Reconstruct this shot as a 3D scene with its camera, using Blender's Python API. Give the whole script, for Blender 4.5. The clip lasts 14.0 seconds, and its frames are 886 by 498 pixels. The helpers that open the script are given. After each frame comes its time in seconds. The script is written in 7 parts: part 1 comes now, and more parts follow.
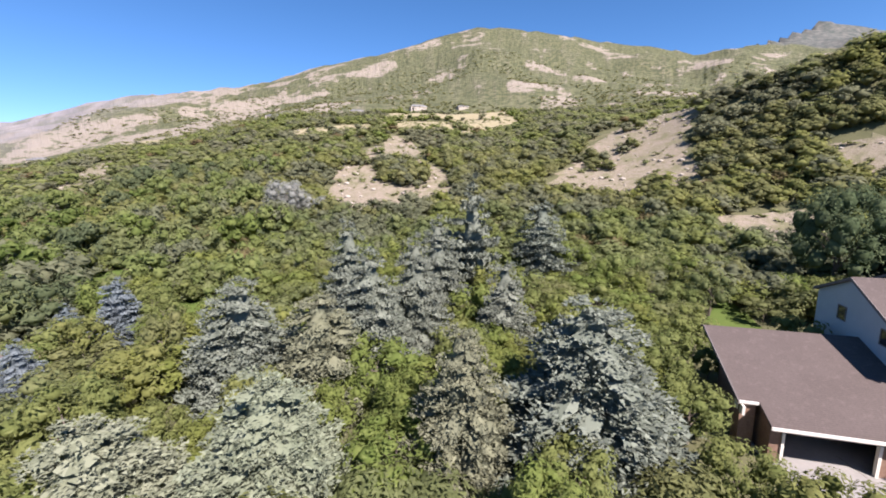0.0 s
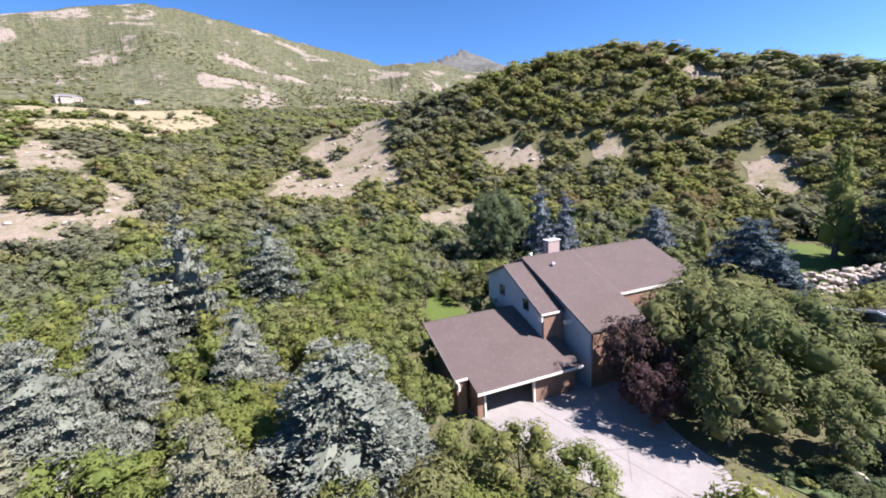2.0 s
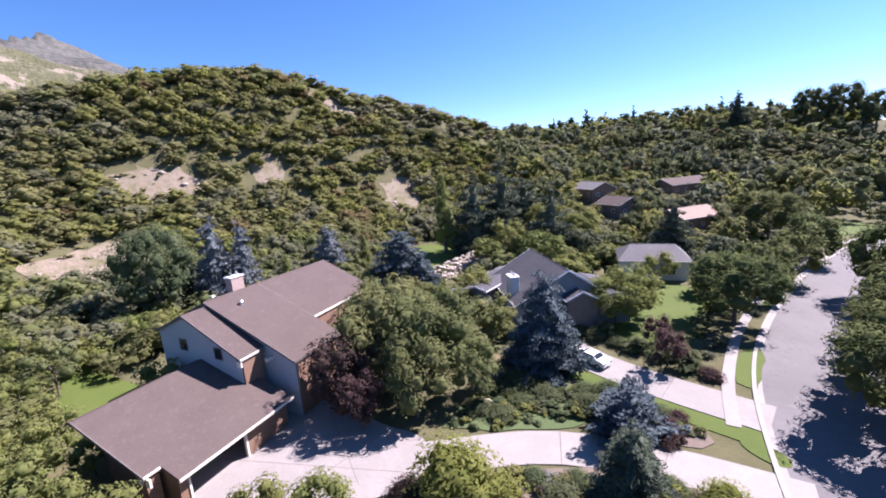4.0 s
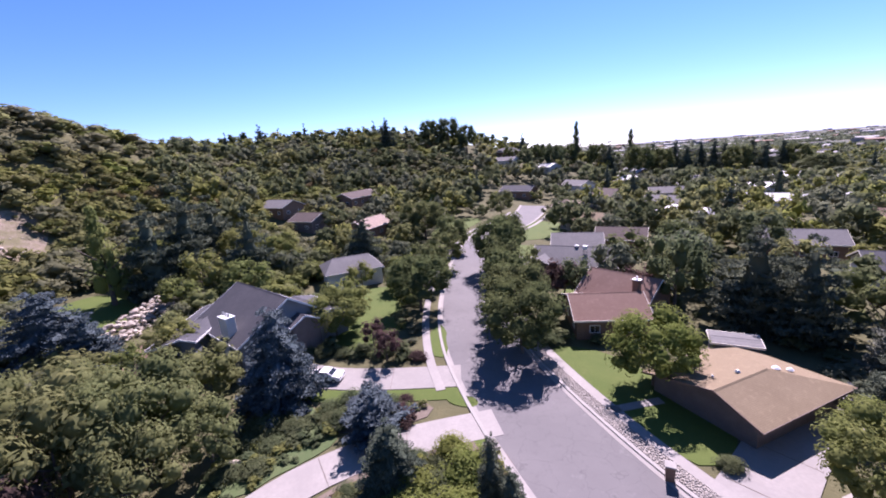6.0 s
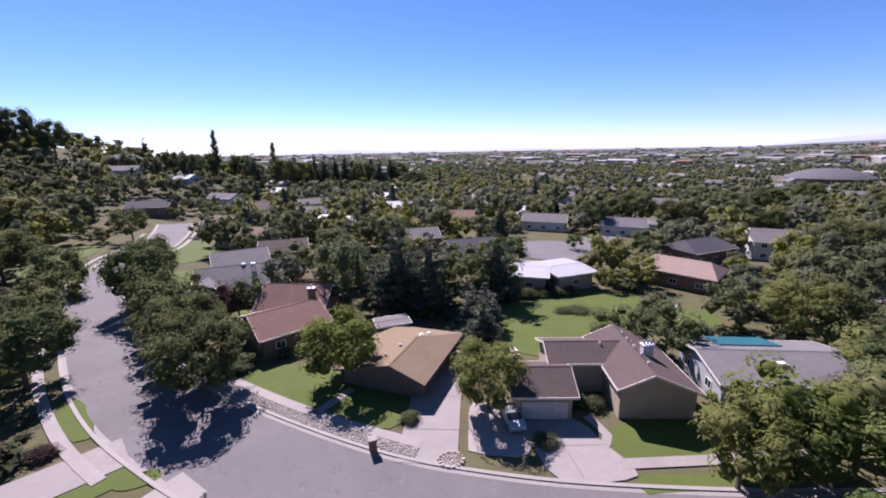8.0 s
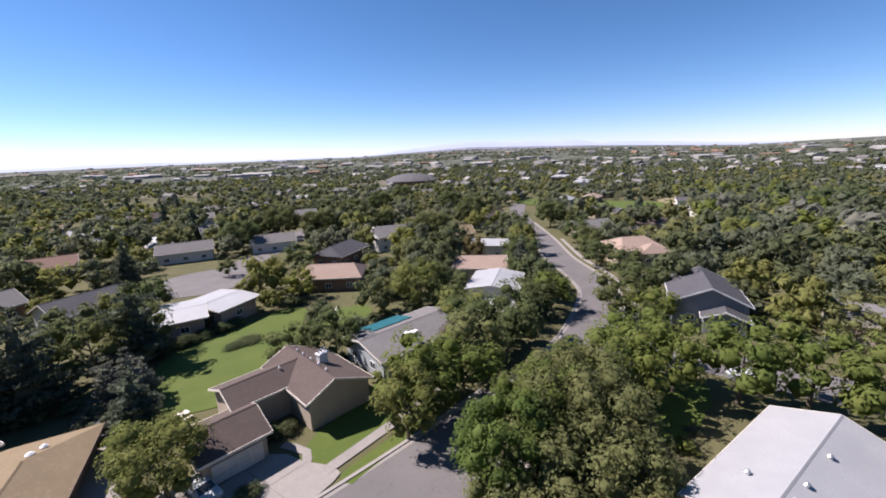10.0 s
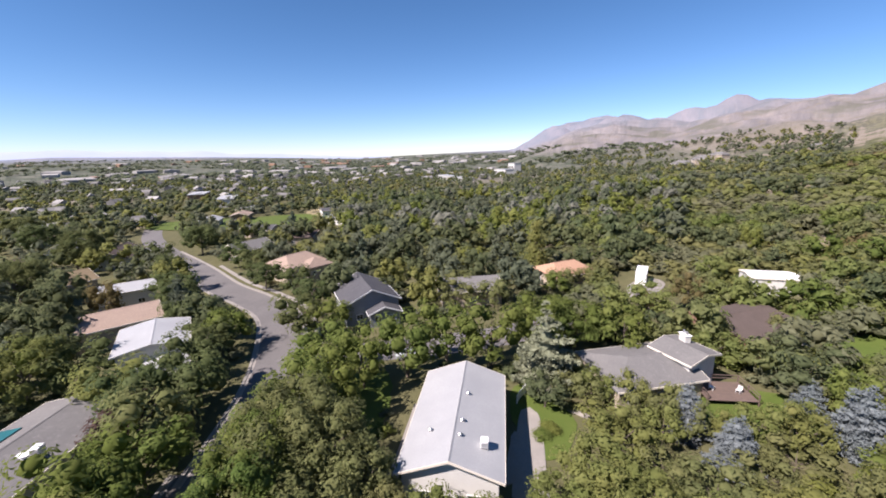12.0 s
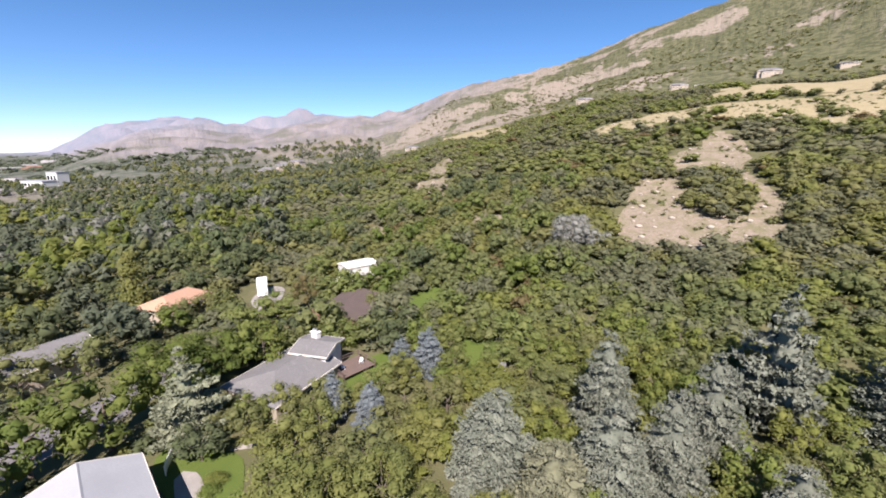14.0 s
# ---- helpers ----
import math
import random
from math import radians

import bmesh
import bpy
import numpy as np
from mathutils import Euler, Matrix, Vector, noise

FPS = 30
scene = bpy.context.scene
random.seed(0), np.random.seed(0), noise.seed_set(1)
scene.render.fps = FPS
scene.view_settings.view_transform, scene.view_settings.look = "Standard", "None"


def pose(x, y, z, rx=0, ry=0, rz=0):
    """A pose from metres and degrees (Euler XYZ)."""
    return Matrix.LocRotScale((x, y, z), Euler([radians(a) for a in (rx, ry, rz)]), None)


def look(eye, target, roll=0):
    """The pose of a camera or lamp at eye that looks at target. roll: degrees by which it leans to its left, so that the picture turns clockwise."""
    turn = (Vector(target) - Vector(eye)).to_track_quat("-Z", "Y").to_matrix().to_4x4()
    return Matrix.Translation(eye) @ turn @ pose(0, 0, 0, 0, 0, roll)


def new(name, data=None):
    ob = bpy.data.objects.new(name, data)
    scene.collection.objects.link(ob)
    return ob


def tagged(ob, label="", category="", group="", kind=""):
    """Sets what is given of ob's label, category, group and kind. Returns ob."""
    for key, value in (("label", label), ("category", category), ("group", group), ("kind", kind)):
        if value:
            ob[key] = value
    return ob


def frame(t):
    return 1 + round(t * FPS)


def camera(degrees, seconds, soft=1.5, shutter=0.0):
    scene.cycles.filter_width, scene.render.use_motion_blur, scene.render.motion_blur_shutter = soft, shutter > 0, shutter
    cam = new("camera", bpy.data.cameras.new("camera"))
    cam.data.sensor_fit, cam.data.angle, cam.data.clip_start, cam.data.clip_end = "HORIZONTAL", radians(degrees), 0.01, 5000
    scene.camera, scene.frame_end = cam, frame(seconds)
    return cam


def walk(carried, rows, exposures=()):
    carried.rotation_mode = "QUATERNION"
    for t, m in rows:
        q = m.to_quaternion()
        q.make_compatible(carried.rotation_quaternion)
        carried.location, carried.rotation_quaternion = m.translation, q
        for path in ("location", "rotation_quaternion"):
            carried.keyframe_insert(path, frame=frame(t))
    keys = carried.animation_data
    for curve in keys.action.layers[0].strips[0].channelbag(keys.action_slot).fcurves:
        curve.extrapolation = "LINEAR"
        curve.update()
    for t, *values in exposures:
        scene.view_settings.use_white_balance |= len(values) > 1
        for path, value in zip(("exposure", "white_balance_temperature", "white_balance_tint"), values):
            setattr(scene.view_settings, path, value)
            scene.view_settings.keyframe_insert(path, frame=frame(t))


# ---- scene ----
ROWS = [
    (0.0, -0.22, -0.81, 20.25, 80.39, 0.36, -6.75),
    (0.5, 0.04, -0.77, 20.89, 80.34, 1.14, -14.60),
    (1.0, -0.02, -0.92, 21.88, 80.10, 2.00, -22.53),
    (1.5, -0.10, -0.94, 22.72, 79.61, 2.82, -32.82),
    (2.0, 0.10, -0.99, 23.73, 78.91, 3.46, -44.31),
    (2.5, -0.12, -0.67, 23.93, 78.71, 3.79, -56.86),
    (3.0, -0.61, -0.38, 24.16, 78.78, 3.80, -69.02),
    (3.2, -0.92, -0.39, 24.35, 78.77, 3.79, -73.22),
    (5.3, -1.82, 2.28, 27.35, 77.45, 3.95, -115.82),
    (5.5, -2.29, 2.76, 27.51, 77.34, 4.04, -120.20),
    (6.0, -2.16, 3.36, 28.26, 76.86, 4.22, -132.13),
    (6.5, -1.89, 3.90, 28.82, 76.47, 3.97, -143.47),
    (7.0, -1.30, 4.37, 28.95, 76.10, 3.06, -155.19),
    (7.5, -0.67, 5.11, 29.18, 76.09, 1.77, -166.96),
    (7.7, -0.50, 5.36, 29.24, 76.23, 1.37, -171.78),
    (9.8, 0.28, 6.44, 31.20, 76.38, 1.69, -221.12),
    (10.0, 0.25, 6.54, 31.42, 76.48, 2.05, -226.41),
    (10.5, 0.38, 6.22, 32.05, 76.39, 1.80, -239.11),
    (11.0, 0.84, 5.68, 32.71, 76.34, 1.70, -251.62),
    (11.5, 1.42, 4.98, 33.24, 76.70, 1.32, -262.80),
    (12.0, 1.80, 4.28, 34.13, 76.69, 1.22, -273.44),
    (12.5, 2.15, 3.52, 34.97, 76.67, 1.40, -285.10),
    (13.0, 2.60, 2.73, 35.99, 76.47, 1.90, -297.94),
    (13.5, 2.57, 1.91, 36.69, 76.31, 1.12, -311.85),
    (14.0, 2.27, 1.19, 37.13, 76.58, 0.24, -326.48),
]
cam = camera(94.9, 14.0, soft=1.85)
walk(cam, [(t, pose(*p)) for t, *p in ROWS], [(0.0, 1.46, 5850, 27), (1.5, 1.6, 5680, 28), (3.0, 1.74, 5700, 33), (5.5, 1.47, 5700, 46), (6.5, 1.32, 5680, 48), (7.5, 1.08, 5700, 47), (10.0, 1.02, 6020, 29), (12.5, 1.17, 6130, 28), (14.0, 1.27, 6050, 27)])

# ---------------------------------------------------------------- light
SUN_AZ, SUN_EL = 152.0, 47.0
world = bpy.data.worlds.new("world")
scene.world = world
world.use_nodes = True
wn = world.node_tree.nodes
sky = wn.new("ShaderNodeTexSky")
sky.sky_type, sky.sun_disc = "NISHITA", False
sky.sun_elevation, sky.sun_rotation = radians(SUN_EL), radians(SUN_AZ)
sky.altitude, sky.air_density, sky.dust_density, sky.ozone_density = 1400, 0.78, 0.1, 2.2
wn["Background"].inputs["Strength"].default_value = 0.066
tone = wn.new("ShaderNodeHueSaturation")
tone.inputs["Hue"].default_value, tone.inputs["Saturation"].default_value = .49, 1.18
world.node_tree.links.new(sky.outputs[0], tone.inputs["Color"])
world.node_tree.links.new(tone.outputs[0], wn["Background"].inputs[0])
sun_data = bpy.data.lights.new("sun", "SUN")
sun_data.energy, sun_data.angle, sun_data.color = 5.0, radians(0.5), (1.0, 0.945, 0.78)
sun = new("sun", sun_data)
sa, se = radians(SUN_AZ), radians(SUN_EL)
sun.matrix_world = look((0, 0, 0), (-math.sin(sa) * math.cos(se), -math.cos(sa) * math.cos(se), -math.sin(se)))


# ---------------------------------------------------------------- materials
def nodes_of(name):
    m = bpy.data.materials.new(name)
    m.use_nodes = True
    nt = m.node_tree
    return m, nt, nt.nodes, nt.links, nt.nodes["Principled BSDF"]


def noise_node(nt, scale, detail=4, rough=.6, vec=None):
    n = nt.nodes.new("ShaderNodeTexNoise")
    n.inputs["Scale"].default_value, n.inputs["Detail"].default_value, n.inputs["Roughness"].default_value = scale, detail, rough
    if vec is None:
        vec = position(nt)
    nt.links.new(vec, n.inputs["Vector"])
    return n.outputs["Fac"]


def position(nt):
    g = nt.nodes.get("Geometry") or nt.nodes.new("ShaderNodeNewGeometry")
    return g.outputs["Position"]


def mixc(nt, fac, a, b, mode="MIX"):
    m = nt.nodes.new("ShaderNodeMix")
    m.data_type, m.blend_type = "RGBA", mode
    for sock, v in ((m.inputs[0], fac), (m.inputs[6], a), (m.inputs[7], b)):
        if isinstance(v, (int, float)):
            sock.default_value = v
        elif isinstance(v, tuple):
            sock.default_value = (*v, 1)
        else:
            nt.links.new(v, sock)
    return m.outputs[2]


def step(nt, fac, lo, hi):
    r = nt.nodes.new("ShaderNodeMapRange")
    r.inputs[1].default_value, r.inputs[2].default_value = lo, hi
    nt.links.new(fac, r.inputs[0])
    return r.outputs[0]


def relief(nt, bsdf, fac, strength, dist=.05):
    b = nt.nodes.new("ShaderNodeBump")
    b.inputs["Strength"].default_value, b.inputs["Distance"].default_value = strength, dist
    nt.links.new(fac, b.inputs["Height"])
    nt.links.new(b.outputs[0], bsdf.inputs["Normal"])


def plain(name, a, b, scale=2.0, rough=.8, fine=30, bump_by=.3, metal=0.0, spread=.06):
    """Two tones by coarse and fine noise, a small shift from piece to piece, fine relief."""
    m, nt, nodes, links, bsdf = nodes_of(name)
    n1, n2 = noise_node(nt, scale), noise_node(nt, fine, 3)
    c = mixc(nt, step(nt, n1, .35, .65), a, b)
    c = mixc(nt, step(nt, n2, .3, .8), c, tuple(v * .8 for v in a)) if fine else c
    info = nodes.new("ShaderNodeObjectInfo")
    hsv = nodes.new("ShaderNodeHueSaturation")
    mr = nodes.new("ShaderNodeMapRange")
    mr.inputs[3].default_value, mr.inputs[4].default_value = 1 - spread, 1 + spread
    links.new(info.outputs["Random"], mr.inputs[0])
    links.new(mr.outputs[0], hsv.inputs["Value"])
    links.new(c, hsv.inputs["Color"])
    links.new(hsv.outputs[0], bsdf.inputs["Base Color"])
    bsdf.inputs["Roughness"].default_value, bsdf.inputs["Metallic"].default_value = rough, metal
    relief(nt, bsdf, n2, bump_by, .03)
    return m


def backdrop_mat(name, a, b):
    """Distance with its haze put in as emission: a plain pale glow in two close tones."""
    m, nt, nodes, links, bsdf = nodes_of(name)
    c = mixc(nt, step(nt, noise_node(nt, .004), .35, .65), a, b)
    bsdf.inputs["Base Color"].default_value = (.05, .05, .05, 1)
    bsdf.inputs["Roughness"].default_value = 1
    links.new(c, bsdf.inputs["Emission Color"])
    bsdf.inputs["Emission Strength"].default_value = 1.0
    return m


def shingle(name, a, b):
    """Asphalt shingles: thin courses across the slope, tabs, mottling and streaks."""
    m, nt, nodes, links, bsdf = nodes_of(name)
    n1, n2, n3 = noise_node(nt, .35), noise_node(nt, 9, 5, .75), noise_node(nt, 2.2, 3)
    c = mixc(nt, step(nt, n1, .3, .7), a, b)
    c = mixc(nt, step(nt, n2, .35, .75), c, tuple(v * .78 for v in a))
    c = mixc(nt, step(nt, n3, .55, .85), c, tuple(min(1, v * 1.15) for v in b))
    sep = nodes.new("ShaderNodeSeparateXYZ")
    links.new(position(nt), sep.inputs[0])
    mul = nodes.new("ShaderNodeMath")
    mul.operation = "MULTIPLY"
    mul.inputs[1].default_value = 17.0
    links.new(sep.outputs[2], mul.inputs[0])
    fr = nodes.new("ShaderNodeMath")
    fr.operation = "FRACT"
    links.new(mul.outputs[0], fr.inputs[0])
    c = mixc(nt, step(nt, fr.outputs[0], .75, 1.0), c, mixc(nt, .35, c, (.02, .02, .02)))
    links.new(c, bsdf.inputs["Base Color"])
    bsdf.inputs["Roughness"].default_value = .92
    bsdf.inputs["Specular IOR Level"].default_value = .2
    relief(nt, bsdf, n2, .35, .02)
    return m


def leaf_mat(name, a, b, c3, patch=.12, through_light=.54):
    """Leaves: tone shifts leaf by leaf, spray by spray and tree by tree."""
    m, nt, nodes, links, bsdf = nodes_of(name)
    g = nodes.new("ShaderNodeNewGeometry")
    g.name = "Geometry"
    n1 = noise_node(nt, patch, 3)
    info = nodes.new("ShaderNodeObjectInfo")
    c = mixc(nt, step(nt, n1, .36, .64), a, b)
    c = mixc(nt, step(nt, g.outputs["Random Per Island"], .3, 1.6), c, c3)
    hsv = nodes.new("ShaderNodeHueSaturation")
    for src, sock, lo, hi in ((info.outputs["Random"], "Hue", .485, .515), (g.outputs["Random Per Island"], "Value", .86, 1.12)):
        mr = nodes.new("ShaderNodeMapRange")
        mr.inputs[3].default_value, mr.inputs[4].default_value = lo, hi
        links.new(src, mr.inputs[0])
        links.new(mr.outputs[0], hsv.inputs[sock])
    links.new(c, hsv.inputs["Color"])
    dif, tr, mix = nodes.new("ShaderNodeBsdfDiffuse"), nodes.new("ShaderNodeBsdfTranslucent"), nodes.new("ShaderNodeMixShader")
    links.new(hsv.outputs[0], dif.inputs[0])
    links.new(hsv.outputs[0], tr.inputs[0])
    mix.inputs[0].default_value = through_light
    links.new(dif.outputs[0], mix.inputs[1])
    links.new(tr.outputs[0], mix.inputs[2])
    links.new(mix.outputs[0], nodes["Material Output"].inputs[0])
    nodes.remove(bsdf)
    return m


def ground_mat():
    m, nt, nodes, links, bsdf = nodes_of("hillside_ground")
    p = position(nt)
    big, mid, small, fine = noise_node(nt, .006, 5), noise_node(nt, .035, 6, .65), noise_node(nt, .3, 5), noise_node(nt, 3.0, 4)
    soil = mixc(nt, step(nt, small, .35, .65), (.21, .165, .105), (.27, .215, .14))
    soil = mixc(nt, step(nt, fine, .4, .8), soil, (.15, .125, .075))
    green = mixc(nt, step(nt, small, .3, .7), (.08, .08, .039), (.112, .104, .053))
    low = mixc(nt, step(nt, mid, .6, .74), green, soil)
    # mountain slopes: scrub and bare strips running down the fall line
    sep = nodes.new("ShaderNodeSeparateXYZ")
    links.new(p, sep.inputs[0])
    dist = nodes.new("ShaderNodeVectorMath")
    dist.operation = "LENGTH"
    links.new(p, dist.inputs[0])

    def calc(how, u, v=0.0, w=0.0):
        n = nodes.new("ShaderNodeMath")
        n.operation = how
        for sock, val in zip(n.inputs, (u, v, w)):
            if isinstance(val, (int, float)):
                sock.default_value = val
            else:
                links.new(val, sock)
        return n.outputs[0]
    turn = calc("ARCTAN2", sep.outputs[0], sep.outputs[1])
    fall = nodes.new("ShaderNodeCombineXYZ")
    links.new(calc("MULTIPLY", turn, 42.0), fall.inputs[0])
    links.new(calc("MULTIPLY", dist.outputs["Value"], .0022), fall.inputs[1])
    links.new(calc("MULTIPLY", sep.outputs[2], .004), fall.inputs[2])
    gully = noise_node(nt, 1.0, 7, .62, fall.outputs[0])
    rock = mixc(nt, step(nt, mid, .3, .7), (.2, .166, .13), (.245, .208, .166))
    rock = mixc(nt, step(nt, small, .5, .8), rock, (.155, .132, .1))
    scrub = mixc(nt, step(nt, small, .3, .7), (.09, .092, .047), (.122, .116, .062))
    scrub = mixc(nt, step(nt, gully, .5, .68), scrub, (.135, .122, .078))
    scr = noise_node(nt, .0062, 8, .66)
    bushes = step(nt, noise_node(nt, .11, 4, .6), .47, .53)
    # the flank that falls to the valley is barer than the crown of the mountain
    flank = calc("MULTIPLY_ADD", step(nt, calc("MULTIPLY", sep.outputs[0], -1.0), -120, 520), .1, scr)
    strip = calc("MULTIPLY_ADD", calc("SUBTRACT", gully, .5), .28, flank)
    up = mixc(nt, step(nt, strip, .56, .59), mixc(nt, bushes, scrub, (.06, .064, .033)), mixc(nt, step(nt, noise_node(nt, .07, 4, .65), .565, .6), rock, (.085, .085, .046)))
    c = mixc(nt, step(nt, dist.outputs["Value"], 420, 620), low, up)
    # bare rocky range far along the foot of the mountains, greyed for haze
    crag = mixc(nt, step(nt, gully, .38, .62), (.228, .204, .2), (.15, .14, .145))
    crag = mixc(nt, step(nt, mid, .5, .66), crag, (.19, .163, .136))
    wall = mixc(nt, step(nt, big, .5, .62), crag, (.13, .125, .105))
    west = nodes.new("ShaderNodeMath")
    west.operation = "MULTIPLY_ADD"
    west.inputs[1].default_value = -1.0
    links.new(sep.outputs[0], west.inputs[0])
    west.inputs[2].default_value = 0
    # bluish grey mixed in with distance westward stands in for haze
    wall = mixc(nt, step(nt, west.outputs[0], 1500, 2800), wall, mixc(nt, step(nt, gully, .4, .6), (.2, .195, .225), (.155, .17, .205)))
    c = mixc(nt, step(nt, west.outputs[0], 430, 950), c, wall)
    # wooded dark ridges behind the mountain
    back = mixc(nt, step(nt, mid, .4, .65), (.06, .068, .06), (.13, .12, .105))
    c = mixc(nt, step(nt, sep.outputs[0], 1450, 1750), c, back)
    # town plain: trees, fields and roofs from far
    plain_c = mixc(nt, step(nt, noise_node(nt, .02, 6, .7), .45, .6), (.06, .072, .05), (.15, .145, .12))
    flat = nodes.new("ShaderNodeMapRange")
    links.new(sep.outputs[2], flat.inputs[0])
    flat.inputs[1].default_value, flat.inputs[2].default_value = 40, 15
    far2 = step(nt, dist.outputs["Value"], 500, 800)
    both = nodes.new("ShaderNodeMath")
    both.operation = "MULTIPLY"
    links.new(flat.outputs[0], both.inputs[0])
    links.new(far2, both.inputs[1])
    c = mixc(nt, both.outputs[0], c, plain_c)
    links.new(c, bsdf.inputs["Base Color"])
    bsdf.inputs["Roughness"].default_value = .95
    bsdf.inputs["Specular IOR Level"].default_value = .1
    lumps = nodes.new("ShaderNodeMath")
    lumps.operation = "MULTIPLY"
    lumps.inputs[1].default_value = 22.0
    links.new(gully, lumps.inputs[0])
    hi = nodes.new("ShaderNodeMath")
    hi.operation = "MULTIPLY"
    links.new(lumps.outputs[0], hi.inputs[0])
    links.new(step(nt, dist.outputs["Value"], 500, 1100), hi.inputs[1])
    total = nodes.new("ShaderNodeMath")
    total.operation = "MULTIPLY_ADD"
    total.inputs[1].default_value = .15
    links.new(fine, total.inputs[0])
    links.new(hi.outputs[0], total.inputs[2])
    relief(nt, bsdf, total.outputs[0], .6, 1.0)
    return m


def asphalt_mat():
    m, nt, nodes, links, bsdf = nodes_of("asphalt")
    n1, n2, n3 = noise_node(nt, .12, 4), noise_node(nt, 18, 4, .8), noise_node(nt, .9, 6, .7)
    c = mixc(nt, step(nt, n1, .35, .65), (.112, .104, .102), (.138, .128, .125))
    c = mixc(nt, step(nt, n3, .55, .75), c, (.096, .09, .088))
    c = mixc(nt, step(nt, n2, .45, .8), c, (.09, .086, .084))
    # sealed cracks, patches and wheel-worn streaks
    vo = nodes.new("ShaderNodeTexVoronoi")
    vo.feature = "DISTANCE_TO_EDGE"
    vo.inputs["Scale"].default_value = .3
    jig = nodes.new("ShaderNodeTexNoise")
    jig.inputs["Scale"].default_value = .5
    links.new(position(nt), jig.inputs["Vector"])
    add = nodes.new("ShaderNodeVectorMath")
    add.operation = "MULTIPLY_ADD"
    add.inputs[1].default_value = (3.0, 3.0, 3.0)
    links.new(jig.outputs["Color"], add.inputs[0])
    links.new(position(nt), add.inputs[2])
    links.new(add.outputs[0], vo.inputs["Vector"])
    crack = nodes.new("ShaderNodeMapRange")
    crack.inputs[1].default_value, crack.inputs[2].default_value = .003, .012
    crack.inputs[3].default_value, crack.inputs[4].default_value = .4, 0
    links.new(vo.outputs["Distance"], crack.inputs[0])
    c = mixc(nt, crack.outputs[0], c, (.06, .058, .056))
    c = mixc(nt, step(nt, noise_node(nt, .35, 5, .7), .6, .72), c, (.158, .148, .143))
    links.new(c, bsdf.inputs["Base Color"])
    bsdf.inputs["Roughness"].default_value = .9
    relief(nt, bsdf, n2, .3, .01)
    return m


def bare_mat():
    """Loose pinkish earth with darker litter, dry grass and pale stones."""
    m, nt, nodes, links, bsdf = nodes_of("bare_earth")
    n1, n2, n3, n4 = noise_node(nt, .07, 5), noise_node(nt, .45, 6, .7), noise_node(nt, 2.2, 4, .7), noise_node(nt, 7.0, 3)
    c = mixc(nt, step(nt, n1, .35, .65), (.25, .2, .155), (.215, .178, .13))
    c = mixc(nt, step(nt, n2, .46, .6), c, (.18, .155, .1))
    c = mixc(nt, step(nt, noise_node(nt, .16, 6, .72), .5, .62), c, (.15, .138, .075))
    c = mixc(nt, step(nt, n3, .52, .64), c, (.12, .1, .07))
    c = mixc(nt, step(nt, n4, .66, .74), c, (.4, .36, .32))
    links.new(c, bsdf.inputs["Base Color"])
    bsdf.inputs["Roughness"].default_value = .95
    bsdf.inputs["Specular IOR Level"].default_value = .1
    relief(nt, bsdf, n3, .8, .25)
    return m


def grass_mat(name, a, b, dry):
    m, nt, nodes, links, bsdf = nodes_of(name)
    n1, n2, n3 = noise_node(nt, .25, 4), noise_node(nt, 14, 4, .75), noise_node(nt, 1.3, 4)
    c = mixc(nt, step(nt, n1, .35, .7), a, b)
    c = mixc(nt, step(nt, n3, .58, .85), c, dry)
    c = mixc(nt, step(nt, n2, .4, .8), c, tuple(v * .6 for v in a))
    links.new(c, bsdf.inputs["Base Color"])
    bsdf.inputs["Roughness"].default_value = .9
    bsdf.inputs["Specular IOR Level"].default_value = .2
    relief(nt, bsdf, n2, .6, .05)
    return m


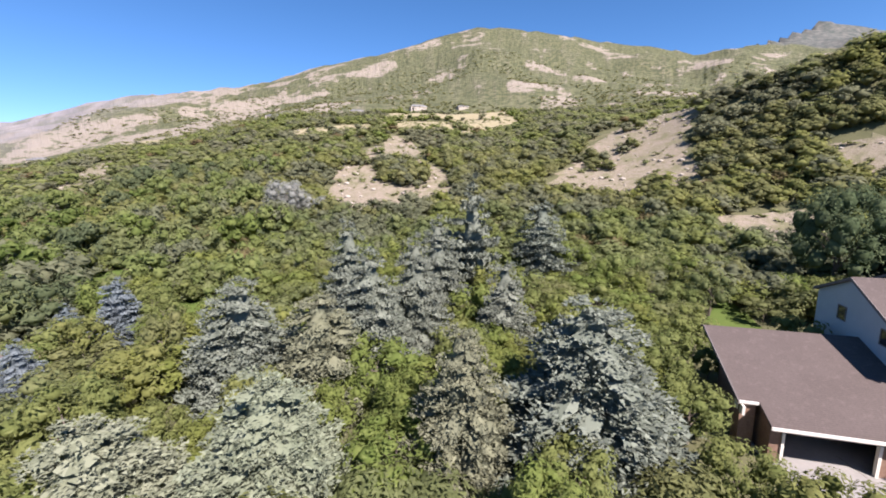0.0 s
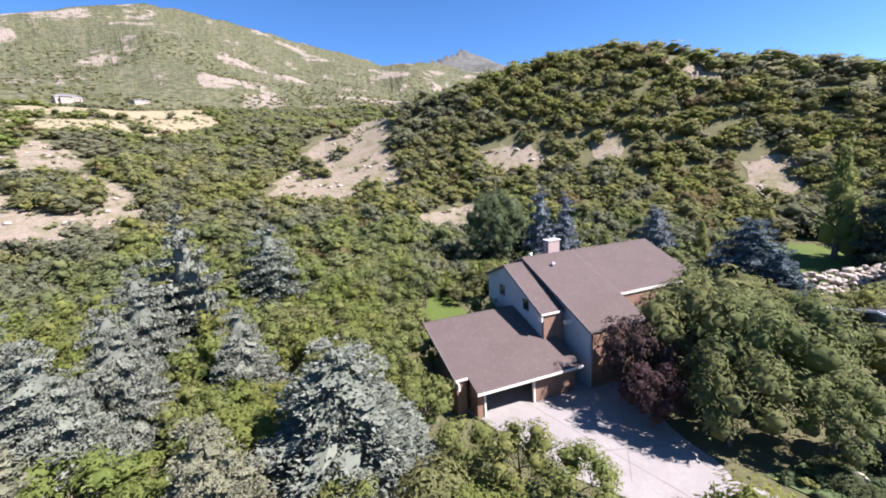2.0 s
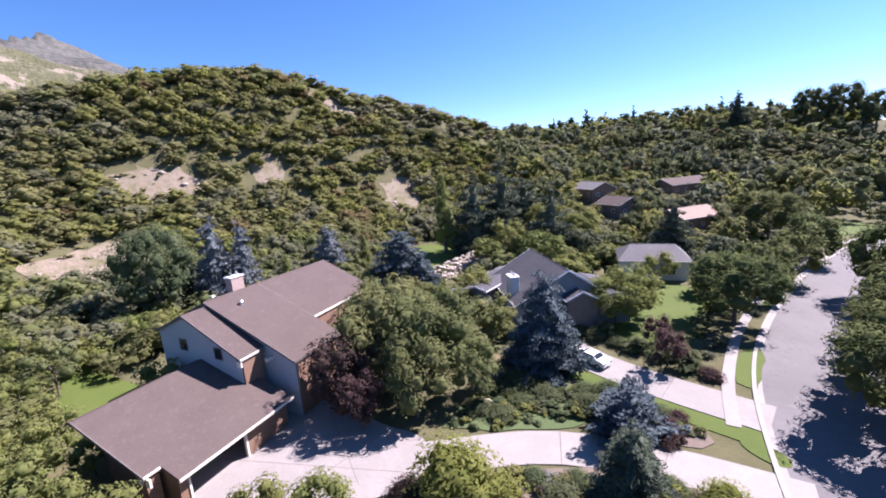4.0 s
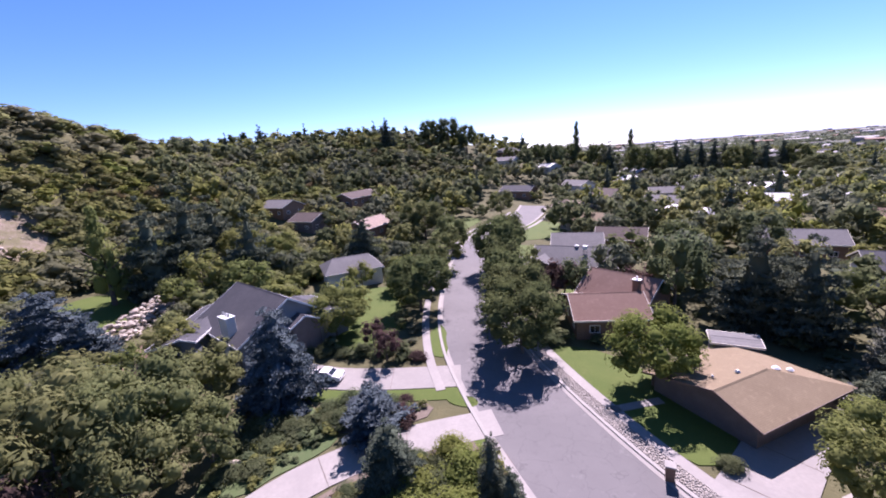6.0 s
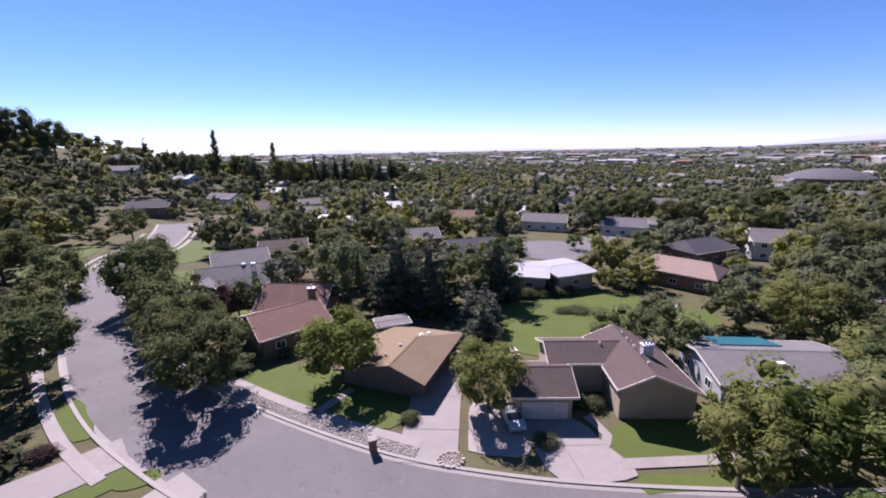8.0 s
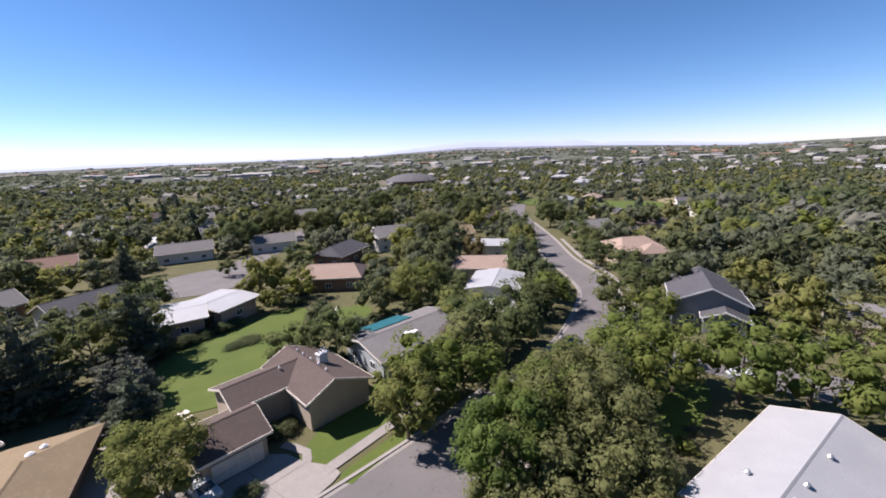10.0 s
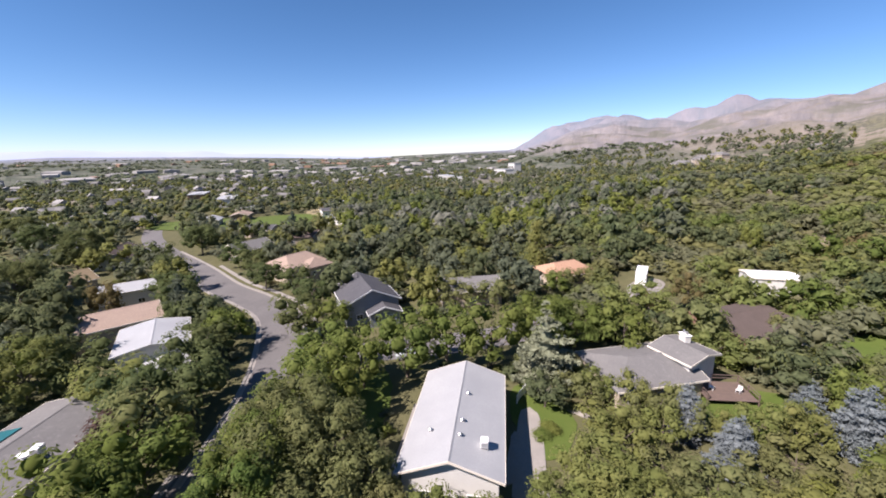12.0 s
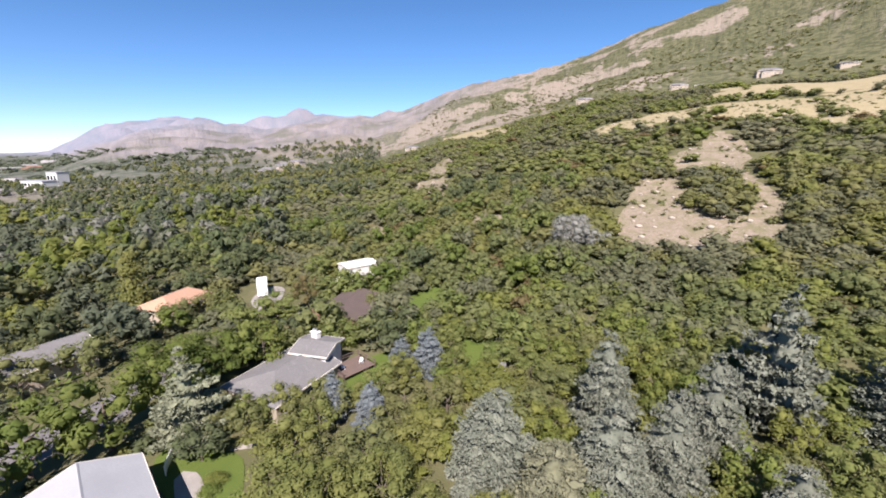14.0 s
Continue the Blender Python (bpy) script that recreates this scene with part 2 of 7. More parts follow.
M = dict(
    ground=ground_mat(), asphalt=asphalt_mat(),
    concrete=plain("concrete", (.262, .24, .218), (.218, .2, .184), .35, .85, 3, .15),
    kerb=plain("kerb_concrete", (.28, .26, .236), (.24, .222, .202), 1.5, .85, 20, .2),
    lawn=grass_mat("lawn_grass", (.074, .108, .02), (.095, .124, .026), (.124, .136, .04)),
    meadow=grass_mat("dry_meadow", (.25, .21, .12), (.3, .25, .15), (.17, .16, .08)),
    rough_grass=grass_mat("rough_grass", (.075, .11, .04), (.1, .125, .05), (.15, .145, .075)),
    bare=bare_mat(),
    mulch=plain("bark_mulch", (.13, .1, .075), (.19, .15, .115), .6, .95, 10, .6),
    gravel=plain("pale_gravel", (.31, .28, .245), (.25, .222, .192), 1.2, .9, 7, .8),
    stone=plain("boulder_stone", (.44, .38, .31), (.33, .28, .23), .8, .85, 6, .5, spread=.18),
    roof_brown=shingle("brown_shingles", (.094, .072, .063), (.114, .088, .078)),
    roof_grey=shingle("slate_grey_shingles", (.07, .07, .078), (.095, .093, .1)),
    roof_midgrey=shingle("grey_shingles", (.145, .14, .138), (.19, .182, .176)),
    roof_tan=shingle("tan_shingles", (.2, .152, .094), (.238, .184, .115)),
    roof_red=shingle("rust_red_shingles", (.19, .118, .09), (.23, .148, .115)),
    roof_pink=shingle("salmon_tiles", (.285, .212, .172), (.33, .25, .2)),
    roof_orange=shingle("orange_tiles", (.38, .225, .15), (.42, .265, .18)),
    roof_white=plain("white_roofing", (.34, .343, .35), (.285, .29, .298), .25, .6, 6, .12),
    siding_grey=plain("grey_siding", (.4, .43, .44), (.36, .39, .4), .7, .7, 14, .1),
    siding_white=plain("white_siding", (.6, .585, .555), (.55, .535, .505), .7, .7, 14, .1),
    brick=plain("brown_brick", (.2, .115, .075), (.26, .165, .11), 2.5, .9, 8, .5),
    stucco=plain("tan_stucco", (.4, .335, .262), (.35, .292, .228), .8, .9, 14, .2),
    siding_slate=plain("slate_grey_siding", (.2, .215, .225), (.17, .18, .19), .7, .7, 14, .1),
    dark_wall=plain("dark_siding", (.12, .1, .09), (.16, .135, .12), .8, .85, 14, .2),
    trim=plain("cream_trim", (.72, .66, .56), (.66, .6, .52), 1.0, .6, 20, .05),
    white=plain("white_paint", (.8, .8, .79), (.74, .74, .73), .8, .5, 20, .05),
    metal=plain("galvanised_metal", (.6, .6, .6), (.5, .5, .5), 2, .4, 20, .1, .8),
    bark=plain("bark", (.14, .11, .085), (.09, .07, .055), 3, .95, 12, .8),
    wood=plain("deck_wood", (.14, .098, .08), (.11, .08, .068), 2, .8, 12, .3),
    black=plain("black_plastic", (.03, .03, .032), (.045, .045, .045), 2, .5, 20, .1),
    teal=plain("teal_roof_panel", (.015, .1, .12), (.02, .13, .15), 1, .4, 10, .05),
    dome=plain("grey_dome_roof", (.085, .083, .088), (.11, .105, .108), .03, .9, .5, .1),
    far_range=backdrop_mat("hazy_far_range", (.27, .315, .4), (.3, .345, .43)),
    pond=plain("pond_water", (.02, .024, .016), (.028, .03, .02), .1, .7, 1, .05),
    carpaint=plain("white_car_paint", (.8, .8, .8), (.76, .76, .77), 1, .25, 20, .0),
    leaf_oak=leaf_mat("scrub_oak_leaves", (.162, .181, .075), (.203, .21, .085), (.22, .218, .098), .045),
    leaf_maple=leaf_mat("maple_leaves", (.162, .19, .062), (.21, .226, .073), (.234, .236, .09)),
    leaf_bright=leaf_mat("bright_maple_leaves", (.12, .165, .045), (.16, .195, .05), (.19, .215, .07)),
    leaf_dark=leaf_mat("dark_leaves", (.104, .132, .066), (.13, .152, .074), (.155, .17, .09)),
    leaf_front=leaf_mat("front_tree_leaves", (.152, .17, .07), (.184, .196, .08), (.206, .212, .094), .3),
    leaf_street=leaf_mat("street_tree_leaves", (.1, .125, .052), (.13, .15, .06), (.15, .165, .075)),
    pale_brick=plain("pale_brick", (.34, .25, .215), (.4, .31, .27), 2.5, .9, 8, .5),
    leaf_dusty=leaf_mat("dusty_green_leaves", (.164, .171, .1), (.189, .192, .111), (.206, .203, .123)),
    leaf_town=leaf_mat("town_tree_leaves", (.122, .145, .096), (.152, .168, .106), (.172, .184, .12), .03),
    leaf_yellow=leaf_mat("yellow_green_leaves", (.168, .205, .052), (.2, .222, .06), (.222, .228, .077)),
    leaf_red=leaf_mat("purple_leaves", (.09, .06, .056), (.115, .078, .068), (.135, .095, .08)),
    leaf_rust=leaf_mat("rusty_leaves", (.17, .135, .065), (.18, .145, .07), (.2, .15, .08)),
    leaf_grey=leaf_mat("grey_leaves", (.2, .205, .165), (.235, .235, .19), (.27, .26, .21)),
    leaf_silver=leaf_mat("silver_grey_leaves", (.3, .302, .265), (.33, .33, .29), (.37, .36, .32)),
    needle_grey=leaf_mat("grey_green_needles", (.132, .145, .11), (.162, .174, .134), (.195, .202, .16), .4, .12),
    needle_blue=leaf_mat("blue_needles", (.13, .152, .158), (.16, .182, .19), (.2, .218, .225), .4, .12),
    needle_pale=leaf_mat("pale_green_needles", (.165, .178, .115), (.195, .205, .136), (.225, .228, .16), .4, .12),
    needle_olive=leaf_mat("olive_needles", (.13, .13, .085), (.16, .154, .1), (.188, .178, .118), .4, .12),
    needle_dark=leaf_mat("dark_needles", (.08, .1, .07), (.1, .118, .082), (.125, .14, .098), .3, .2),
    needle_dkblue=leaf_mat("dark_blue_needles", (.07, .094, .104), (.094, .118, .128), (.125, .146, .154), .4, .12),
    town_wall=plain("town_wall", (.2, .19, .18), (.34, .325, .31), .01, .8, 0, 0),
)
gm = bpy.data.materials.new("window_glass")
gm.use_nodes = True
gb = gm.node_tree.nodes["Principled BSDF"]
gb.inputs["Base Color"].default_value, gb.inputs["Roughness"].default_value = (.02, .025, .03, 1), .06
M["glass"] = gm

# ---------------------------------------------------------------- terrain
AZ = [0, 2, 7.3, 11.7, 16.8, 22.5, 27.2, 31.7, 35, 37, 41.5, 44, 47.5, 51, 53, 57, 75, 90, 105, 130, 150, 180, 215, 230, 245, 262, 283, 284, 287, 290, 295.5, 299, 303, 306.8, 310.5, 314.7, 318, 320.7, 323.7, 326.5, 328.5, 331.3, 335, 338.5, 342, 345.3, 348, 351, 353.3, 357.7, 360]
RISE = [1, 1, 1, 1, 1, 1, 1, 1, 1, 1, 1, 0.955, 0.893, 0.84, 0.81, 0.75, 0.5, 0.3, 0.15, 0.08, 0.02, -0.05, -0.1, -0.1, -0.1, -0.1, -0.06, -0.055, -0.04, -0.023, 0.017, 0.046, 0.08, 0.113, 0.153, 0.206, 0.252, 0.315, 0.389, 0.465, 0.522, 0.589, 0.67, 0.747, 0.823, 0.893, 0.95, 0.962, 0.972, 0.99, 1]
RIDGE = [1450, 1459, 1481, 1501, 1550, 1607, 1674, 1737, 1790, 1824, 1900, 2536, 3300, 3300, 3300, 3300, 3600, 4300, 4500, 4700, 4850, 4850, 4850, 4850, 4850, 4850, 4700, 4666, 4567, 4472, 4309, 4150, 3950, 3760, 3544, 3271, 3040, 2809, 2544, 2284, 2095, 1949, 1843, 1743, 1662, 1601, 1550, 1525, 1506, 1469, 1450]
SKY = [16, 16.6, 18, 18.9, 18.3, 17.2, 16.1, 15.1, 14.3, 13.6, 13.7, 14, 14.2, 13.5, 12.8, 11.5, 6, 4, 0.6, -0.3, -0.4, -0.4, -0.3, 0.5, 0.2, -0.4, 0.3, 0.9, 2.4, 3.6, 4.2, 3.7, 3.6, 4.5, 4.8, 5.1, 4.8, 5.2, 6.5, 7.9, 8.5, 9.1, 9.8, 10.2, 11, 12, 12.9, 14, 14.5, 15.4, 16]
NEAR_R = [0, 48, 85, 115, 145, 170, 205, 250, 450, 520, 9000]
NEAR_Z = [0, 0, 4, 10.5, 17, 24, 33.5, 45, 92, 98, 98]


def lattice(x, y, s, seed=0):
    """Smooth value noise in -1..1 for arrays."""
    x, y = x / s + seed * 17.3, y / s - seed * 9.1
    xi, yi = np.floor(x), np.floor(y)
    fx, fy = x - xi, y - yi
    fx, fy = fx * fx * (3 - 2 * fx), fy * fy * (3 - 2 * fy)

    def cell(a, b):
        v = np.sin(a * 127.1 + b * 311.7 + seed * 74.7) * 43758.5453
        return 2 * (v - np.floor(v)) - 1
    return ((cell(xi, yi) * (1 - fx) + cell(xi + 1, yi) * fx) * (1 - fy) + (cell(xi, yi + 1) * (1 - fx) + cell(xi + 1, yi + 1) * fx) * fy)


def bump(x, y, cx, cy, height, turn, along, across):
    c, s = math.cos(turn), math.sin(turn)
    u, v = (x - cx) * c + (y - cy) * s, -(x - cx) * s + (y - cy) * c
    return height * np.exp(-(u / along) ** 2 - (v / across) ** 2)


def height(x, y):
    """Height of the ground; x and y may be arrays."""
    x, y = np.asarray(x, float), np.asarray(y, float)
    r = np.hypot(x, y)
    az = np.degrees(np.arctan2(x, y)) % 360
    rise, ridge, sky = np.interp(az, AZ, RISE), np.interp(az, AZ, RIDGE), np.interp(az, AZ, SKY)
    near = sum(np.interp(r * k, NEAR_R, NEAR_Z) for k in (.86, .93, 1, 1.07, 1.14)) / 5 * rise
    top = 28 + ridge * np.tan(np.radians(sky))
    t = np.clip((r - 520) / (ridge - 520), 0, 1)
    foot = 98 * rise
    far = foot + (top - foot) * t ** 1.15 - 14 * np.sin(np.pi * t) * np.clip(1 - sky / 3, 0, 1)
    past = np.clip((r - ridge) / 600, 0, 1)
    far = far - past * np.maximum(top - 20, 0) * .5
    z = np.where(r < 520, near, far)
    z = z + bump(x, y, 184.28, 78.49, 47, -1.05, 103.03, 46.7) + bump(x, y, 215.26, -9, 10.23, 0.68, 69.77, 38.24) + bump(x, y, 266.67, -157.21, 36.5, 1.23, 192.24, 79.36)
    rough = np.clip((r - 60) / 150, 0, 1) * np.clip(rise + .15, 0, 1)
    z = z + rough * (2.2 * lattice(x, y, 45, 1) + 1.0 * lattice(x, y, 18, 2))
    m = np.clip((r - 520) / 500, 0, 1) * np.clip(sky / 6, 0, 1)
    z = z + m * (26 * lattice(x, y, 260, 3) + 14 * lattice(x, y, 110, 4) + 8 * lattice(x, y, 45, 5)) * (1 - .92 * np.clip((t - .75) * 5, 0, 1))
    crags = np.clip((r - 1500) / 900, 0, 1) * np.clip((sky - 1) / 3, 0, 1) * (1 - np.clip((t - .93) * 12, 0, 1))
    z = z + crags * (1 + 1.3 * np.clip((r - 2400) / 800, 0, 1)) * (60 * np.abs(lattice(x, y, 420, 21)) + 34 * np.abs(lattice(x, y, 170, 22)) - 40)
    return z


# ---------------------------------------------------------------- mesh helpers
def mesh_ob(name, verts, faces, mat, parent=None, label="", smooth=False):
    me = bpy.data.meshes.new(name)
    me.from_pydata([tuple(v) for v in verts], [], [tuple(f) for f in faces])
    me.materials.append(M[mat])
    if smooth:
        me.polygons.foreach_set("use_smooth", [True] * len(me.polygons))
    me.update()
    ob = new(name, me)
    if parent:
        ob.parent = parent
    if label:
        ob["label"] = label
    return ob


def array_mesh(name, verts, quads, mat, smooth=False):
    """Mesh from numpy arrays of points (n,3) and quads (m,4) or triangles (m,3)."""
    me = bpy.data.meshes.new(name)
    k = quads.shape[1]
    me.vertices.add(len(verts))
    me.vertices.foreach_set("co", np.ascontiguousarray(verts, np.float32).ravel())
    me.loops.add(quads.size)
    me.loops.foreach_set("vertex_index", np.ascontiguousarray(quads, np.int32).ravel())
    me.polygons.add(len(quads))
    me.polygons.foreach_set("loop_start", np.arange(0, quads.size, k, dtype=np.int32))
    me.materials.append(M[mat])
    me.polygons.foreach_set("use_smooth", np.full(len(quads), smooth))
    me.update(calc_edges=True)
    return me


def part(name, bm, material, parent, label=""):
    me = bpy.data.meshes.new(name)
    bm.to_mesh(me)
    bm.free()
    me.materials.append(M[material])
    ob = new(name, me)
    ob.parent = parent
    if label:
        ob["label"] = label
    return ob


def empty(name, x, y, z, turn=0):
    ob = new(name)
    ob.matrix_world = Matrix.Translation((x, y, z)) @ Matrix.Rotation(turn, 4, "Z")
    return ob


def box_bm(x0, x1, y0, y1, z0, z1, bevel=0.0):
    bm = bmesh.new()
    v = [bm.verts.new(p) for p in ((x0, y0, z0), (x1, y0, z0), (x1, y1, z0), (x0, y1, z0), (x0, y0, z1), (x1, y0, z1), (x1, y1, z1), (x0, y1, z1))]
    for f in ((3, 2, 1, 0), (4, 5, 6, 7), (0, 1, 5, 4), (1, 2, 6, 5), (2, 3, 7, 6), (3, 0, 4, 7)):
        bm.faces.new([v[i] for i in f])
    if bevel:
        bmesh.ops.bevel(bm, geom=bm.edges[:], offset=bevel, segments=1, affect="EDGES")
    return bm


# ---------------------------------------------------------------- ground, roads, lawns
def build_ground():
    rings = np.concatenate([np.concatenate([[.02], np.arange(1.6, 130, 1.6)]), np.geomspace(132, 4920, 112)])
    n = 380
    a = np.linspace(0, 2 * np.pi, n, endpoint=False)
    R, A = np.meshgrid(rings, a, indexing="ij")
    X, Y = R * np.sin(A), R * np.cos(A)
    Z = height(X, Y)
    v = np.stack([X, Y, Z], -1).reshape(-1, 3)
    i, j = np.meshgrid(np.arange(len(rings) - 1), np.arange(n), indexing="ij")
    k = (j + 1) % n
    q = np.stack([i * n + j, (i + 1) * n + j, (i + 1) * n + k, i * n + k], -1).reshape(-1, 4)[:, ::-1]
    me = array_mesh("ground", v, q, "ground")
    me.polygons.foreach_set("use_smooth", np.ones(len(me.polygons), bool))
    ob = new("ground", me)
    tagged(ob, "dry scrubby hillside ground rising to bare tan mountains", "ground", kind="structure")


def spline(points, step_m=2.0):
    p = np.array(points, float)
    out = []
    for i in range(len(p) - 1):
        a, b, c, d = p[max(i - 1, 0)], p[i], p[i + 1], p[min(i + 2, len(p) - 1)]
        n = max(2, int(np.hypot(*(c - b)) / step_m))
        for t in np.arange(n) / n:
            out.append(.5 * (2 * b + (c - a) * t + (2 * a - 5 * b + 4 * c - d) * t * t + (3 * b - a - 3 * c + d) * t ** 3))
    out.append(p[-1])
    return np.array(out)


def normals2(p):
    t = np.gradient(p, axis=0)
    t /= np.linalg.norm(t, axis=1)[:, None] + 1e-9
    return np.stack([-t[:, 1], t[:, 0]], 1)


def ribbon(name, points, left, right, lift, mat, label, category, thick=.1, kind="structure", across=3):
    """A strip along a line, from left to right of it, with a thickness down to the ground."""
    p = spline(points)
    n = normals2(p)
    offs = np.linspace(left, right, across)
    rows = []
    for o in offs:
        q = p + n * o
        rows.append(np.column_stack([q, height(q[:, 0], q[:, 1]) + lift]))
    top = np.stack(rows, 1)
    low0, low1 = top[:, :1] - [0, 0, thick], top[:, -1:] - [0, 0, thick]
    g = np.concatenate([low0, top, low1], 1)
    m, k = g.shape[:2]
    i, j = np.meshgrid(np.arange(m - 1), np.arange(k - 1), indexing="ij")
    q = np.stack([i * k + j, (i + 1) * k + j, (i + 1) * k + j + 1, i * k + j + 1], -1).reshape(-1, 4)
    if left > right:
        q = q[:, ::-1]
    ob = new(name, array_mesh(name, g.reshape(-1, 3), q[:, ::-1], mat))
    return tagged(ob, label, category, kind=kind)


def patch(name, outline, lift, mat, label, category, wobble=.3, cell=1.5, kind="structure", thick=.12):
    """A piece of ground cover inside an outline, laid on the slope, with a skirt at its edge."""
    p = spline(list(outline) + [outline[0]], cell)[:-1]
    p = p + np.column_stack([lattice(p[:, 0], p[:, 1], 2.3, 7), lattice(p[:, 0], p[:, 1], 2.3, 8)]) * wobble
    c = p.mean(0)
    size = np.linalg.norm(p - c, axis=1).max()
    m = max(3, int(size / (cell * 1.6)))
    verts = [(c[0], c[1])]
    for f in np.arange(1, m + 1) / m:
        verts += [tuple(c + (q - c) * f) for q in p]
    v = np.array(verts)
    z = height(v[:, 0], v[:, 1]) + lift
    k = len(p)
    faces = [(0, 1 + j, 1 + (j + 1) % k) for j in range(k)]
    for i in range(m - 1):
        for j in range(k):
            a, b = 1 + i * k, 1 + (i + 1) * k
            faces.append((a + j, b + j, b + (j + 1) % k, a + (j + 1) % k))
    base = len(v)
    v3 = [(*q, w) for q, w in zip(v, z)] + [(*v[1 + (m - 1) * k + j], z[1 + (m - 1) * k + j] - thick) for j in range(k)]
    e = 1 + (m - 1) * k
    faces += [(e + j, base + j, base + (j + 1) % k, e + (j + 1) % k) for j in range(k)]
    # outlines may run either way round
    area = sum(p[i][0] * p[(i + 1) % k][1] - p[(i + 1) % k][0] * p[i][1] for i in range(k))
    if area < 0:
        faces = [f[::-1] for f in faces]
    return tagged(mesh_ob(name, v3, faces, mat), label, category, kind=kind)


def inside(x, y, outline):
    o = np.array(outline, float)
    res = np.zeros(np.shape(x), bool)
    j = len(o) - 1
    for i in range(len(o)):
        c = (o[i, 1] > y) != (o[j, 1] > y)
        d = (o[j, 0] - o[i, 0]) * (y - o[i, 1]) / (o[j, 1] - o[i, 1] + 1e-12) + o[i, 0]
        res ^= c & (x < d)
        j = i
    return res


MAIN_ROAD = [(110, -152), (101, -136), (93, -117), (87.5, -97), (73, -74), (58.5, -57), (47, -45.4), (36.5, -37), (26, -30.8), (15.2, -25.6), (6, -22.1), (-3, -20.1), (-12, -18.9), (-25, -18.2), (-38, -18.2)]
WEST_ROAD = [(-36, -18.2), (-52, -18.8), (-67, -21.6), (-85, -28), (-97, -38), (-109.5, -51), (-132, -69.5), (-163, -97), (-200, -126), (-240, -150)]
SIDE_ROAD = [(-58, -17), (-65, -6), (-67, 8), (-71, 24), (-79, 36)]
CULDESAC = [(-31, -114), (-46, -126), (-68, -146), (-100, -180), (-140, -230)]
DRIVE_A = [(30.5, 13), (30, 7), (30.8, 0), (31.2, -6), (30.4, -11), (28.4, -16.5), (26, -21), (23.6, -25)]
DRIVE_B = [(53, -13.5), (46, -17), (40, -22), (33.2, -29)]

build_ground()
ribbon("road", MAIN_ROAD, 5.8, -5.8, .06, "asphalt", "worn pale grey asphalt residential street", "road", across=9)
ribbon("road", WEST_ROAD, 4.4, -4.4, .055, "asphalt", "pale asphalt street running down to the town", "road", across=7)
ribbon("road", SIDE_ROAD, 4.0, -4.0, .05, "asphalt", "worn asphalt side street under trees", "road", across=5)
ribbon("road", CULDESAC, 4.6, -4.6, .05, "asphalt", "pale asphalt cul-de-sac street", "road", across=5)
patch("road", [(-31 + 15 * math.cos(a * .7), -114 + 13 * math.sin(a * .7)) for a in range(9)], .09, "asphalt", "round pale asphalt turning circle", "road", .1)
for road, first, last, w in ((MAIN_ROAD, 0, 15, 5.8), (WEST_ROAD, 0, 8, 4.4)):
    for side in (1, -1):
        a, b, g = side * w, side * (w + .4), side * (w - .5)
        ribbon("kerb", road[first:last], max(a, b), min(a, b), .18, "kerb", "pale concrete kerb beside the street", "kerb", .16, across=2)
        ribbon("gutter", road[first:last], max(a, g), min(a, g), .075, "concrete", "pale concrete gutter strip", "gutter", .03, across=2)
ribbon("pavement", MAIN_ROAD[6:11], 8.9, 7.7, .14, "concrete", "pale concrete pavement beside the lawn", "pavement", across=2)
ribbon("pavement", MAIN_ROAD[4:8] + [(28.4, -32.1)], -7.7, -8.9, .15, "concrete", "pale concrete pavement across the drives", "pavement", across=2)
ribbon("pavement", WEST_ROAD[2:7], -6.2, -7.4, .12, "concrete", "pale concrete pavement beside the street", "pavement", across=2)
ribbon("pavement", MAIN_ROAD[1:6], -7.4, -8.6, .14, "concrete", "pale concrete pavement beyond the bend", "pavement", across=2)
ribbon("pavement", MAIN_ROAD[1:6], 8.6, 7.4, .14, "concrete", "pale concrete pavement beyond the bend", "pavement", across=2)
ribbon("driveway", [(82, -86), (72, -82), (62, -78)], 2.2, -2.2, .12, "concrete", "pale concrete driveway of the grey-roofed house", "driveway", across=3)
ribbon("driveway", DRIVE_A, 2.2, -2.2, .10, "concrete", "long pale concrete driveway", "driveway", across=4)
patch("driveway", [(26.4, 25), (38.5, 20), (42, 15), (36, 9), (33, 4), (28, 3.5), (25.2, 12)], .125, "concrete", "wide pale concrete forecourt before the garage", "driveway", .15)
ribbon("driveway", DRIVE_B, 2.6, -2.6, .10, "concrete", "pale concrete driveway with a parked car", "driveway", across=3)
ribbon("driveway", [(-.6, -50), (0, -46), (1.6, -40), (2.0, -34), (2.4, -27.2)], 2.9, -3.1, .11, "concrete", "pale concrete driveway beside the tan house", "driveway", across=3)
patch("driveway", [(-6.9, -33.3), (-13.4, -33.9), (-15.2, -30.2), (-17, -25.8), (-10, -25.2), (-8.4, -28.8)], .115, "concrete", "curved pale concrete driveway before a garage", "driveway", .1)
patch("gravel_yard", [(-1.6, -29), (-6.4, -28), (-8.2, -30), (-6.6, -34.5), (-2.5, -37)], .09, "gravel", "pale gravel yard under a maple", "gravel", .2)
ribbon("pavement", [(-16, -27.2), (-27, -27.9), (-38, -28.8)], .65, -.65, .13, "concrete", "narrow pale concrete pavement in the lawn", "pavement", across=2)
ribbon("garden_path", [(-15, -34.3), (-16.2, -31.2), (-15, -29.4)], .5, -.5, .13, "concrete", "curved pale garden path", "path", across=2)
ribbon("garden_path", [(16.4, -33.6), (12.6, -39.8)], .55, -.55, .14, "concrete", "straight concrete garden path through the lawn", "path", across=2)
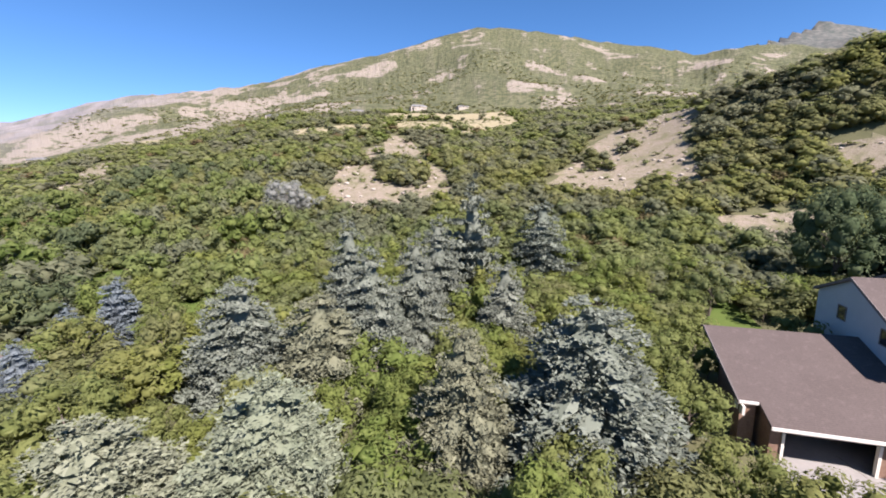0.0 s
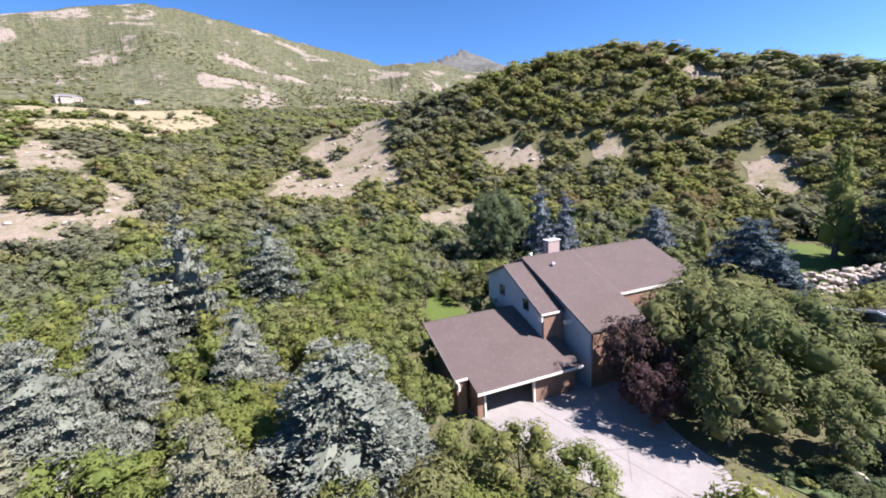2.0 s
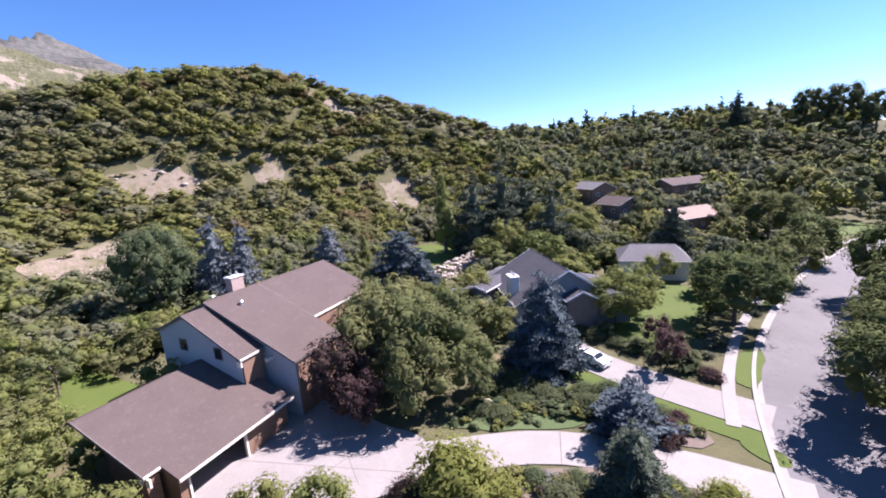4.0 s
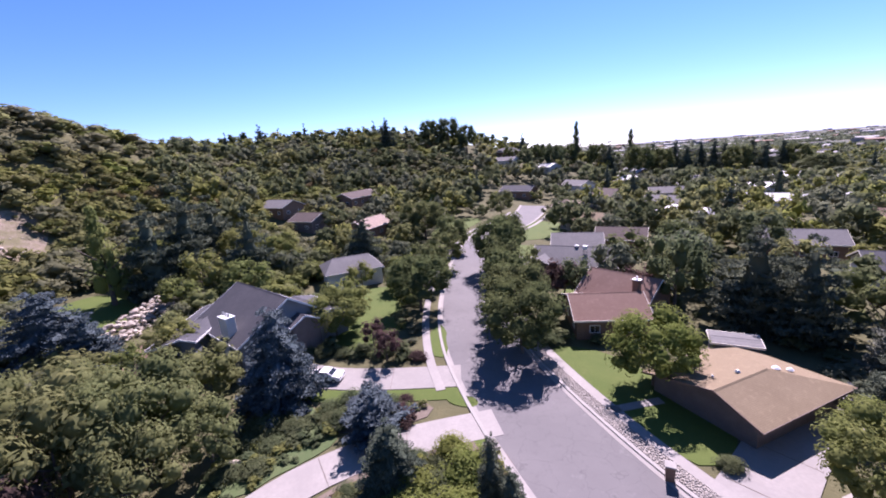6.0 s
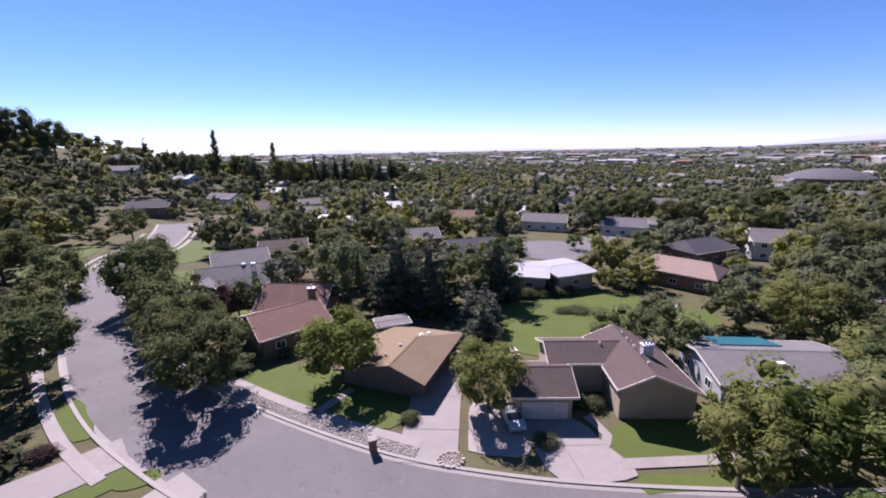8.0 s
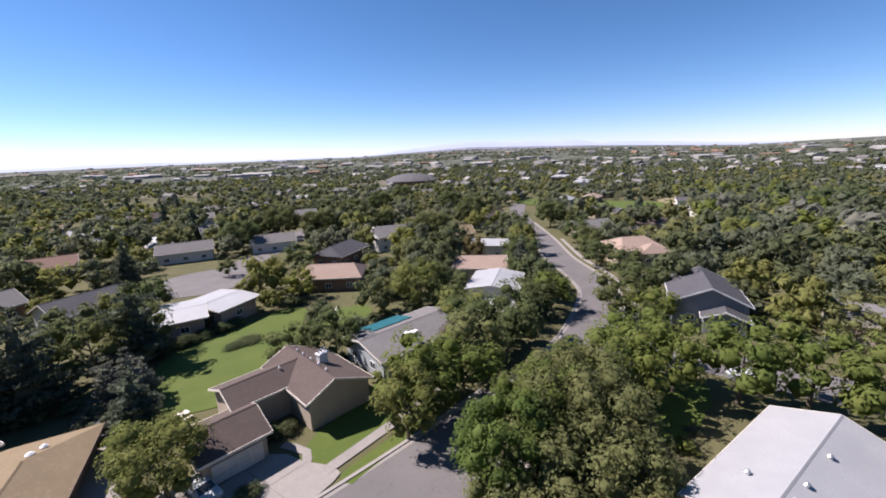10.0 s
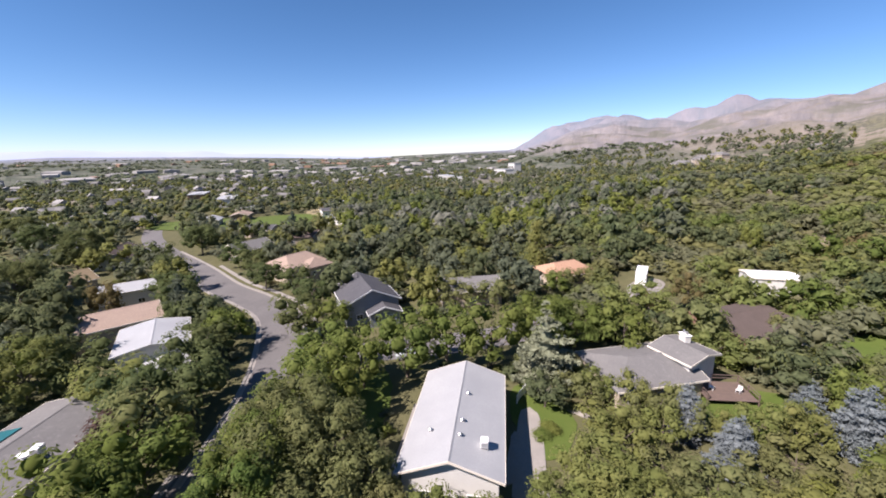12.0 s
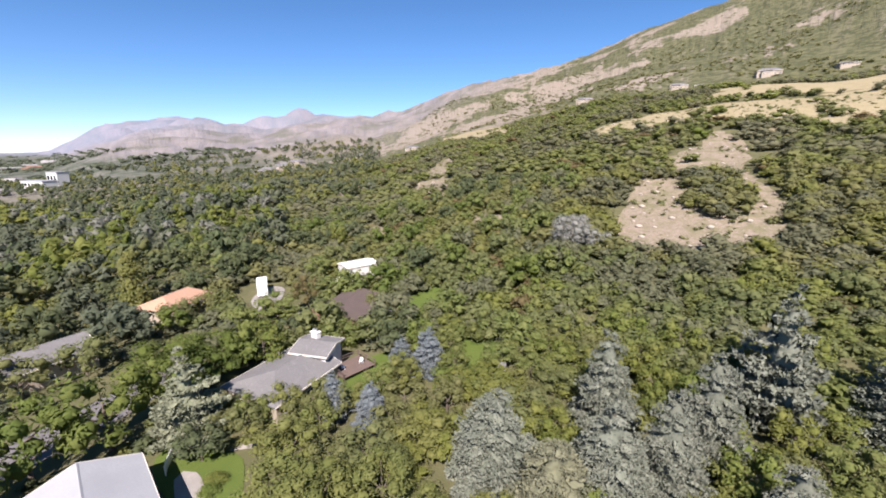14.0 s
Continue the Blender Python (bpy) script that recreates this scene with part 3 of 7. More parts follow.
# joints cut across the concrete
for p0, p1 in (((26, 15), (35, 7.2)), ((27.5, 9), (38.5, 14.5)), ((31.5, 22.5), (28.5, 3.8)), ((28, -1), (33, -1.2)), ((28.7, -8), (33, -9)), ((26.4, -15), (30.4, -18)), ((37.2, -20.5), (41.6, -24.4)), ((-.8, -38), (4.4, -38.6)), ((-.9, -32), (5, -32.2)), ((-9, -29.5), (-15.6, -29.8)), ((-12, -25.4), (-10.6, -33.5))):
    ribbon("joint", [p0, ((p0[0] + p1[0]) / 2, (p0[1] + p1[1]) / 2), p1], .022, -.022, .131, "mulch", "dark joint in the concrete", "joint", .01, across=2)

LAWNS = [
    [(21.5, -38.2), (12.6, -34.2), (6.8, -32.2), (4.9, -35.6), (6.3, -40.1), (12.4, -42.6), (19.6, -45.8), (26.3, -45), (28.2, -41.8)],
    [(-16.5, -27.6), (-27, -28.6), (-31, -33), (-29.5, -36.5), (-24, -34.2), (-18.6, -33.4), (-15, -30.5)],
    [(-17, -23.9), (-27, -24.4), (-28, -26), (-17, -25.7)],
    [(-7, -50), (-7.5, -58), (-9.5, -66), (-14, -70.5), (-24, -72.5), (-33, -75.5), (-38, -72), (-33, -64), (-30, -57), (-26, -49.5), (-17, -46.8)],
    [(-34.5, -57), (-44, -57), (-47, -64), (-37, -66)],
    [(29.0 + 1.9 * math.cos(a * .628) - .5 * math.sin(a * .628), -25.2 + .9 * math.cos(a * .628) + .9 * math.sin(a * .628)) for a in range(10)],
    [(22.6 + 1.6 * math.cos(a * .628), -21.6 + .8 * math.sin(a * .628) - .5 * math.cos(a * .628)) for a in range(10)],
    [(45, -25), (52, -33), (66, -42), (64, -28), (56, -22)],
    [(38.2, -31.2), (45, -37.2), (47.4, -37.2), (45.4, -33.6), (39.8, -30)],
    [(88, 14), (104, 14), (112, 4), (98, -2), (88, 4)],
    [(34, 36), (40, 46), (48, 52), (46, 44), (41, 34), (36, 30.5)],
    [(-42, 38.5), (-38, 44), (-43, 54), (-47, 50), (-46, 42)],
    [(-46, 67), (-49, 80), (-56, 82), (-57, 72), (-52, 66)],
    [(-24, 53), (-33, 55), (-35.5, 64), (-27, 66)],
    [(-37, 16.6), (-41.4, 16.4), (-44, 15.4), (-48, 16), (-52, 17.5), (-52, 22), (-47.6, 22.6), (-44, 23.4), (-41, 22.5), (-37.2, 20)],
    [(-40, -4), (-48, -1), (-58, -2), (-56, -9), (-44, -10)],
    [(60, -50), (70, -58), (78, -66), (84, -60), (74, -48), (64, -44)],
    [(57, -68), (66, -78), (72, -88), (62, -92), (52, -84)],
    [(98, -92), (106, -112), (114, -112), (108, -90), (98, -82)],
    [(74, -94), (82, -106), (88, -122), (78, -124), (68, -106)],
    [(68, -30), (78, -30), (76, -38), (70, -44), (64, -38)],
    [(30, -64), (40, -66), (38, -60), (30, -58)],
    [(-2, -170), (14, -176), (16, -190), (-4, -186)],
    [(-30, -150), (-18, -150), (-16, -160), (-28, -164)],
    [(-4, -116), (-14, -112), (-12, -124), (-4, -124)],
]
for o in LAWNS:
    patch("lawn", o, .085, "lawn", "trimmed green lawn", "lawn", .25)
ribbon("lawn", DRIVE_B, -2.75, -5.2, .08, "lawn", "strip of trimmed lawn along the driveway", "lawn", across=3)
patch("grass_bank", [(34.5, 2), (41, -2), (44, -10.5), (40, -12.5), (34.2, -11.5), (33.6, -5)], .09, "rough_grass", "rough green grass bank with low plants", "grass")
patch("flower_bed", [(27, -1), (28.4, -2), (28.2, -10), (25.6, -18), (21.4, -22), (14, -17.5), (18, -8)], .07, "mulch", "mulch bed with dry flowering plants", "flower bed")
patch("flower_bed", [(40.6, -13), (36, -17.6), (32, -22), (30, -20.4), (33, -14), (36.5, -11.6)], .08, "mulch", "mulch bed with low shrubs", "flower bed")
patch("flower_bed", [(-47.4, 22.9), (-46.2, 22.7), (-44, 24.2), (-42.6, 25.8), (-44.5, 25.4), (-46.8, 24.6)], .11, "gravel", "stone-edged bed with a clipped bush beside the lawn", "flower bed")
patch("terrace", [(-33.6, 12.4), (-41, 14.4), (-41.2, 16.2), (-35.4, 16.4)], .09, "concrete", "pale paved terrace beside the white-roofed house", "terrace")
ribbon("parking_strip", MAIN_ROAD[7:11], 7.68, 6.24, .1, "gravel", "strip of pale river stones beside the kerb", "stones", across=3)
patch("playing_field", [(-330, -60), (-300, -40), (-270, -58), (-300, -80)], .5, "meadow", "pale mown playing field", "field", 2)

BARE = [
    [(-23, 150), (-20, 200), (-6, 232), (1, 255), (13, 228), (11, 198), (19, 162), (17, 130), (7, 126), (-2, 121), (-19, 116), (-19, 127)],
    [(52, 130), (56, 140), (78, 162), (105, 185), (135, 222), (150, 225), (124, 160), (106, 141), (96, 126), (91, 112), (80, 104), (68, 117), (54, 124)],
    [(113, 97), (121, 92), (125, 80), (124, 73), (117, 77), (111, 87)],
    [(136, 67), (142, 64), (143, 58), (136, 56), (132, 60)],
    [(150, 27), (157, 22), (159, 13), (148, 12), (138, 13), (140, 20)],
    [(-153, 204), (-168, 240), (-176, 270), (-167, 275), (-146, 227), (-112, 180), (-96, 152), (-109, 159), (-134, 184)],
    [(-108, 112), (-118, 129), (-110, 127), (-97, 109), (-96, 102)],
]
BARE += [
    [(-72, 135), (-68, 142), (-58, 136), (-58, 126), (-66, 126)],
    [(-225, 199), (-232, 228), (-203, 210), (-189, 176)],
    [(184, 60), (185, 50), (181, 38), (177, 47)],
    [(70, 74), (84, 66), (92, 74), (86, 84), (74, 84)],
]
# thickets left standing on the bare slopes
ISLANDS = [[(-9, 176), (3, 186), (13, 172), (12, 150), (7, 142), (-3, 149)], [(70, 140), (77, 137), (81, 144), (74, 149)], [(98, 164), (108, 166), (106, 174), (98, 172)]]
for o in BARE:
    patch("bare_slope", o, .12, "bare", "bare pinkish earth slope with loose stones", "bare slope", 2.6, 2.2)
MEADOWS = [[(-64, 260), (-42, 320), (10, 362), (108, 370), (86, 290), (43, 262), (17, 285), (-20, 285), (-51, 255)], [(-338, 514), (-269, 496), (-217, 485), (-168, 371), (-204, 378), (-234, 390)],
           [(-14, 381), (12, 470), (48, 426), (130, 480), (101, 376), (67, 373), (30, 380)]]
for o in MEADOWS:
    patch("meadow", o, .25, "meadow", "dry yellow meadow on a bench of the hill", "meadow", 4, 6)


# ---------------------------------------------------------------- houses
def vec2(a):
    return np.array(a, float)


def prism(name, base, pts, faces, mat, parent, label=""):
    return mesh_ob(name, [np.array(p) - base for p in pts], faces, mat, parent, label)


def window(base, origin, u, out, along, z, w, h, parent, mat="white"):
    """A framed window, its frame standing 5 cm and its pane 2 cm proud of the wall."""
    o = np.append(origin + u * along, z)
    u3, n3, up = np.append(u, 0), np.append(out, 0), np.array([0, 0, 1.0])

    def bar(a0, a1, b0, b1, d0, d1):
        return [o + u3 * a + up * b + n3 * d for d in (d0, d1) for a, b in ((a0, b0), (a1, b0), (a1, b1), (a0, b1))]
    f6 = [(0, 1, 2, 3), (7, 6, 5, 4), (0, 4, 5, 1), (1, 5, 6, 2), (2, 6, 7, 3), (3, 7, 4, 0)]
    verts, faces = [], []
    b = .09
    for a0, a1, b0, b1 in ((0, w, 0, b), (0, w, h - b, h), (0, b, b, h - b), (w - b, w, b, h - b)) + (((w / 2 - .03, w / 2 + .03, b, h - b),) if w > 1.2 else ()):
        faces += [tuple(i + len(verts) for i in f) for f in f6]
        verts += bar(a0, a1, b0, b1, -.02, .06)
    win = prism("window", base, verts, faces, mat, parent)
    pane = mesh_ob("pane", [v - base for v in bar(b, w - b, b, h - b, -.02, .025)], f6, "glass", win)
    return win


def gable(house, base, x0, y0, x1, y1, wl, wr, ridge, el, er, roof, wall, over=.55, hip=0.0, ground=-1.2, windows=True, trim="trim", thick=.22):
    """One block under a ridge from (x0, y0) to (x1, y1): wl and wr are the widths left and right of it."""
    a, b = vec2((x0, y0)), vec2((x1, y1))
    length = np.linalg.norm(b - a)
    u = (b - a) / length
    n = np.array([-u[1], u[0]])
    bz = base[2]

    def P(s, w, z):
        return np.array([*(a + u * s + n * w), bz + z])
    sl, sr = (ridge - el) / max(wl, .1), (ridge - er) / max(wr, .1)
    t = thick
    hip_a, hip_b = hip if isinstance(hip, tuple) else (hip, hip)
    h0, h1 = hip_a or -over, length - hip_b if hip_b else length + over
    # walls up to the underside of the roof
    pts = []
    for s in (0, length):
        pts += [P(s, wl, ground), P(s, wl, el - t), P(s, 0, ridge - t), P(s, -wr, er - t), P(s, -wr, ground)]
    for k, s, d in ((2, 0, hip_a), (7, length, hip_b)):
        if d:
            pts[k] = P(s, 0, min(el, er) - t)
    prism("wall", base, pts, [(0, 1, 2, 3, 4), (9, 8, 7, 6, 5), (0, 5, 6, 1), (3, 8, 9, 4)], wall, house)
    # roof slabs
    for sign, w, e, slope in ((1, wl, el, sl), (-1, wr, er, sr)):
        if w < .3:
            continue
        zo = e - slope * over
        ss = [(-over, length + over), (h0, h1)]
        top = [P(ss[0][0], sign * (w + over), zo), P(ss[0][1], sign * (w + over), zo), P(ss[1][1], 0, ridge), P(ss[1][0], 0, ridge)]
        low = [p - [0, 0, t] for p in top]
        f = [(0, 1, 2, 3), (7, 6, 5, 4), (0, 4, 5, 1), (1, 5, 6, 2), (3, 2, 6, 7), (0, 3, 7, 4)]
        prism("roof", base, top + low, f if sign < 0 else [g[::-1] for g in f], roof, house)
        # fascia board under the eave and along the verges
        fa = [P(ss[0][0], sign * (w + over + .06), zo + .02), P(ss[0][1], sign * (w + over + .06), zo + .02), P(ss[0][1], sign * (w + over + .003), zo + .02), P(ss[0][0], sign * (w + over + .003), zo + .02)]
        fb = [p - [0, 0, .26] for p in fa]
        prism("fascia", base, fa + fb, f if sign < 0 else [g[::-1] for g in f], trim, house)
        for s0, s1, d in ((-over - .06, -over - .003, hip_a), (length + over + .003, length + over + .06, hip_b)):
            if not d:
                va = [P(s0, sign * (w + over), zo + .02), P(s1, sign * (w + over), zo + .02), P(s1, 0, ridge + .02), P(s0, 0, ridge + .02)]
                vb = [p - [0, 0, .26] for p in va]
                prism("bargeboard", base, va + vb, f if sign < 0 else [g[::-1] for g in f], trim, house)
    cap = [P(s, w, ridge + z) for s in (h0, h1) for w, z in ((.16, .02 - .16 * sl), (0, .06), (-.16, .02 - .16 * sr), (0, -.05))]
    prism("ridge_cap", base, cap, [(0, 1, 2, 3), (7, 6, 5, 4), (0, 4, 5, 1), (1, 5, 6, 2), (2, 6, 7, 3), (3, 7, 4, 0)], roof, house)
    for s, d, on in ((-over, hip_a, hip_a), (length + over, length - hip_b, hip_b)):
        if on:
            zl, zr = el - sl * over, er - sr * over
            top = [P(s, wl + over, zl), P(s, -wr - over, zr), P(d, 0, ridge)]
            low = [p - [0, 0, t] for p in top]
            f = [(0, 1, 2), (5, 4, 3), (0, 3, 4, 1), (1, 4, 5, 2), (2, 5, 3, 0)]
            prism("roof", base, top + low, f if s < 0 else [g[::-1] for g in f], roof, house)
    if windows:
        for sign, w, e in ((1, wl, el), (-1, wr, er)):
            count = max(1, int(length // 4.2))
            for floor_z in ([.9] if e < 4.6 else [.9, 3.5]):
                if e - floor_z < 1.6:
                    continue
                for i in range(count):
                    window(base, a + n * sign * w, u, n * sign, (i + .5) * length / count - .75, bz + floor_z, 1.5, 1.2, house)
        for s, d in ((0, -u), (length, u)):
            for k in (-.5, .5):
                wid = wl if k > 0 else wr
                if wid > 2.5:
                    window(base, a + u * s, n, d, k * wid - .7, bz + .9, 1.4, 1.2, house)
                    if min(el, er) > 4.6:
                        window(base, a + u * s, n, d, k * wid - .7, bz + 3.5, 1.4, 1.2, house)
    return a, u, n


def chimney(house, base, x, y, z0, z1, w, d, mat, pots=2, turn=0.0, cap="white"):
    bm = box_bm(-w / 2, w / 2, -d / 2, d / 2, z0, z1, .03)
    ch = part("chimney", bm, mat, house)
    ch.location, ch.rotation_euler = (x - base[0], y - base[1], 0), (0, 0, turn)
    part("cap", box_bm(-w / 2 - .1, w / 2 + .1, -d / 2 - .1, d / 2 + .1, z1 + .003, z1 + .15, .02), cap, ch)
    for i in range(pots):
        o = (i - (pots - 1) / 2) * w / max(pots, 1)
        bm = bmesh.new()
        bmesh.ops.create_cone(bm, cap_ends=True, segments=10, radius1=.16, radius2=.13, depth=.5, matrix=Matrix.Translation((o, 0, z1 + .40)))
        part("flue", bm, "metal", ch)


def vent(house, base, x, y, z, s=.35, mat="metal"):
    bm = bmesh.new()
    bmesh.ops.create_cone(bm, cap_ends=True, segments=10, radius1=s * .5, radius2=s * .5, depth=.5, matrix=Matrix.Translation((0, 0, -.05)))
    bmesh.ops.create_cone(bm, cap_ends=True, segments=10, radius1=s * .8, radius2=s * .3, depth=.18, matrix=Matrix.Translation((0, 0, .27)))
    v = part("roof_vent", bm, mat, house)
    v.location = (x - base[0], y - base[1], z)


def house(label, blocks, roof, wall, base_z=None, **kw):
    c = np.mean([[(b[0] + b[2]) / 2, (b[1] + b[3]) / 2] for b in blocks], axis=0)
    z = float(height(c[0], c[1])) if base_z is None else base_z
    base = np.array([c[0], c[1], z])
    h = empty("house", *base)
    tagged(h, label, "house", "houses of the neighbourhood")
    for b in blocks:
        gable(h, base, *b[:9], b[9] if len(b) > 9 else roof, b[10] if len(b) > 10 else wall, **kw)
    return h, base


# the brown-roofed house beside the forecourt: u runs along its front, v away from it
BU, BV = np.array([.922, -.386]), np.array([.386, .922])


def bp(u, v):
    return tuple(BU * u + BV * v)


def brown_house():
    c = bp(36, 45)
    base = np.array([*c, 0.0])
    h = empty("house", *base)
    tagged(h, "two-storey house with brown shingle roof and grey siding", "house", "houses of the neighbourhood")

    def slab(name, u0, u1, v0, v1, z0, z1, mat, label=""):
        pts = [np.array([*bp(u, v), z]) for z in (z0, z1) for u, v in ((u0, v0), (u1, v0), (u1, v1), (u0, v1))]
        return prism(name, base, pts, [(3, 2, 1, 0), (4, 5, 6, 7), (0, 1, 5, 4), (1, 2, 6, 5), (2, 3, 7, 6), (3, 0, 4, 7)], mat, h, label)
    def sheet(name, pts, drop, mat, label=""):
        top = [np.array([*bp(u, v), z]) for u, v, z in pts]
        return prism(name, base, top + [p - [0, 0, drop] for p in top], [(0, 1, 2, 3), (7, 6, 5, 4), (0, 4, 5, 1), (1, 5, 6, 2), (2, 6, 7, 3), (3, 7, 4, 0)], mat, h, label)
    # garage wing: one long slope to the front over brick walls with a wide doorway
    sheet("roof", ((14.9, 30.2, 3.2), (26.9, 30.2, 3.2), (26.9, 41, 6.7), (14.9, 41, 6.7)), .2, "roof_brown")
    sheet("roof", ((13.6, 32.3, 3.88), (14.897, 32.3, 3.88), (14.897, 41, 6.7), (13.6, 41, 6.7)), .2, "roof_brown")
    sheet("roof", ((13.6, 41.02, 6.7), (26.9, 41.02, 6.7), (26.9, 42, 6.4), (13.6, 42, 6.4)), .2, "roof_brown")
    sheet("fascia", ((14.86, 30.1, 3.22), (26.94, 30.1, 3.22), (26.94, 30.19, 3.22), (14.86, 30.19, 3.22)), .22, "trim", "cream fascia board")
    sheet("fascia", ((13.54, 32.2, 3.9), (14.85, 32.2, 3.9), (14.85, 32.29, 3.9), (13.54, 32.29, 3.9)), .2, "trim", "cream fascia board")
    sheet("bargeboard", ((13.5, 32.2, 3.9), (13.59, 32.2, 3.9), (13.59, 41, 6.73), (13.5, 41, 6.73)), .26, "dark_wall")
    for u0, u1 in ((15.2, 15.45), (26.3, 26.55)):
        w = [np.array([*bp(u, v), z]) for u in (u0, u1) for v, z in ((31, -1), (31, 3.2), (41, 6.4), (41, -1))]
        prism("wall", base, w, [(0, 1, 2, 3), (7, 6, 5, 4), (0, 4, 5, 1), (2, 6, 7, 3), (1, 5, 6, 2)], "brick", h)
    slab("wall", 21.6, 26.3, 31, 31.25, -1, 3.2, "brick")
    slab("wall", 15.45, 15.9, 31, 31.25, -1, 3.2, "brick")
    slab("wall", 15.45, 26.3, 40.6, 40.85, -1, 6.3, "brick")
    slab("floor", 15.45, 26.3, 31.25, 40.6, -.2, .13, "concrete")
    slab("lintel", 15.9, 21.6, 30.96, 31.25, 2.45, 3.2, "dark_wall")
    for u in (15.9, 21.42):
        slab("door_frame", u, u + .18, 30.9, 31.2, 0, 2.45, "trim")
    slab("garage_door", 16.1, 21.4, 31.4, 34.0, 2.5, 2.58, "white", "white overhead door rolled up under the ceiling")
    slab("pier", 13.8, 14.8, 32.5, 33.7, -.5, 3.7, "brick", "brown brick pier")
    for d in (0, .9):
        slab("bracket", 13.72, 13.9, 31.9 + d, 32.4 + d, 2.9, 3.6, "trim")
    # main block and the narrower bay beside it
    gable(h, base, *bp(35.2, 42.8), *bp(28.3, 42.8), 12.1, 6.0, 12.1, 6.8, 9.5, "roof_brown", "siding_grey", over=.4, windows=False, trim="dark_wall")
    gable(h, base, *bp(48.2, 42.8), *bp(36.0, 42.8), 8.2, 6.0, 12.08, 8.49, 9.48, "roof_brown", "siding_grey", over=.39, windows=False, trim="dark_wall")
    gable(h, base, *bp(27.8, 42.5), *bp(25.3, 42.5), 7.5, 4.8, 11.6, 7.8, 9.6, "roof_brown", "siding_grey", over=.3, windows=False, trim="dark_wall")
    o = np.array(bp(25.3, 42.5))
    for v, z in ((.4, 7.4), (-5.0, 7.0)):
        window(base, o, BV, -BU, v, z, 1.2, 1.35, h, "dark_wall")
    slab("front_wall", 25.35, 27.75, 34.72, 34.95, 2.5, 7.4, "brick", "brown brick front")
    slab("front_wall", 28.4, 35.0, 30.44, 30.66, -.5, 6.3, "brick", "brown brick front")
    slab("front_wall", 35.4, 47.8, 34.3, 34.55, -.5, 8.0, "brick", "brown brick front")
    sheet("fascia", ((35.7, 34.1, 8.36), (48.6, 34.1, 8.36), (48.6, 34.2, 8.36), (35.7, 34.2, 8.36)), .26, "trim", "cream fascia board")
    sheet("fascia", ((24.95, 34.5, 7.62), (27.4, 34.5, 7.62), (27.4, 34.6, 7.62), (24.95, 34.6, 7.62)), .2, "trim", "cream fascia board")
    slab("beam", 27.4, 28.3, 33.6, 34.0, 6.3, 6.7, "trim")
    slab("beam", 25.0, 25.2, 34.6, 35.2, 6.7, 7.3, "trim")
    chimney(h, base, *bp(33.4, 44.2), 10.4, 13.5, 1.8, 1.1, "pale_brick", 2, -.4)
    vent(h, base, *bp(30.8, 40.4), 11.2)
    vent(h, base, *bp(29.8, 43.8), 11.9)


brown_house()

# the slate-roofed house beside the drive with the car
# the small wing's dark wall colour paints in its shade
h2, b2 = house("slate-grey shingle roof house with a tall white chimney", [(56.4, -16.4, 71.9, -14.3, 7.6, 6.4, 9.0, 4.6, 4.8), (63, -3.5, 77, -13.9, 5.0, 1.5, 5.3, 3.9, 4.9), (55.0, -18.0, 56.9, -17.7, 2.0, 2.6, 6.1, 5.2, 4.8, "roof_grey", "dark_wall"), (57.4, -23.4, 68, -22.0, 2.0, 3.0, 4.9, 4.7, 4.1)],
               "roof_grey", "siding_slate", 0.5, windows=False, trim="white")
chimney(h2, b2, 59.7, -8.9, -.5, 7.5, 2.2, 1.3, "siding_white", 3, .2)
for x, y, z in ((70.2, -8.3, 5.1), (72.6, -9.8, 5.15)):
    sk = part("skylight", box_bm(-.7, .7, -.5, .5, -.3, .22, .03), "glass", h2, "dark glass skylight")
    sk.location, sk.rotation_euler = (x - b2[0], y - b2[1], z - b2[2] + .3), (0, 0, -.64)
# tan low house; its dark wall colour stands in for shade under the eaves
h7, b7 = house("low tan-roofed brick house beside its driveway", [(7.2, -38.9, 2.9, -51.0, 7.2, 3.7, 4.3, 2.5, 2.95)], "roof_tan", "dark_wall", 0, over=.9, hip=(0, 5.6), windows=False, trim="wood")
portico = house("flat grey-roofed porch behind the tan house", [(11.8, -53.4, 7.2, -55.2, 1.6, 1.6, 3.1, 3.0, 3.0)], "roof_midgrey", "dark_wall", 0, over=.3, windows=False)[0]
portico["category"] = "porch"
vent(h7, b7, 6.8, -43.6, 3.95)
vent(h7, b7, 4.2, -46.8, 3.95, .5, "white")
vent(h7, b7, 3.2, -48.0, 3.6, .45, "white")
vent(h7, b7, 8.4, -41.2, 3.85, .2)
h8, b8 = house("rust-red shingled brick house with a chimney", [(30.2, -50.7, 22.6, -57.4, 5.2, 4.6, 5.4, 3.6, 3.3), (32.5, -62, 21.3, -61.4, 4.6, 4.6, 6.6, 3.6, 3.6)], "roof_red", "brick", .2)
chimney(h8, b8, 23.6, -58.8, 4, 6.7, 1.1, .8, "brick", 1)
h9, b9 = house("grey-roofed house with dark brick walls", [(50.8, -71.2, 35.4, -77.6, 5, 5, 6.6, 4.0, 4.0), (49.2, -73, 46.4, -65.6, 3.5, 3.5, 5.4, 3.6, 3.6)], "roof_midgrey", "dark_wall", .2)
vent(h9, b9, 43, -74.4, 6.6, .6, "white")
vent(h9, b9, 39, -76, 6.6, .5, "dark_wall")
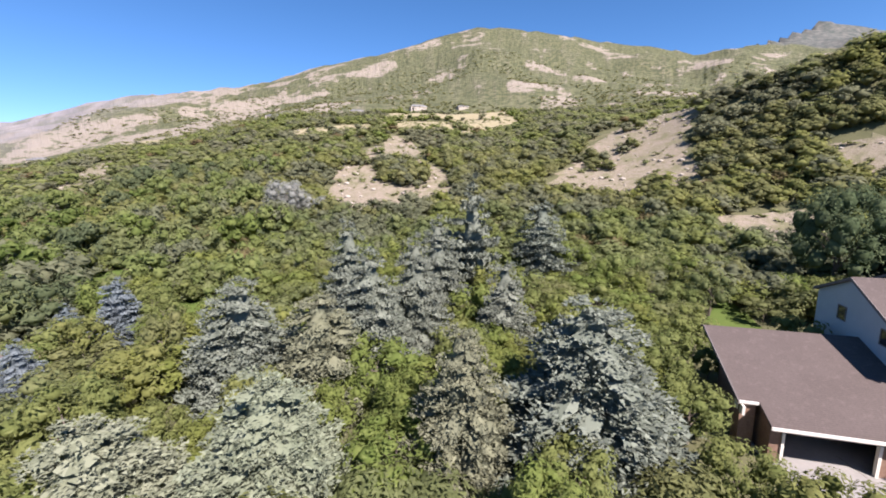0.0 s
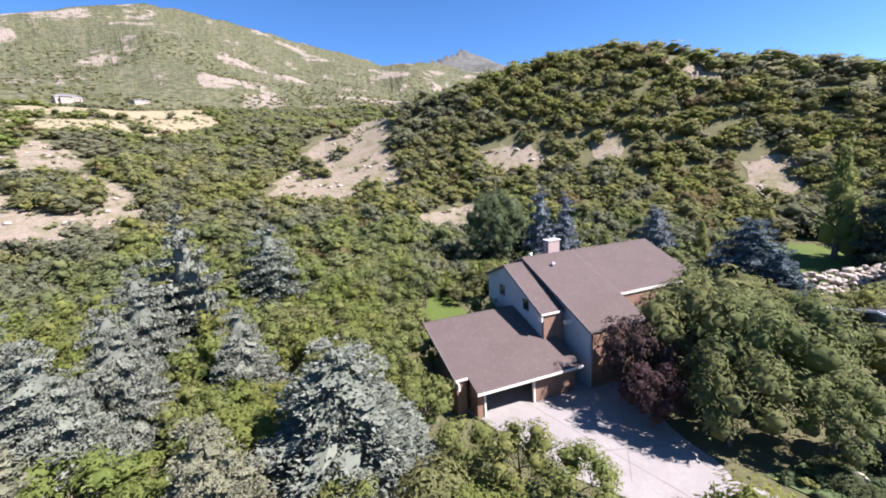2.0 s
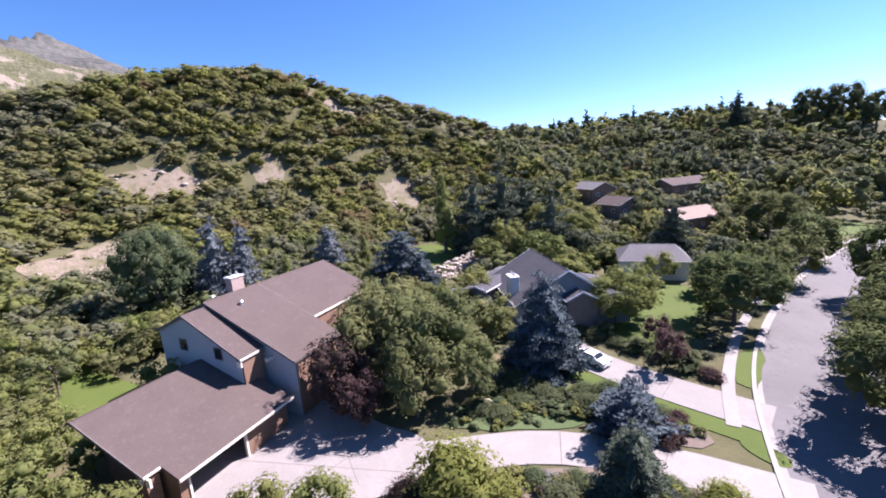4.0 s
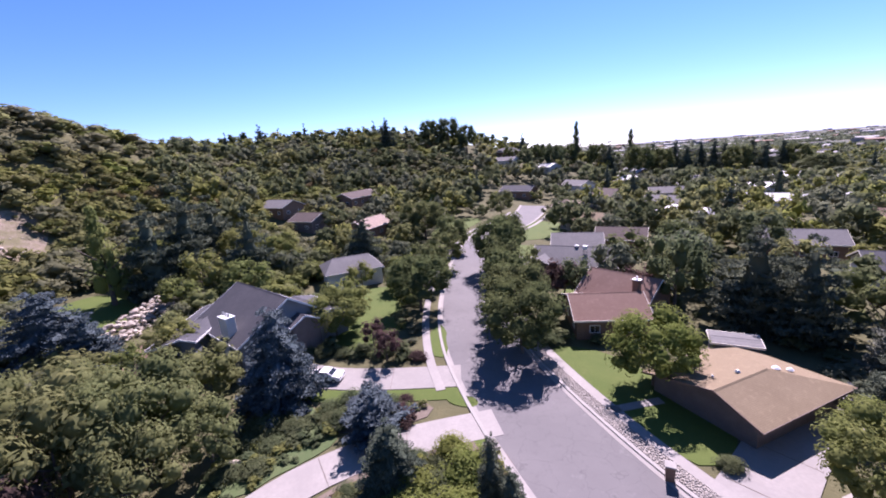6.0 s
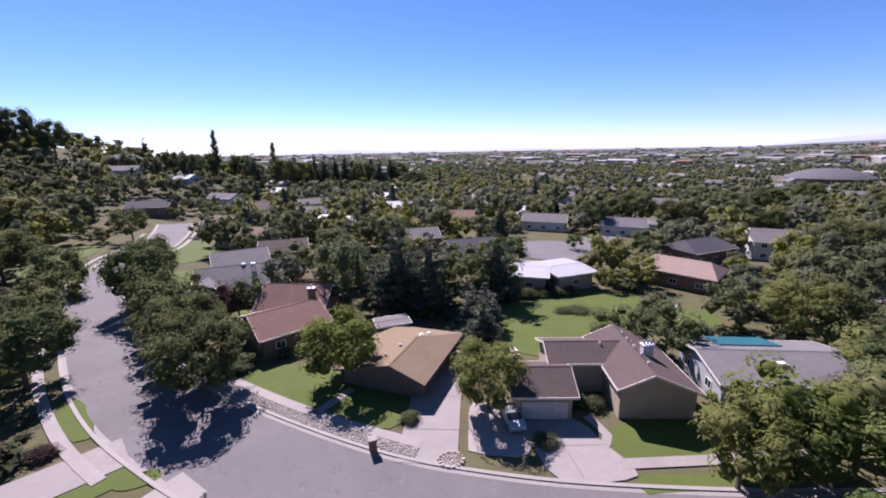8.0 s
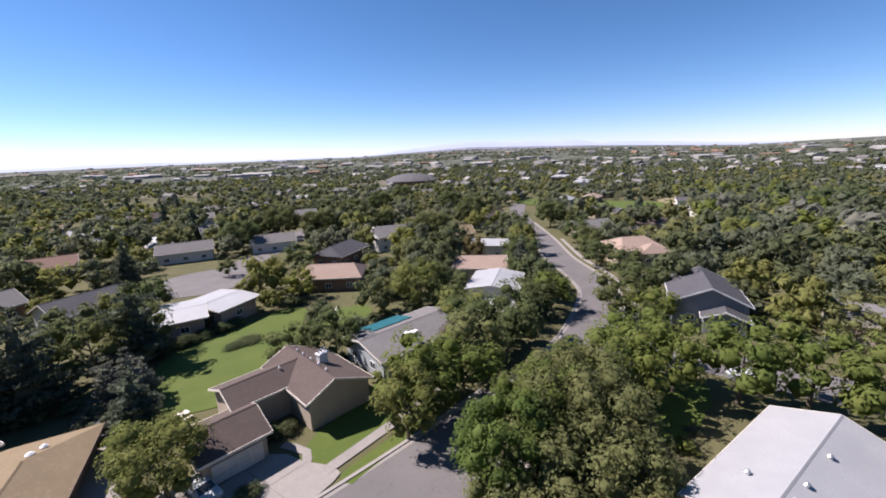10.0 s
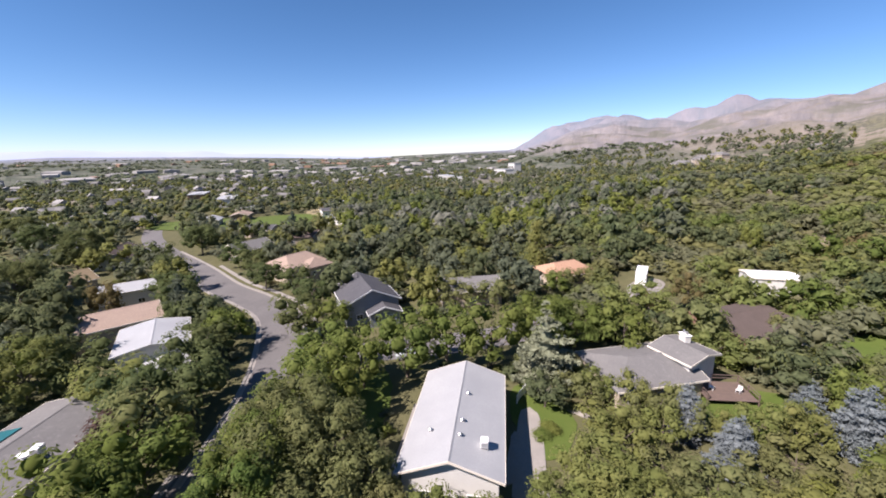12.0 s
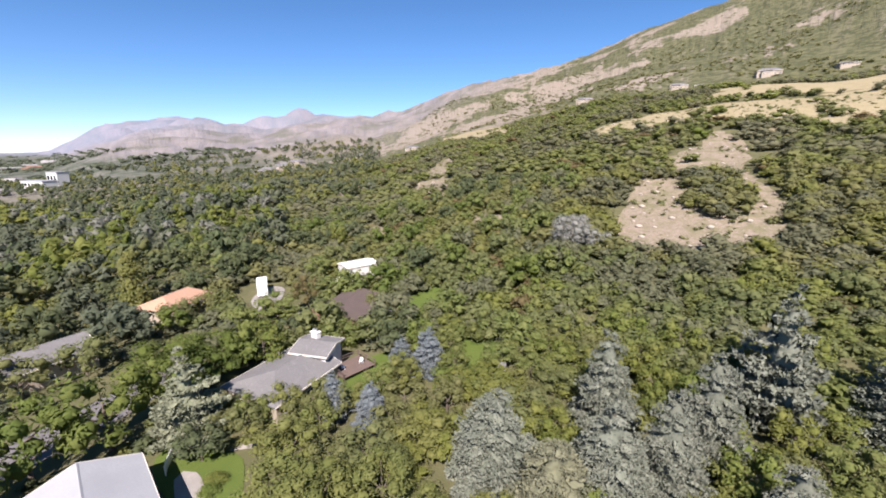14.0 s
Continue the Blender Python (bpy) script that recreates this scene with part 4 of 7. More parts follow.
h16, b16 = house("brown-roofed ranch house with cream walls and garage", [(-7.0, -36.9, -13.2, -36.9, 3.5, 3.1, 4.7, 3.3, 3.3), (-12.2, -41.9, -22, -41.9, 4.4, 2.7, 5.35, 3.6, 4.2), (-21.9, -45.6, -21.7, -33.9, 4.9, 3.3, 5.6, 3.5, 4.1)], "roof_brown", "stucco", .1, windows=False)
chimney(h16, b16, -23.4, -39.2, 4, 6.15, 1.3, .75, "siding_white", 3, .1)
for x, y, z in ((-22.1, -36, 5.45), (-22.2, -38, 5.45), (-22.2, -40, 5.45), (-22.2, -42, 5.45), (-22.3, -43.8, 5.4), (-18.6, -41.4, 5.2)):
    vent(h16, b16, x, y, z, .2, "white")
# pale brick walls here: a duller tone put in for shaded walls
house("long low house with a white flat roof", [(-8.5, -82.8, -20.5, -79.9, 5.6, 5.4, 4.0, 3.5, 3.5), (-20.6, -80.0, -28.4, -83.0, 5.2, 5.0, 3.9, 3.5, 3.5)], "roof_white", "pale_brick", 0, over=.9)
gd = part("garage_door", box_bm(-2.5, 2.5, -.05, .05, 0, 2.15), "trim", h16, "cream sectional garage door")
gd.location, gd.rotation_euler = (-10.2 - b16[0], -33.74 - b16[1], .05), (0, 0, 0)
for i in range(4):
    for j in range(4):
        part("panel", box_bm(-2.4 + j * 1.22, -1.28 + j * 1.22, .05, .075, .06 + i * .53, .5 + i * .53, .01), "siding_white", gd)
h17, b17 = house("long grey-roofed house with a teal roof panel", [(-31, -41.3, -47.5, -40.2, 4.6, 5.4, 4.6, 3.6, 3.4)], "roof_midgrey", "siding_grey", 0)
prism("roof_panel", b17, [np.array(p) for p in ((-34.5, -42.9, 4.36), (-42, -42.4, 4.36), (-42.3, -46.6, 3.46), (-34.8, -47.1, 3.46), (-34.5, -42.9, 4.24), (-42, -42.4, 4.24), (-42.3, -46.6, 3.34), (-34.8, -47.1, 3.34))], [(0, 1, 2, 3), (7, 6, 5, 4), (0, 4, 5, 1), (1, 5, 6, 2), (2, 6, 7, 3), (3, 7, 4, 0)], "teal", h17, "teal roof panel")
vent(h17, b17, -37, -37.5, 4.5, .9, "white")
# white-roofed house amid the trees
h22, b22 = house("large house with a plain white low-pitched roof", [(-31.0, 6.2, -48.3, 9.8, 4.7, 4.7, 6.2, 4.5, 4.5)], "roof_white", "siding_white", 0, over=.6)
for x, y, z in ((-34.2, 7.6, 5.95), (-36.5, 8.1, 5.95), (-41.5, 9.3, 5.9), (-36, 4.6, 5.35)):
    vent(h22, b22, x, y, z, .32)
h23, b23 = house("grey-shingled house with a brown deck", [(-49.3, 29.0, -51.0, 41.6, 5.2, 4.9, 4.9, 3.6, 3.4)], "roof_midgrey", "stucco", .1, hip=(4.5, 0))
for wing in ((-53.6, 41.4, -48.0, 43.4, 2.4, 2.8, 5.9, 5.5, 5.1),):
    gable(h23, b23, *wing, "roof_midgrey", "siding_white", windows=False)
chimney(h23, b23, -52.4, 43.4, 4, 6.7, 1.5, .9, "siding_white", 2)
house("two-storey grey house with a dark grey gabled roof", [(-78.6, -6.2, -91, -10.8, 5.6, 5.6, 7.2, 4.6, 4.6), (-76.5, -3.5, -82, -5, 3, 3, 4.2, 3.0, 3.0)], "roof_grey", "siding_slate", 0, trim="white")
house("salmon-tiled house near the bend of the street", [(-113, -36.5, -122, -29, 5.5, 5.5, 6.2, 4, 4), (-117, -29, -113, -25, 4, 4, 5.4, 3.6, 3.6)], "roof_pink", "stucco", 0, hip=2.5)
house("white-roofed two-storey house beside the street", [(-58, -37.5, -67.6, -42.6, 4.6, 4.6, 6.8, 6.0, 6.0), (-53, -33.5, -58, -36, 3, 3, 4.6, 4, 4)], "roof_white", "siding_white", 0)
house("low tan-roofed house beside the street", [(-73.5, -62, -82, -51.5, 5.5, 5.5, 5.4, 3.8, 3.8)], "roof_pink", "stucco", 0)
house("low house with a white roof", [(-97, -75, -103, -65, 4.5, 4.5, 5.4, 4.4, 4.4)], "roof_white", "siding_white")
house("grey two-storey house among trees", [(-83, -108, -97, -105, 5, 5, 7.4, 5.4, 5.4)], "roof_midgrey", "siding_white")
house("salmon-roofed low house among shrubs", [(-45.5, -87.5, -56.5, -77, 5, 5, 5.6, 3.6, 3.6)], "roof_pink", "brick", hip=2)
house("dark-roofed house among trees", [(-60, -100, -74, -106, 5, 5, 6, 3.8, 3.8)], "roof_grey", "brick", hip=2)
house("grey-roofed house among trees", [(-93, -120, -106, -114, 5, 5, 6, 4, 4)], "roof_midgrey", "siding_white")
house("grey-roofed house in dense trees", [(-89.5, 8.4, -90.8, 22, 4.5, 4.5, 5.8, 4, 4)], "roof_midgrey", "stucco")
house("orange-tiled house in dense trees", [(-97, 36, -101, 47, 5, 5, 6, 4, 4)], "roof_orange", "stucco", hip=2.5)
h32, b32 = house("brown-roofed brick house with a red brick chimney", [(-60.2, 53.2, -64.2, 66.6, 3.6, 6.6, 5.1, 4.5, 4.0)], "roof_brown", "brick", .6, windows=False, trim="wood")
chimney(h32, b32, -61.6, 51.2, 0, 5.4, 2.6, 1.0, "brick", 0, cap="brick")
house("small light grey-roofed house beside the street", [(83.2, -35, 79.2, -46.5, 4.6, 4.6, 6.2, 4.2, 4.0)], "roof_midgrey", "siding_white", hip=2)
for x, y, dx, dy, roof, wall, label in (
        (161, -56, 14, 4, "roof_midgrey", "brick", "brown-roofed house below the wooded slope"), (166, -93, 8, -19, "roof_brown", "brick", "long brown-roofed house below the wooded slope"),
        (120, -70, 6, -14, "roof_pink", "brick", "pinkish-roofed house among trees"), (140, -58, 10, 4, "roof_brown", "dark_wall", "low dark house among trees"), (52, -90, -10, -6, "roof_midgrey", "brick", "dark-roofed house beside the street"), (46, -102, -11, -4, "roof_brown", "brick", "brown-roofed house behind another"),
        (118, -202, -18, 6, "roof_midgrey", "siding_white", "two-storey white house with a grey roof"), (129, -166, -16, -3, "roof_grey", "brick", "dark-roofed house among trees"), (29, -191, -18, -3, "roof_white", "siding_white", "white-roofed house among trees"),
        (-36, -150, -15, 5, "roof_midgrey", "siding_white", "white house with a grey roof"), (12, -118, -14, -5, "roof_midgrey", "brick", "low grey-roofed house among trees"), (-5, -103, -12, -4, "roof_grey", "siding_white", "dark-roofed house among trees"),
        (-62, -140, -13, 6, "roof_midgrey", "siding_white", "low grey-roofed house near the turning circle"), (-2, -160, -14, 2, "roof_red", "brick", "red-roofed house among trees"), (60, -170, -14, 2, "roof_midgrey", "siding_white", "pale house among trees"),
        (-110, -95, -12, 7, "roof_tan", "stucco", "tan-roofed house among trees"), (-130, -130, -14, 2, "roof_brown", "brick", "brown-roofed house among trees"), (-150, -60, -12, 8, "roof_midgrey", "stucco", "grey-roofed house beside the street"),
        (-170, -140, -14, -3, "roof_white", "siding_white", "white-roofed building among trees"), (-60, -190, -15, 3, "roof_midgrey", "siding_white", "pale house among trees"), (-20, -230, -15, 0, "roof_white", "siding_white", "white-roofed house among trees"),
        (-110, -210, -13, 6, "roof_midgrey", "brick", "grey-roofed house among trees")):
    house(label, [(x - dx / 2, y - dy / 2, x + dx / 2, y + dy / 2, 5, 5, 6.0, 3.8, 3.8)], roof, wall)
# villas on the slopes
for x, y, w, s in ((35, 584, 30, 10), (-48, 578, 26, 9), (-150, 560, 28, 8), (-468, 312, 30, 12), (-480, 345, 28, 13), (-500, 380, 26, 11), (-430, 440, 24, 8), (-360, 470, 26, 8), (-20, 560, 30, 5), (95, 575, 22, 6)):
    house("pale villa high on the hillside", [(x - w * .36, y, x + w * .36, y + 3, 6, 6, s * .8, s * .5, s * .5), (x - 2, y - 9, x - 1, y + 1, 4, 4, s * .7, s * .46, s * .46)], "roof_midgrey", "stucco", hip=4, ground=-8)


# ---------------------------------------------------------------- plants
rng = np.random.default_rng(5)


def leaf_quads(centres, outward, size, rng, droop=0.0, aspect=1.0, wild=.8):
    """A quad for each point, facing roughly outward, with a random turn."""
    n = len(centres)
    nor = outward + rng.normal(size=(n, 3)) * wild * .42
    nor /= np.linalg.norm(nor, axis=1)[:, None] + 1e-9
    ref = rng.normal(size=(n, 3))
    u = np.cross(nor, ref)
    u /= np.linalg.norm(u, axis=1)[:, None] + 1e-9
    v = np.cross(nor, u)
    s = (size * (0.6 + .8 * rng.random(n)))[:, None] * .5
    a, b = u * s, v * s * aspect
    verts = np.stack([centres - a, centres - b * .8 + a * .1, centres + a, centres + b * .8], 1).reshape(-1, 3)
    return verts, np.arange(4 * n).reshape(n, 4)


def sphere_points(n, rng):
    p = rng.normal(size=(n, 3))
    return p / np.linalg.norm(p, axis=1)[:, None]


GOLD = (1 + 5 ** .5) / 2
ICO_V = np.array([(-1, GOLD, 0), (1, GOLD, 0), (-1, -GOLD, 0), (1, -GOLD, 0), (0, -1, GOLD), (0, 1, GOLD), (0, -1, -GOLD), (0, 1, -GOLD), (GOLD, 0, -1), (GOLD, 0, 1), (-GOLD, 0, -1), (-GOLD, 0, 1)]) / math.hypot(1, GOLD)
ICO_F = np.array([(0, 11, 5), (0, 5, 1), (0, 1, 7), (0, 7, 10), (0, 10, 11), (1, 5, 9), (5, 11, 4), (11, 10, 2), (10, 7, 6), (7, 1, 8), (3, 9, 4), (3, 4, 2), (3, 2, 6), (3, 6, 8), (3, 8, 9), (4, 9, 5), (2, 4, 11), (6, 2, 10), (8, 6, 7), (9, 8, 1)])
OCT_V = np.array([(1, 0, 0), (0, 1, 0), (-1, 0, 0), (0, -1, 0), (0, 0, 1), (0, 0, -1)]) * 1.12
OCT_F = np.array([(0, 1, 4), (1, 2, 4), (2, 3, 4), (3, 0, 4), (1, 0, 5), (2, 1, 5), (3, 2, 5), (0, 3, 5)])


def clump_arrays(seed, leaves, lumps, leaf, shape="round"):
    """Foliage: three-cornered leaves over rounded leafy lumps."""
    r = np.random.default_rng(seed)
    vs, fs, base = [], [], 0
    for i in range(lumps):
        a, t = i * 2.399 + r.normal() * .3, (i + .5) / lumps
        if shape == "round":
            z, lr = .30 + .56 * t, (.16 + .08 * r.random()) * (8 / lumps) ** .25
            rad = .34 * math.sqrt(max(.05, 1 - ((z - .52) / .46) ** 2)) * (.7 + .45 * r.random())
        elif shape == "poplar":
            z, rad, lr = .12 + .82 * t, .14 * (1.1 - t), .2 * (1.15 - .8 * t)
        elif shape == "bush":
            z, lr = .2 + .55 * t, (.21 + .09 * r.random()) * (5 / lumps) ** .3
            rad = .33 * math.sqrt(max(.04, 1 - t ** 1.5)) * (.65 + .5 * r.random())
        else:
            z, lr = .18 + .5 * t, .25 + .08 * r.random()
            rad = .36 * math.sqrt(max(.04, 1 - t)) * (.6 + .6 * r.random())
        c, per = np.array([rad * math.cos(a), rad * math.sin(a), z]), leaves // lumps
        d = sphere_points(per, r)
        d[:, 2] = np.where(d[:, 2] < -.2, -d[:, 2], d[:, 2])
        v, f = leaf_quads(c + d * lr * (.84 + .26 * r.random((per, 1))), d + np.array([0, 0, .2]), np.full(per, leaf), r, wild=.62)
        v = v.reshape(-1, 4, 3)[:, :3].reshape(-1, 3)
        vs.append(v), fs.append(np.arange(len(v)).reshape(-1, 3) + base)
        base += len(v)
        # the leafy body of the lump
        bv, bf = (ICO_V, ICO_F) if leaves > 900 else (OCT_V, OCT_F)
        o = bv * lr * ((.5 if leaves > 900 else .64) + .14 * r.random((len(bv), 1))) + c
        vs.append(o), fs.append(bf + base)
        base += len(bv)
    return np.concatenate(vs), np.concatenate(fs)


def conifer_arrays(seed, tiers, per, cards, tilt=.0, blunt=.75, rough=.14, spray=.05):
    """Foliage of a unit spruce: tiers of boughs, each a fluffy pad of short needle sprays; height 1, radius .5."""
    r = np.random.default_rng(seed)
    cen, way, big, pads = [], [], [], []
    for i in range(tiers):
        t = (i + .5) / tiers
        reach = .5 * (1 - t) ** blunt * min(1, .8 + 1.2 * t) + .014
        count = max(4, int(per * (1 - t) ** .7))
        for j in range(count):
            a = j * 2 * math.pi / count + i * 2.4 + r.normal() * .2
            L = reach * (1 + rough * r.normal())
            z0 = .05 + .92 * t + r.normal() * .6 / tiers
            m = max(8, int(cards * (.36 + .64 * (1 - t))))
            d, q = np.array([math.cos(a), math.sin(a), 0]), np.array([-math.sin(a), math.cos(a), 0])
            s = np.sqrt(.06 + .94 * r.random(m))
            wide = (reach * 3.0 / count) * np.sin(np.pi * np.clip(s, .12, .93)) ** .6 + .006
            w = (2 * r.random(m) - 1) * wide
            rise = .022 * np.sqrt(np.clip(1 - (w / wide) ** 2, 0, 1)) * (2 * r.random(m) - .5)
            c = d * (L * s)[:, None] + q * w[:, None]
            c[:, 2] = z0 - tilt * L * s + .22 * L * s * s + rise
            u = d * .8 + q * (w / wide)[:, None] * .6 + np.array([0, 0, .35]) + r.normal(size=(m, 3)) * .5
            cen.append(c), way.append(u), big.append(spray * (.6 + .45 * (1 - t)) * (.65 + .7 * r.random(m)))
            # the dense heart of the bough, under its sprays
            hw, o = reach * 1.5 / count, np.array([0, 0, z0 - .012])
            at = lambda f, g: d * L * f + q * hw * g + o + np.array([0, 0, -tilt * L * f + .22 * L * f * f])
            pads.append([at(.1, 0), at(.55, -1), at(.78, -.45)]), pads.append([at(.1, 0), at(.78, -.45), at(.78, .45)]), pads.append([at(.1, 0), at(.78, .45), at(.55, 1)])
    cen, way, big = np.concatenate(cen), np.concatenate(way), np.concatenate(big)[:, None]
    way /= np.linalg.norm(way, axis=1)[:, None]
    side = np.cross(way, np.array([0, 0, 1.0]) + r.normal(size=way.shape) * .55)
    side /= np.linalg.norm(side, axis=1)[:, None] + 1e-9
    v = np.stack([cen - way * big * .5 + side * big * .32, cen - way * big * .5 - side * big * .32, cen + way * big * .6], 1).reshape(-1, 3)
    v = np.concatenate([v, np.array(pads).reshape(-1, 3)])
    f = np.arange(len(v)).reshape(-1, 3)
    # the dense body of needles inside the boughs
    k, hs = 11, np.linspace(.05, .9, 2 * tiers)
    ring = []
    for i, h in enumerate(hs):
        reach = (.5 * (1 - h) ** blunt * min(1, .8 + 1.2 * h) + .006) * (.46 if i % 2 else .42) * (1 - .35 * h)
        a = np.arange(k) * 2 * math.pi / k + i * .3
        rad = reach * (1 + .18 * r.normal(size=k))
        ring.append(np.stack([rad * np.cos(a), rad * np.sin(a), np.full(k, h)], 1))
    cf = [g for i in range(len(hs) - 1) for j in range(k) for g in ((i * k + j, i * k + (j + 1) % k, (i + 1) * k + (j + 1) % k), (i * k + j, (i + 1) * k + (j + 1) % k, (i + 1) * k + j))]
    return np.concatenate([v, *ring]), np.concatenate([f, np.array(cf) + len(v)])


def trunk_mesh(name, top, r0, limbs, seed, reach=.28):
    """A tapered stem with limbs, in units of the tree's height."""
    r = random.Random(seed)
    bm = bmesh.new()

    def tube(a, b, ra, rb, seg=7):
        a, b = Vector(a), Vector(b)
        q = (b - a).to_track_quat("Z", "Y").to_matrix()
        rings = []
        for p, rad in ((a, ra), (b, rb)):
            rings.append([bm.verts.new(p + q @ Vector((rad * math.cos(2 * math.pi * i / seg), rad * math.sin(2 * math.pi * i / seg), 0))) for i in range(seg)])
        for i in range(seg):
            bm.faces.new((rings[0][i], rings[0][(i + 1) % seg], rings[1][(i + 1) % seg], rings[1][i]))
    tube((0, 0, -.05), (.01, 0, top * .5), r0 * 1.25, r0 * .8)
    tube((.01, 0, top * .5), (0, .01, top), r0 * .8, r0 * .25)
    for i in range(limbs):
        a, z = i * 2.4 + r.random(), top * (.38 + .45 * i / max(1, limbs))
        tube((0, 0, z), (reach * math.cos(a), reach * math.sin(a), z + .22), r0 * .5, r0 * .12, 5)
    me = bpy.data.meshes.new(name)
    bm.to_mesh(me)
    bm.free()
    me.materials.append(M["bark"])
    return me


TRUNK_B = [trunk_mesh("trunk", .62, .022, 6, 1), trunk_mesh("trunk", .6, .026, 7, 2)]
TRUNK_C = trunk_mesh("trunk", .9, .016, 0, 3)
SHAPES = {
    "broad": [clump_arrays(s, 2150, 24, .049) for s in (11, 12, 13)],
    "broad_big": [clump_arrays(s, 5400, 44, .034) for s in (17, 18)],
    "broad_far": [clump_arrays(s, 910, 13, .068) for s in (14, 15, 16)],
    "scrub": [clump_arrays(s, 1600, 12, .07, "scrub") for s in (21, 22)],
    "poplar": [clump_arrays(31, 1300, 12, .05, "poplar")],
    "spruce": [conifer_arrays(s, 17, 17, 165, .5, .54, .14, .032) for s in (41, 42, 43)],
    "spruce_far": [conifer_arrays(s, 15, 14, 110, .5, .58, .1, .045) for s in (44, 45)],
    "pine": [conifer_arrays(s, 10, 10, 120, .25, .6, .25, .06) for s in (51, 52)],
}
CROWNS = {}


def crown_mesh(shape, variant, mat):
    key = (shape, variant, mat)
    if key not in CROWNS:
        CROWNS[key] = array_mesh("crown", *SHAPES[shape][variant], mat, True)
    return CROWNS[key]


def tree(name, label, shape, mat, x, y, h, r, group, lift=0.0):
    """One tree standing on the ground: h its height, r its radius."""
    wide = shape
    if math.hypot(x, y) > (54 if shape == "spruce" else 41) and r < 5.2 and shape + "_far" in SHAPES:
        shape += "_far"
    elif shape == "broad" and r >= 4.3:
        shape = "broad_big"
    variant = int(rng.integers(len(SHAPES[shape])))
    z = float(height(x, y))
    t = empty(name, x, y, z + lift, rng.random() * 6.28)
    tagged(t, label, "tree" if name != "shrub" else "shrub", group)
    k = 2 * r * (1.24 if wide == "spruce" else 1.1)
    lean = .9 + .2 * rng.random()
    c = new("crown", crown_mesh(shape, variant, mat))
    c.parent, c.scale = t, (k * lean, k / lean, h)
    s = new("trunk", TRUNK_C if wide in ("spruce", "pine") else TRUNK_B[variant % 2])
    s.parent, s.scale = t, ((h, h, h) if shape != "scrub" else (h, h, h * .9))
    return t


KINDS = {
    "spruce_grey": ("spruce", "silvery grey-green spruce with layered drooping boughs", "spruce", "needle_grey"),
    "spruce_olive": ("spruce", "olive-brown conifer hung with cones", "spruce", "needle_olive"),
    "spruce_pale": ("spruce", "broad pale yellow-green spruce", "spruce", "needle_pale"),
    "spruce_blue": ("spruce", "blue spruce with stiff silvery boughs", "spruce", "needle_blue"),
    "spruce_dkblue": ("spruce", "tall dark blue spruce beside a house", "spruce", "needle_dkblue"),
    "spruce_dark": ("spruce", "dark green spruce among houses", "spruce", "needle_dark"),
    "pine": ("pine", "dark green open-crowned tall pine", "pine", "needle_dark"),
    "pine_grey": ("pine", "grey-green pine with drooping boughs", "pine", "needle_grey"),
    "pine_pale": ("pine", "light green open pine beside the white-roofed house", "pine", "needle_pale"),
    "juniper": ("juniper", "bushy blue-grey juniper beside the drive", "pine", "needle_dkblue"),
    "round_dark": ("tree", "dense dark green rounded tree", "broad", "leaf_dark"),
    "maple": ("tree", "leafy green maple with a rounded crown", "broad", "leaf_maple"),
    "bright": ("tree", "bright green maple along the street", "broad", "leaf_bright"),
    "rust": ("tree", "rusty brown leafy tree", "broad", "leaf_rust"),
    "bush": ("shrub", "olive bush beside the conifers", "scrub", "leaf_oak"),
    "green_bush": ("shrub", "rounded green garden shrub", "scrub", "leaf_dark"),
    "purple_bush": ("shrub", "low purple-brown garden shrub", "scrub", "leaf_red"),
    "oak": ("tree", "grey-green oak with a clumpy crown", "broad", "leaf_oak"),
    "front_oak": ("tree", "spreading olive green tree before the brown-roofed house", "broad", "leaf_front"),
    "street": ("tree", "dark green broad-leaved tree with a dense crown", "broad", "leaf_street"),
    "yellow": ("tree", "yellow-green leafy garden tree", "broad", "leaf_yellow"),
    "red": ("tree", "purple-leaved ornamental tree beside a house", "broad", "leaf_red"),
    "poplar": ("poplar", "slim tall dark poplar on the skyline", "poplar", "leaf_dark"),
    "aspen": ("tree", "light green upright leafy tree", "poplar", "leaf_maple"),
    "willow": ("shrub", "yellowish airy garden shrub", "scrub", "leaf_yellow"),
    "grey": ("tree", "pale grey-leaved tree on the slope", "broad", "leaf_silver"),
}


PLANTED = []


def plant(kind, rows, group=""):
    name, label, shape, mat = KINDS[kind]
    for x, y, h, r in rows:
        PLANTED.append((x, y, r))
        tree(name, label, shape, mat, x, y, h, r, group or name + " trees of the gardens")


plant("spruce_grey", [(13.1, 24.7, 12.5, 6.4), (11.8, 42.4, 11.5, 3.3), (-2.9, 39.1, 13.8, 4.6), (1.8, 43.4, 14.5, 3.4), (-6.2, 52, 14.8, 4), (5.2, 52, 15.2, 3.7), (25, 67, 14.5, 5.6), (-14.8, 37.4, 11.8, 5.2)])
plant("pine_grey", [(12.4, 65, 17.5, 5.6), (-5.6, -58.5, 7, 2.9), (-3.4, -60.4, 6.2, 2.4)])
plant("pine_pale", [(-51.5, 21.8, 12, 4)])
plant("spruce_olive", [(3.8, 23.7, 11.5, 3.5), (-7.1, 34.3, 11, 4.9)])
plant("spruce_pale", [(-17.2, 21, 8, 5), (-8.2, 22.6, 9.2, 5)])
plant("spruce_blue", [(-34.6, 52.2, 8, 2.9), (-33.6, 37, 6.6, 2.4), (67.3, 41.9, 17, 3.7), (69.6, 38, 16, 3), (83, 26.6, 12, 4.2), (-39.4, 35.4, 7, 2.2), (-40.8, 52.4, 5, 2.0)])
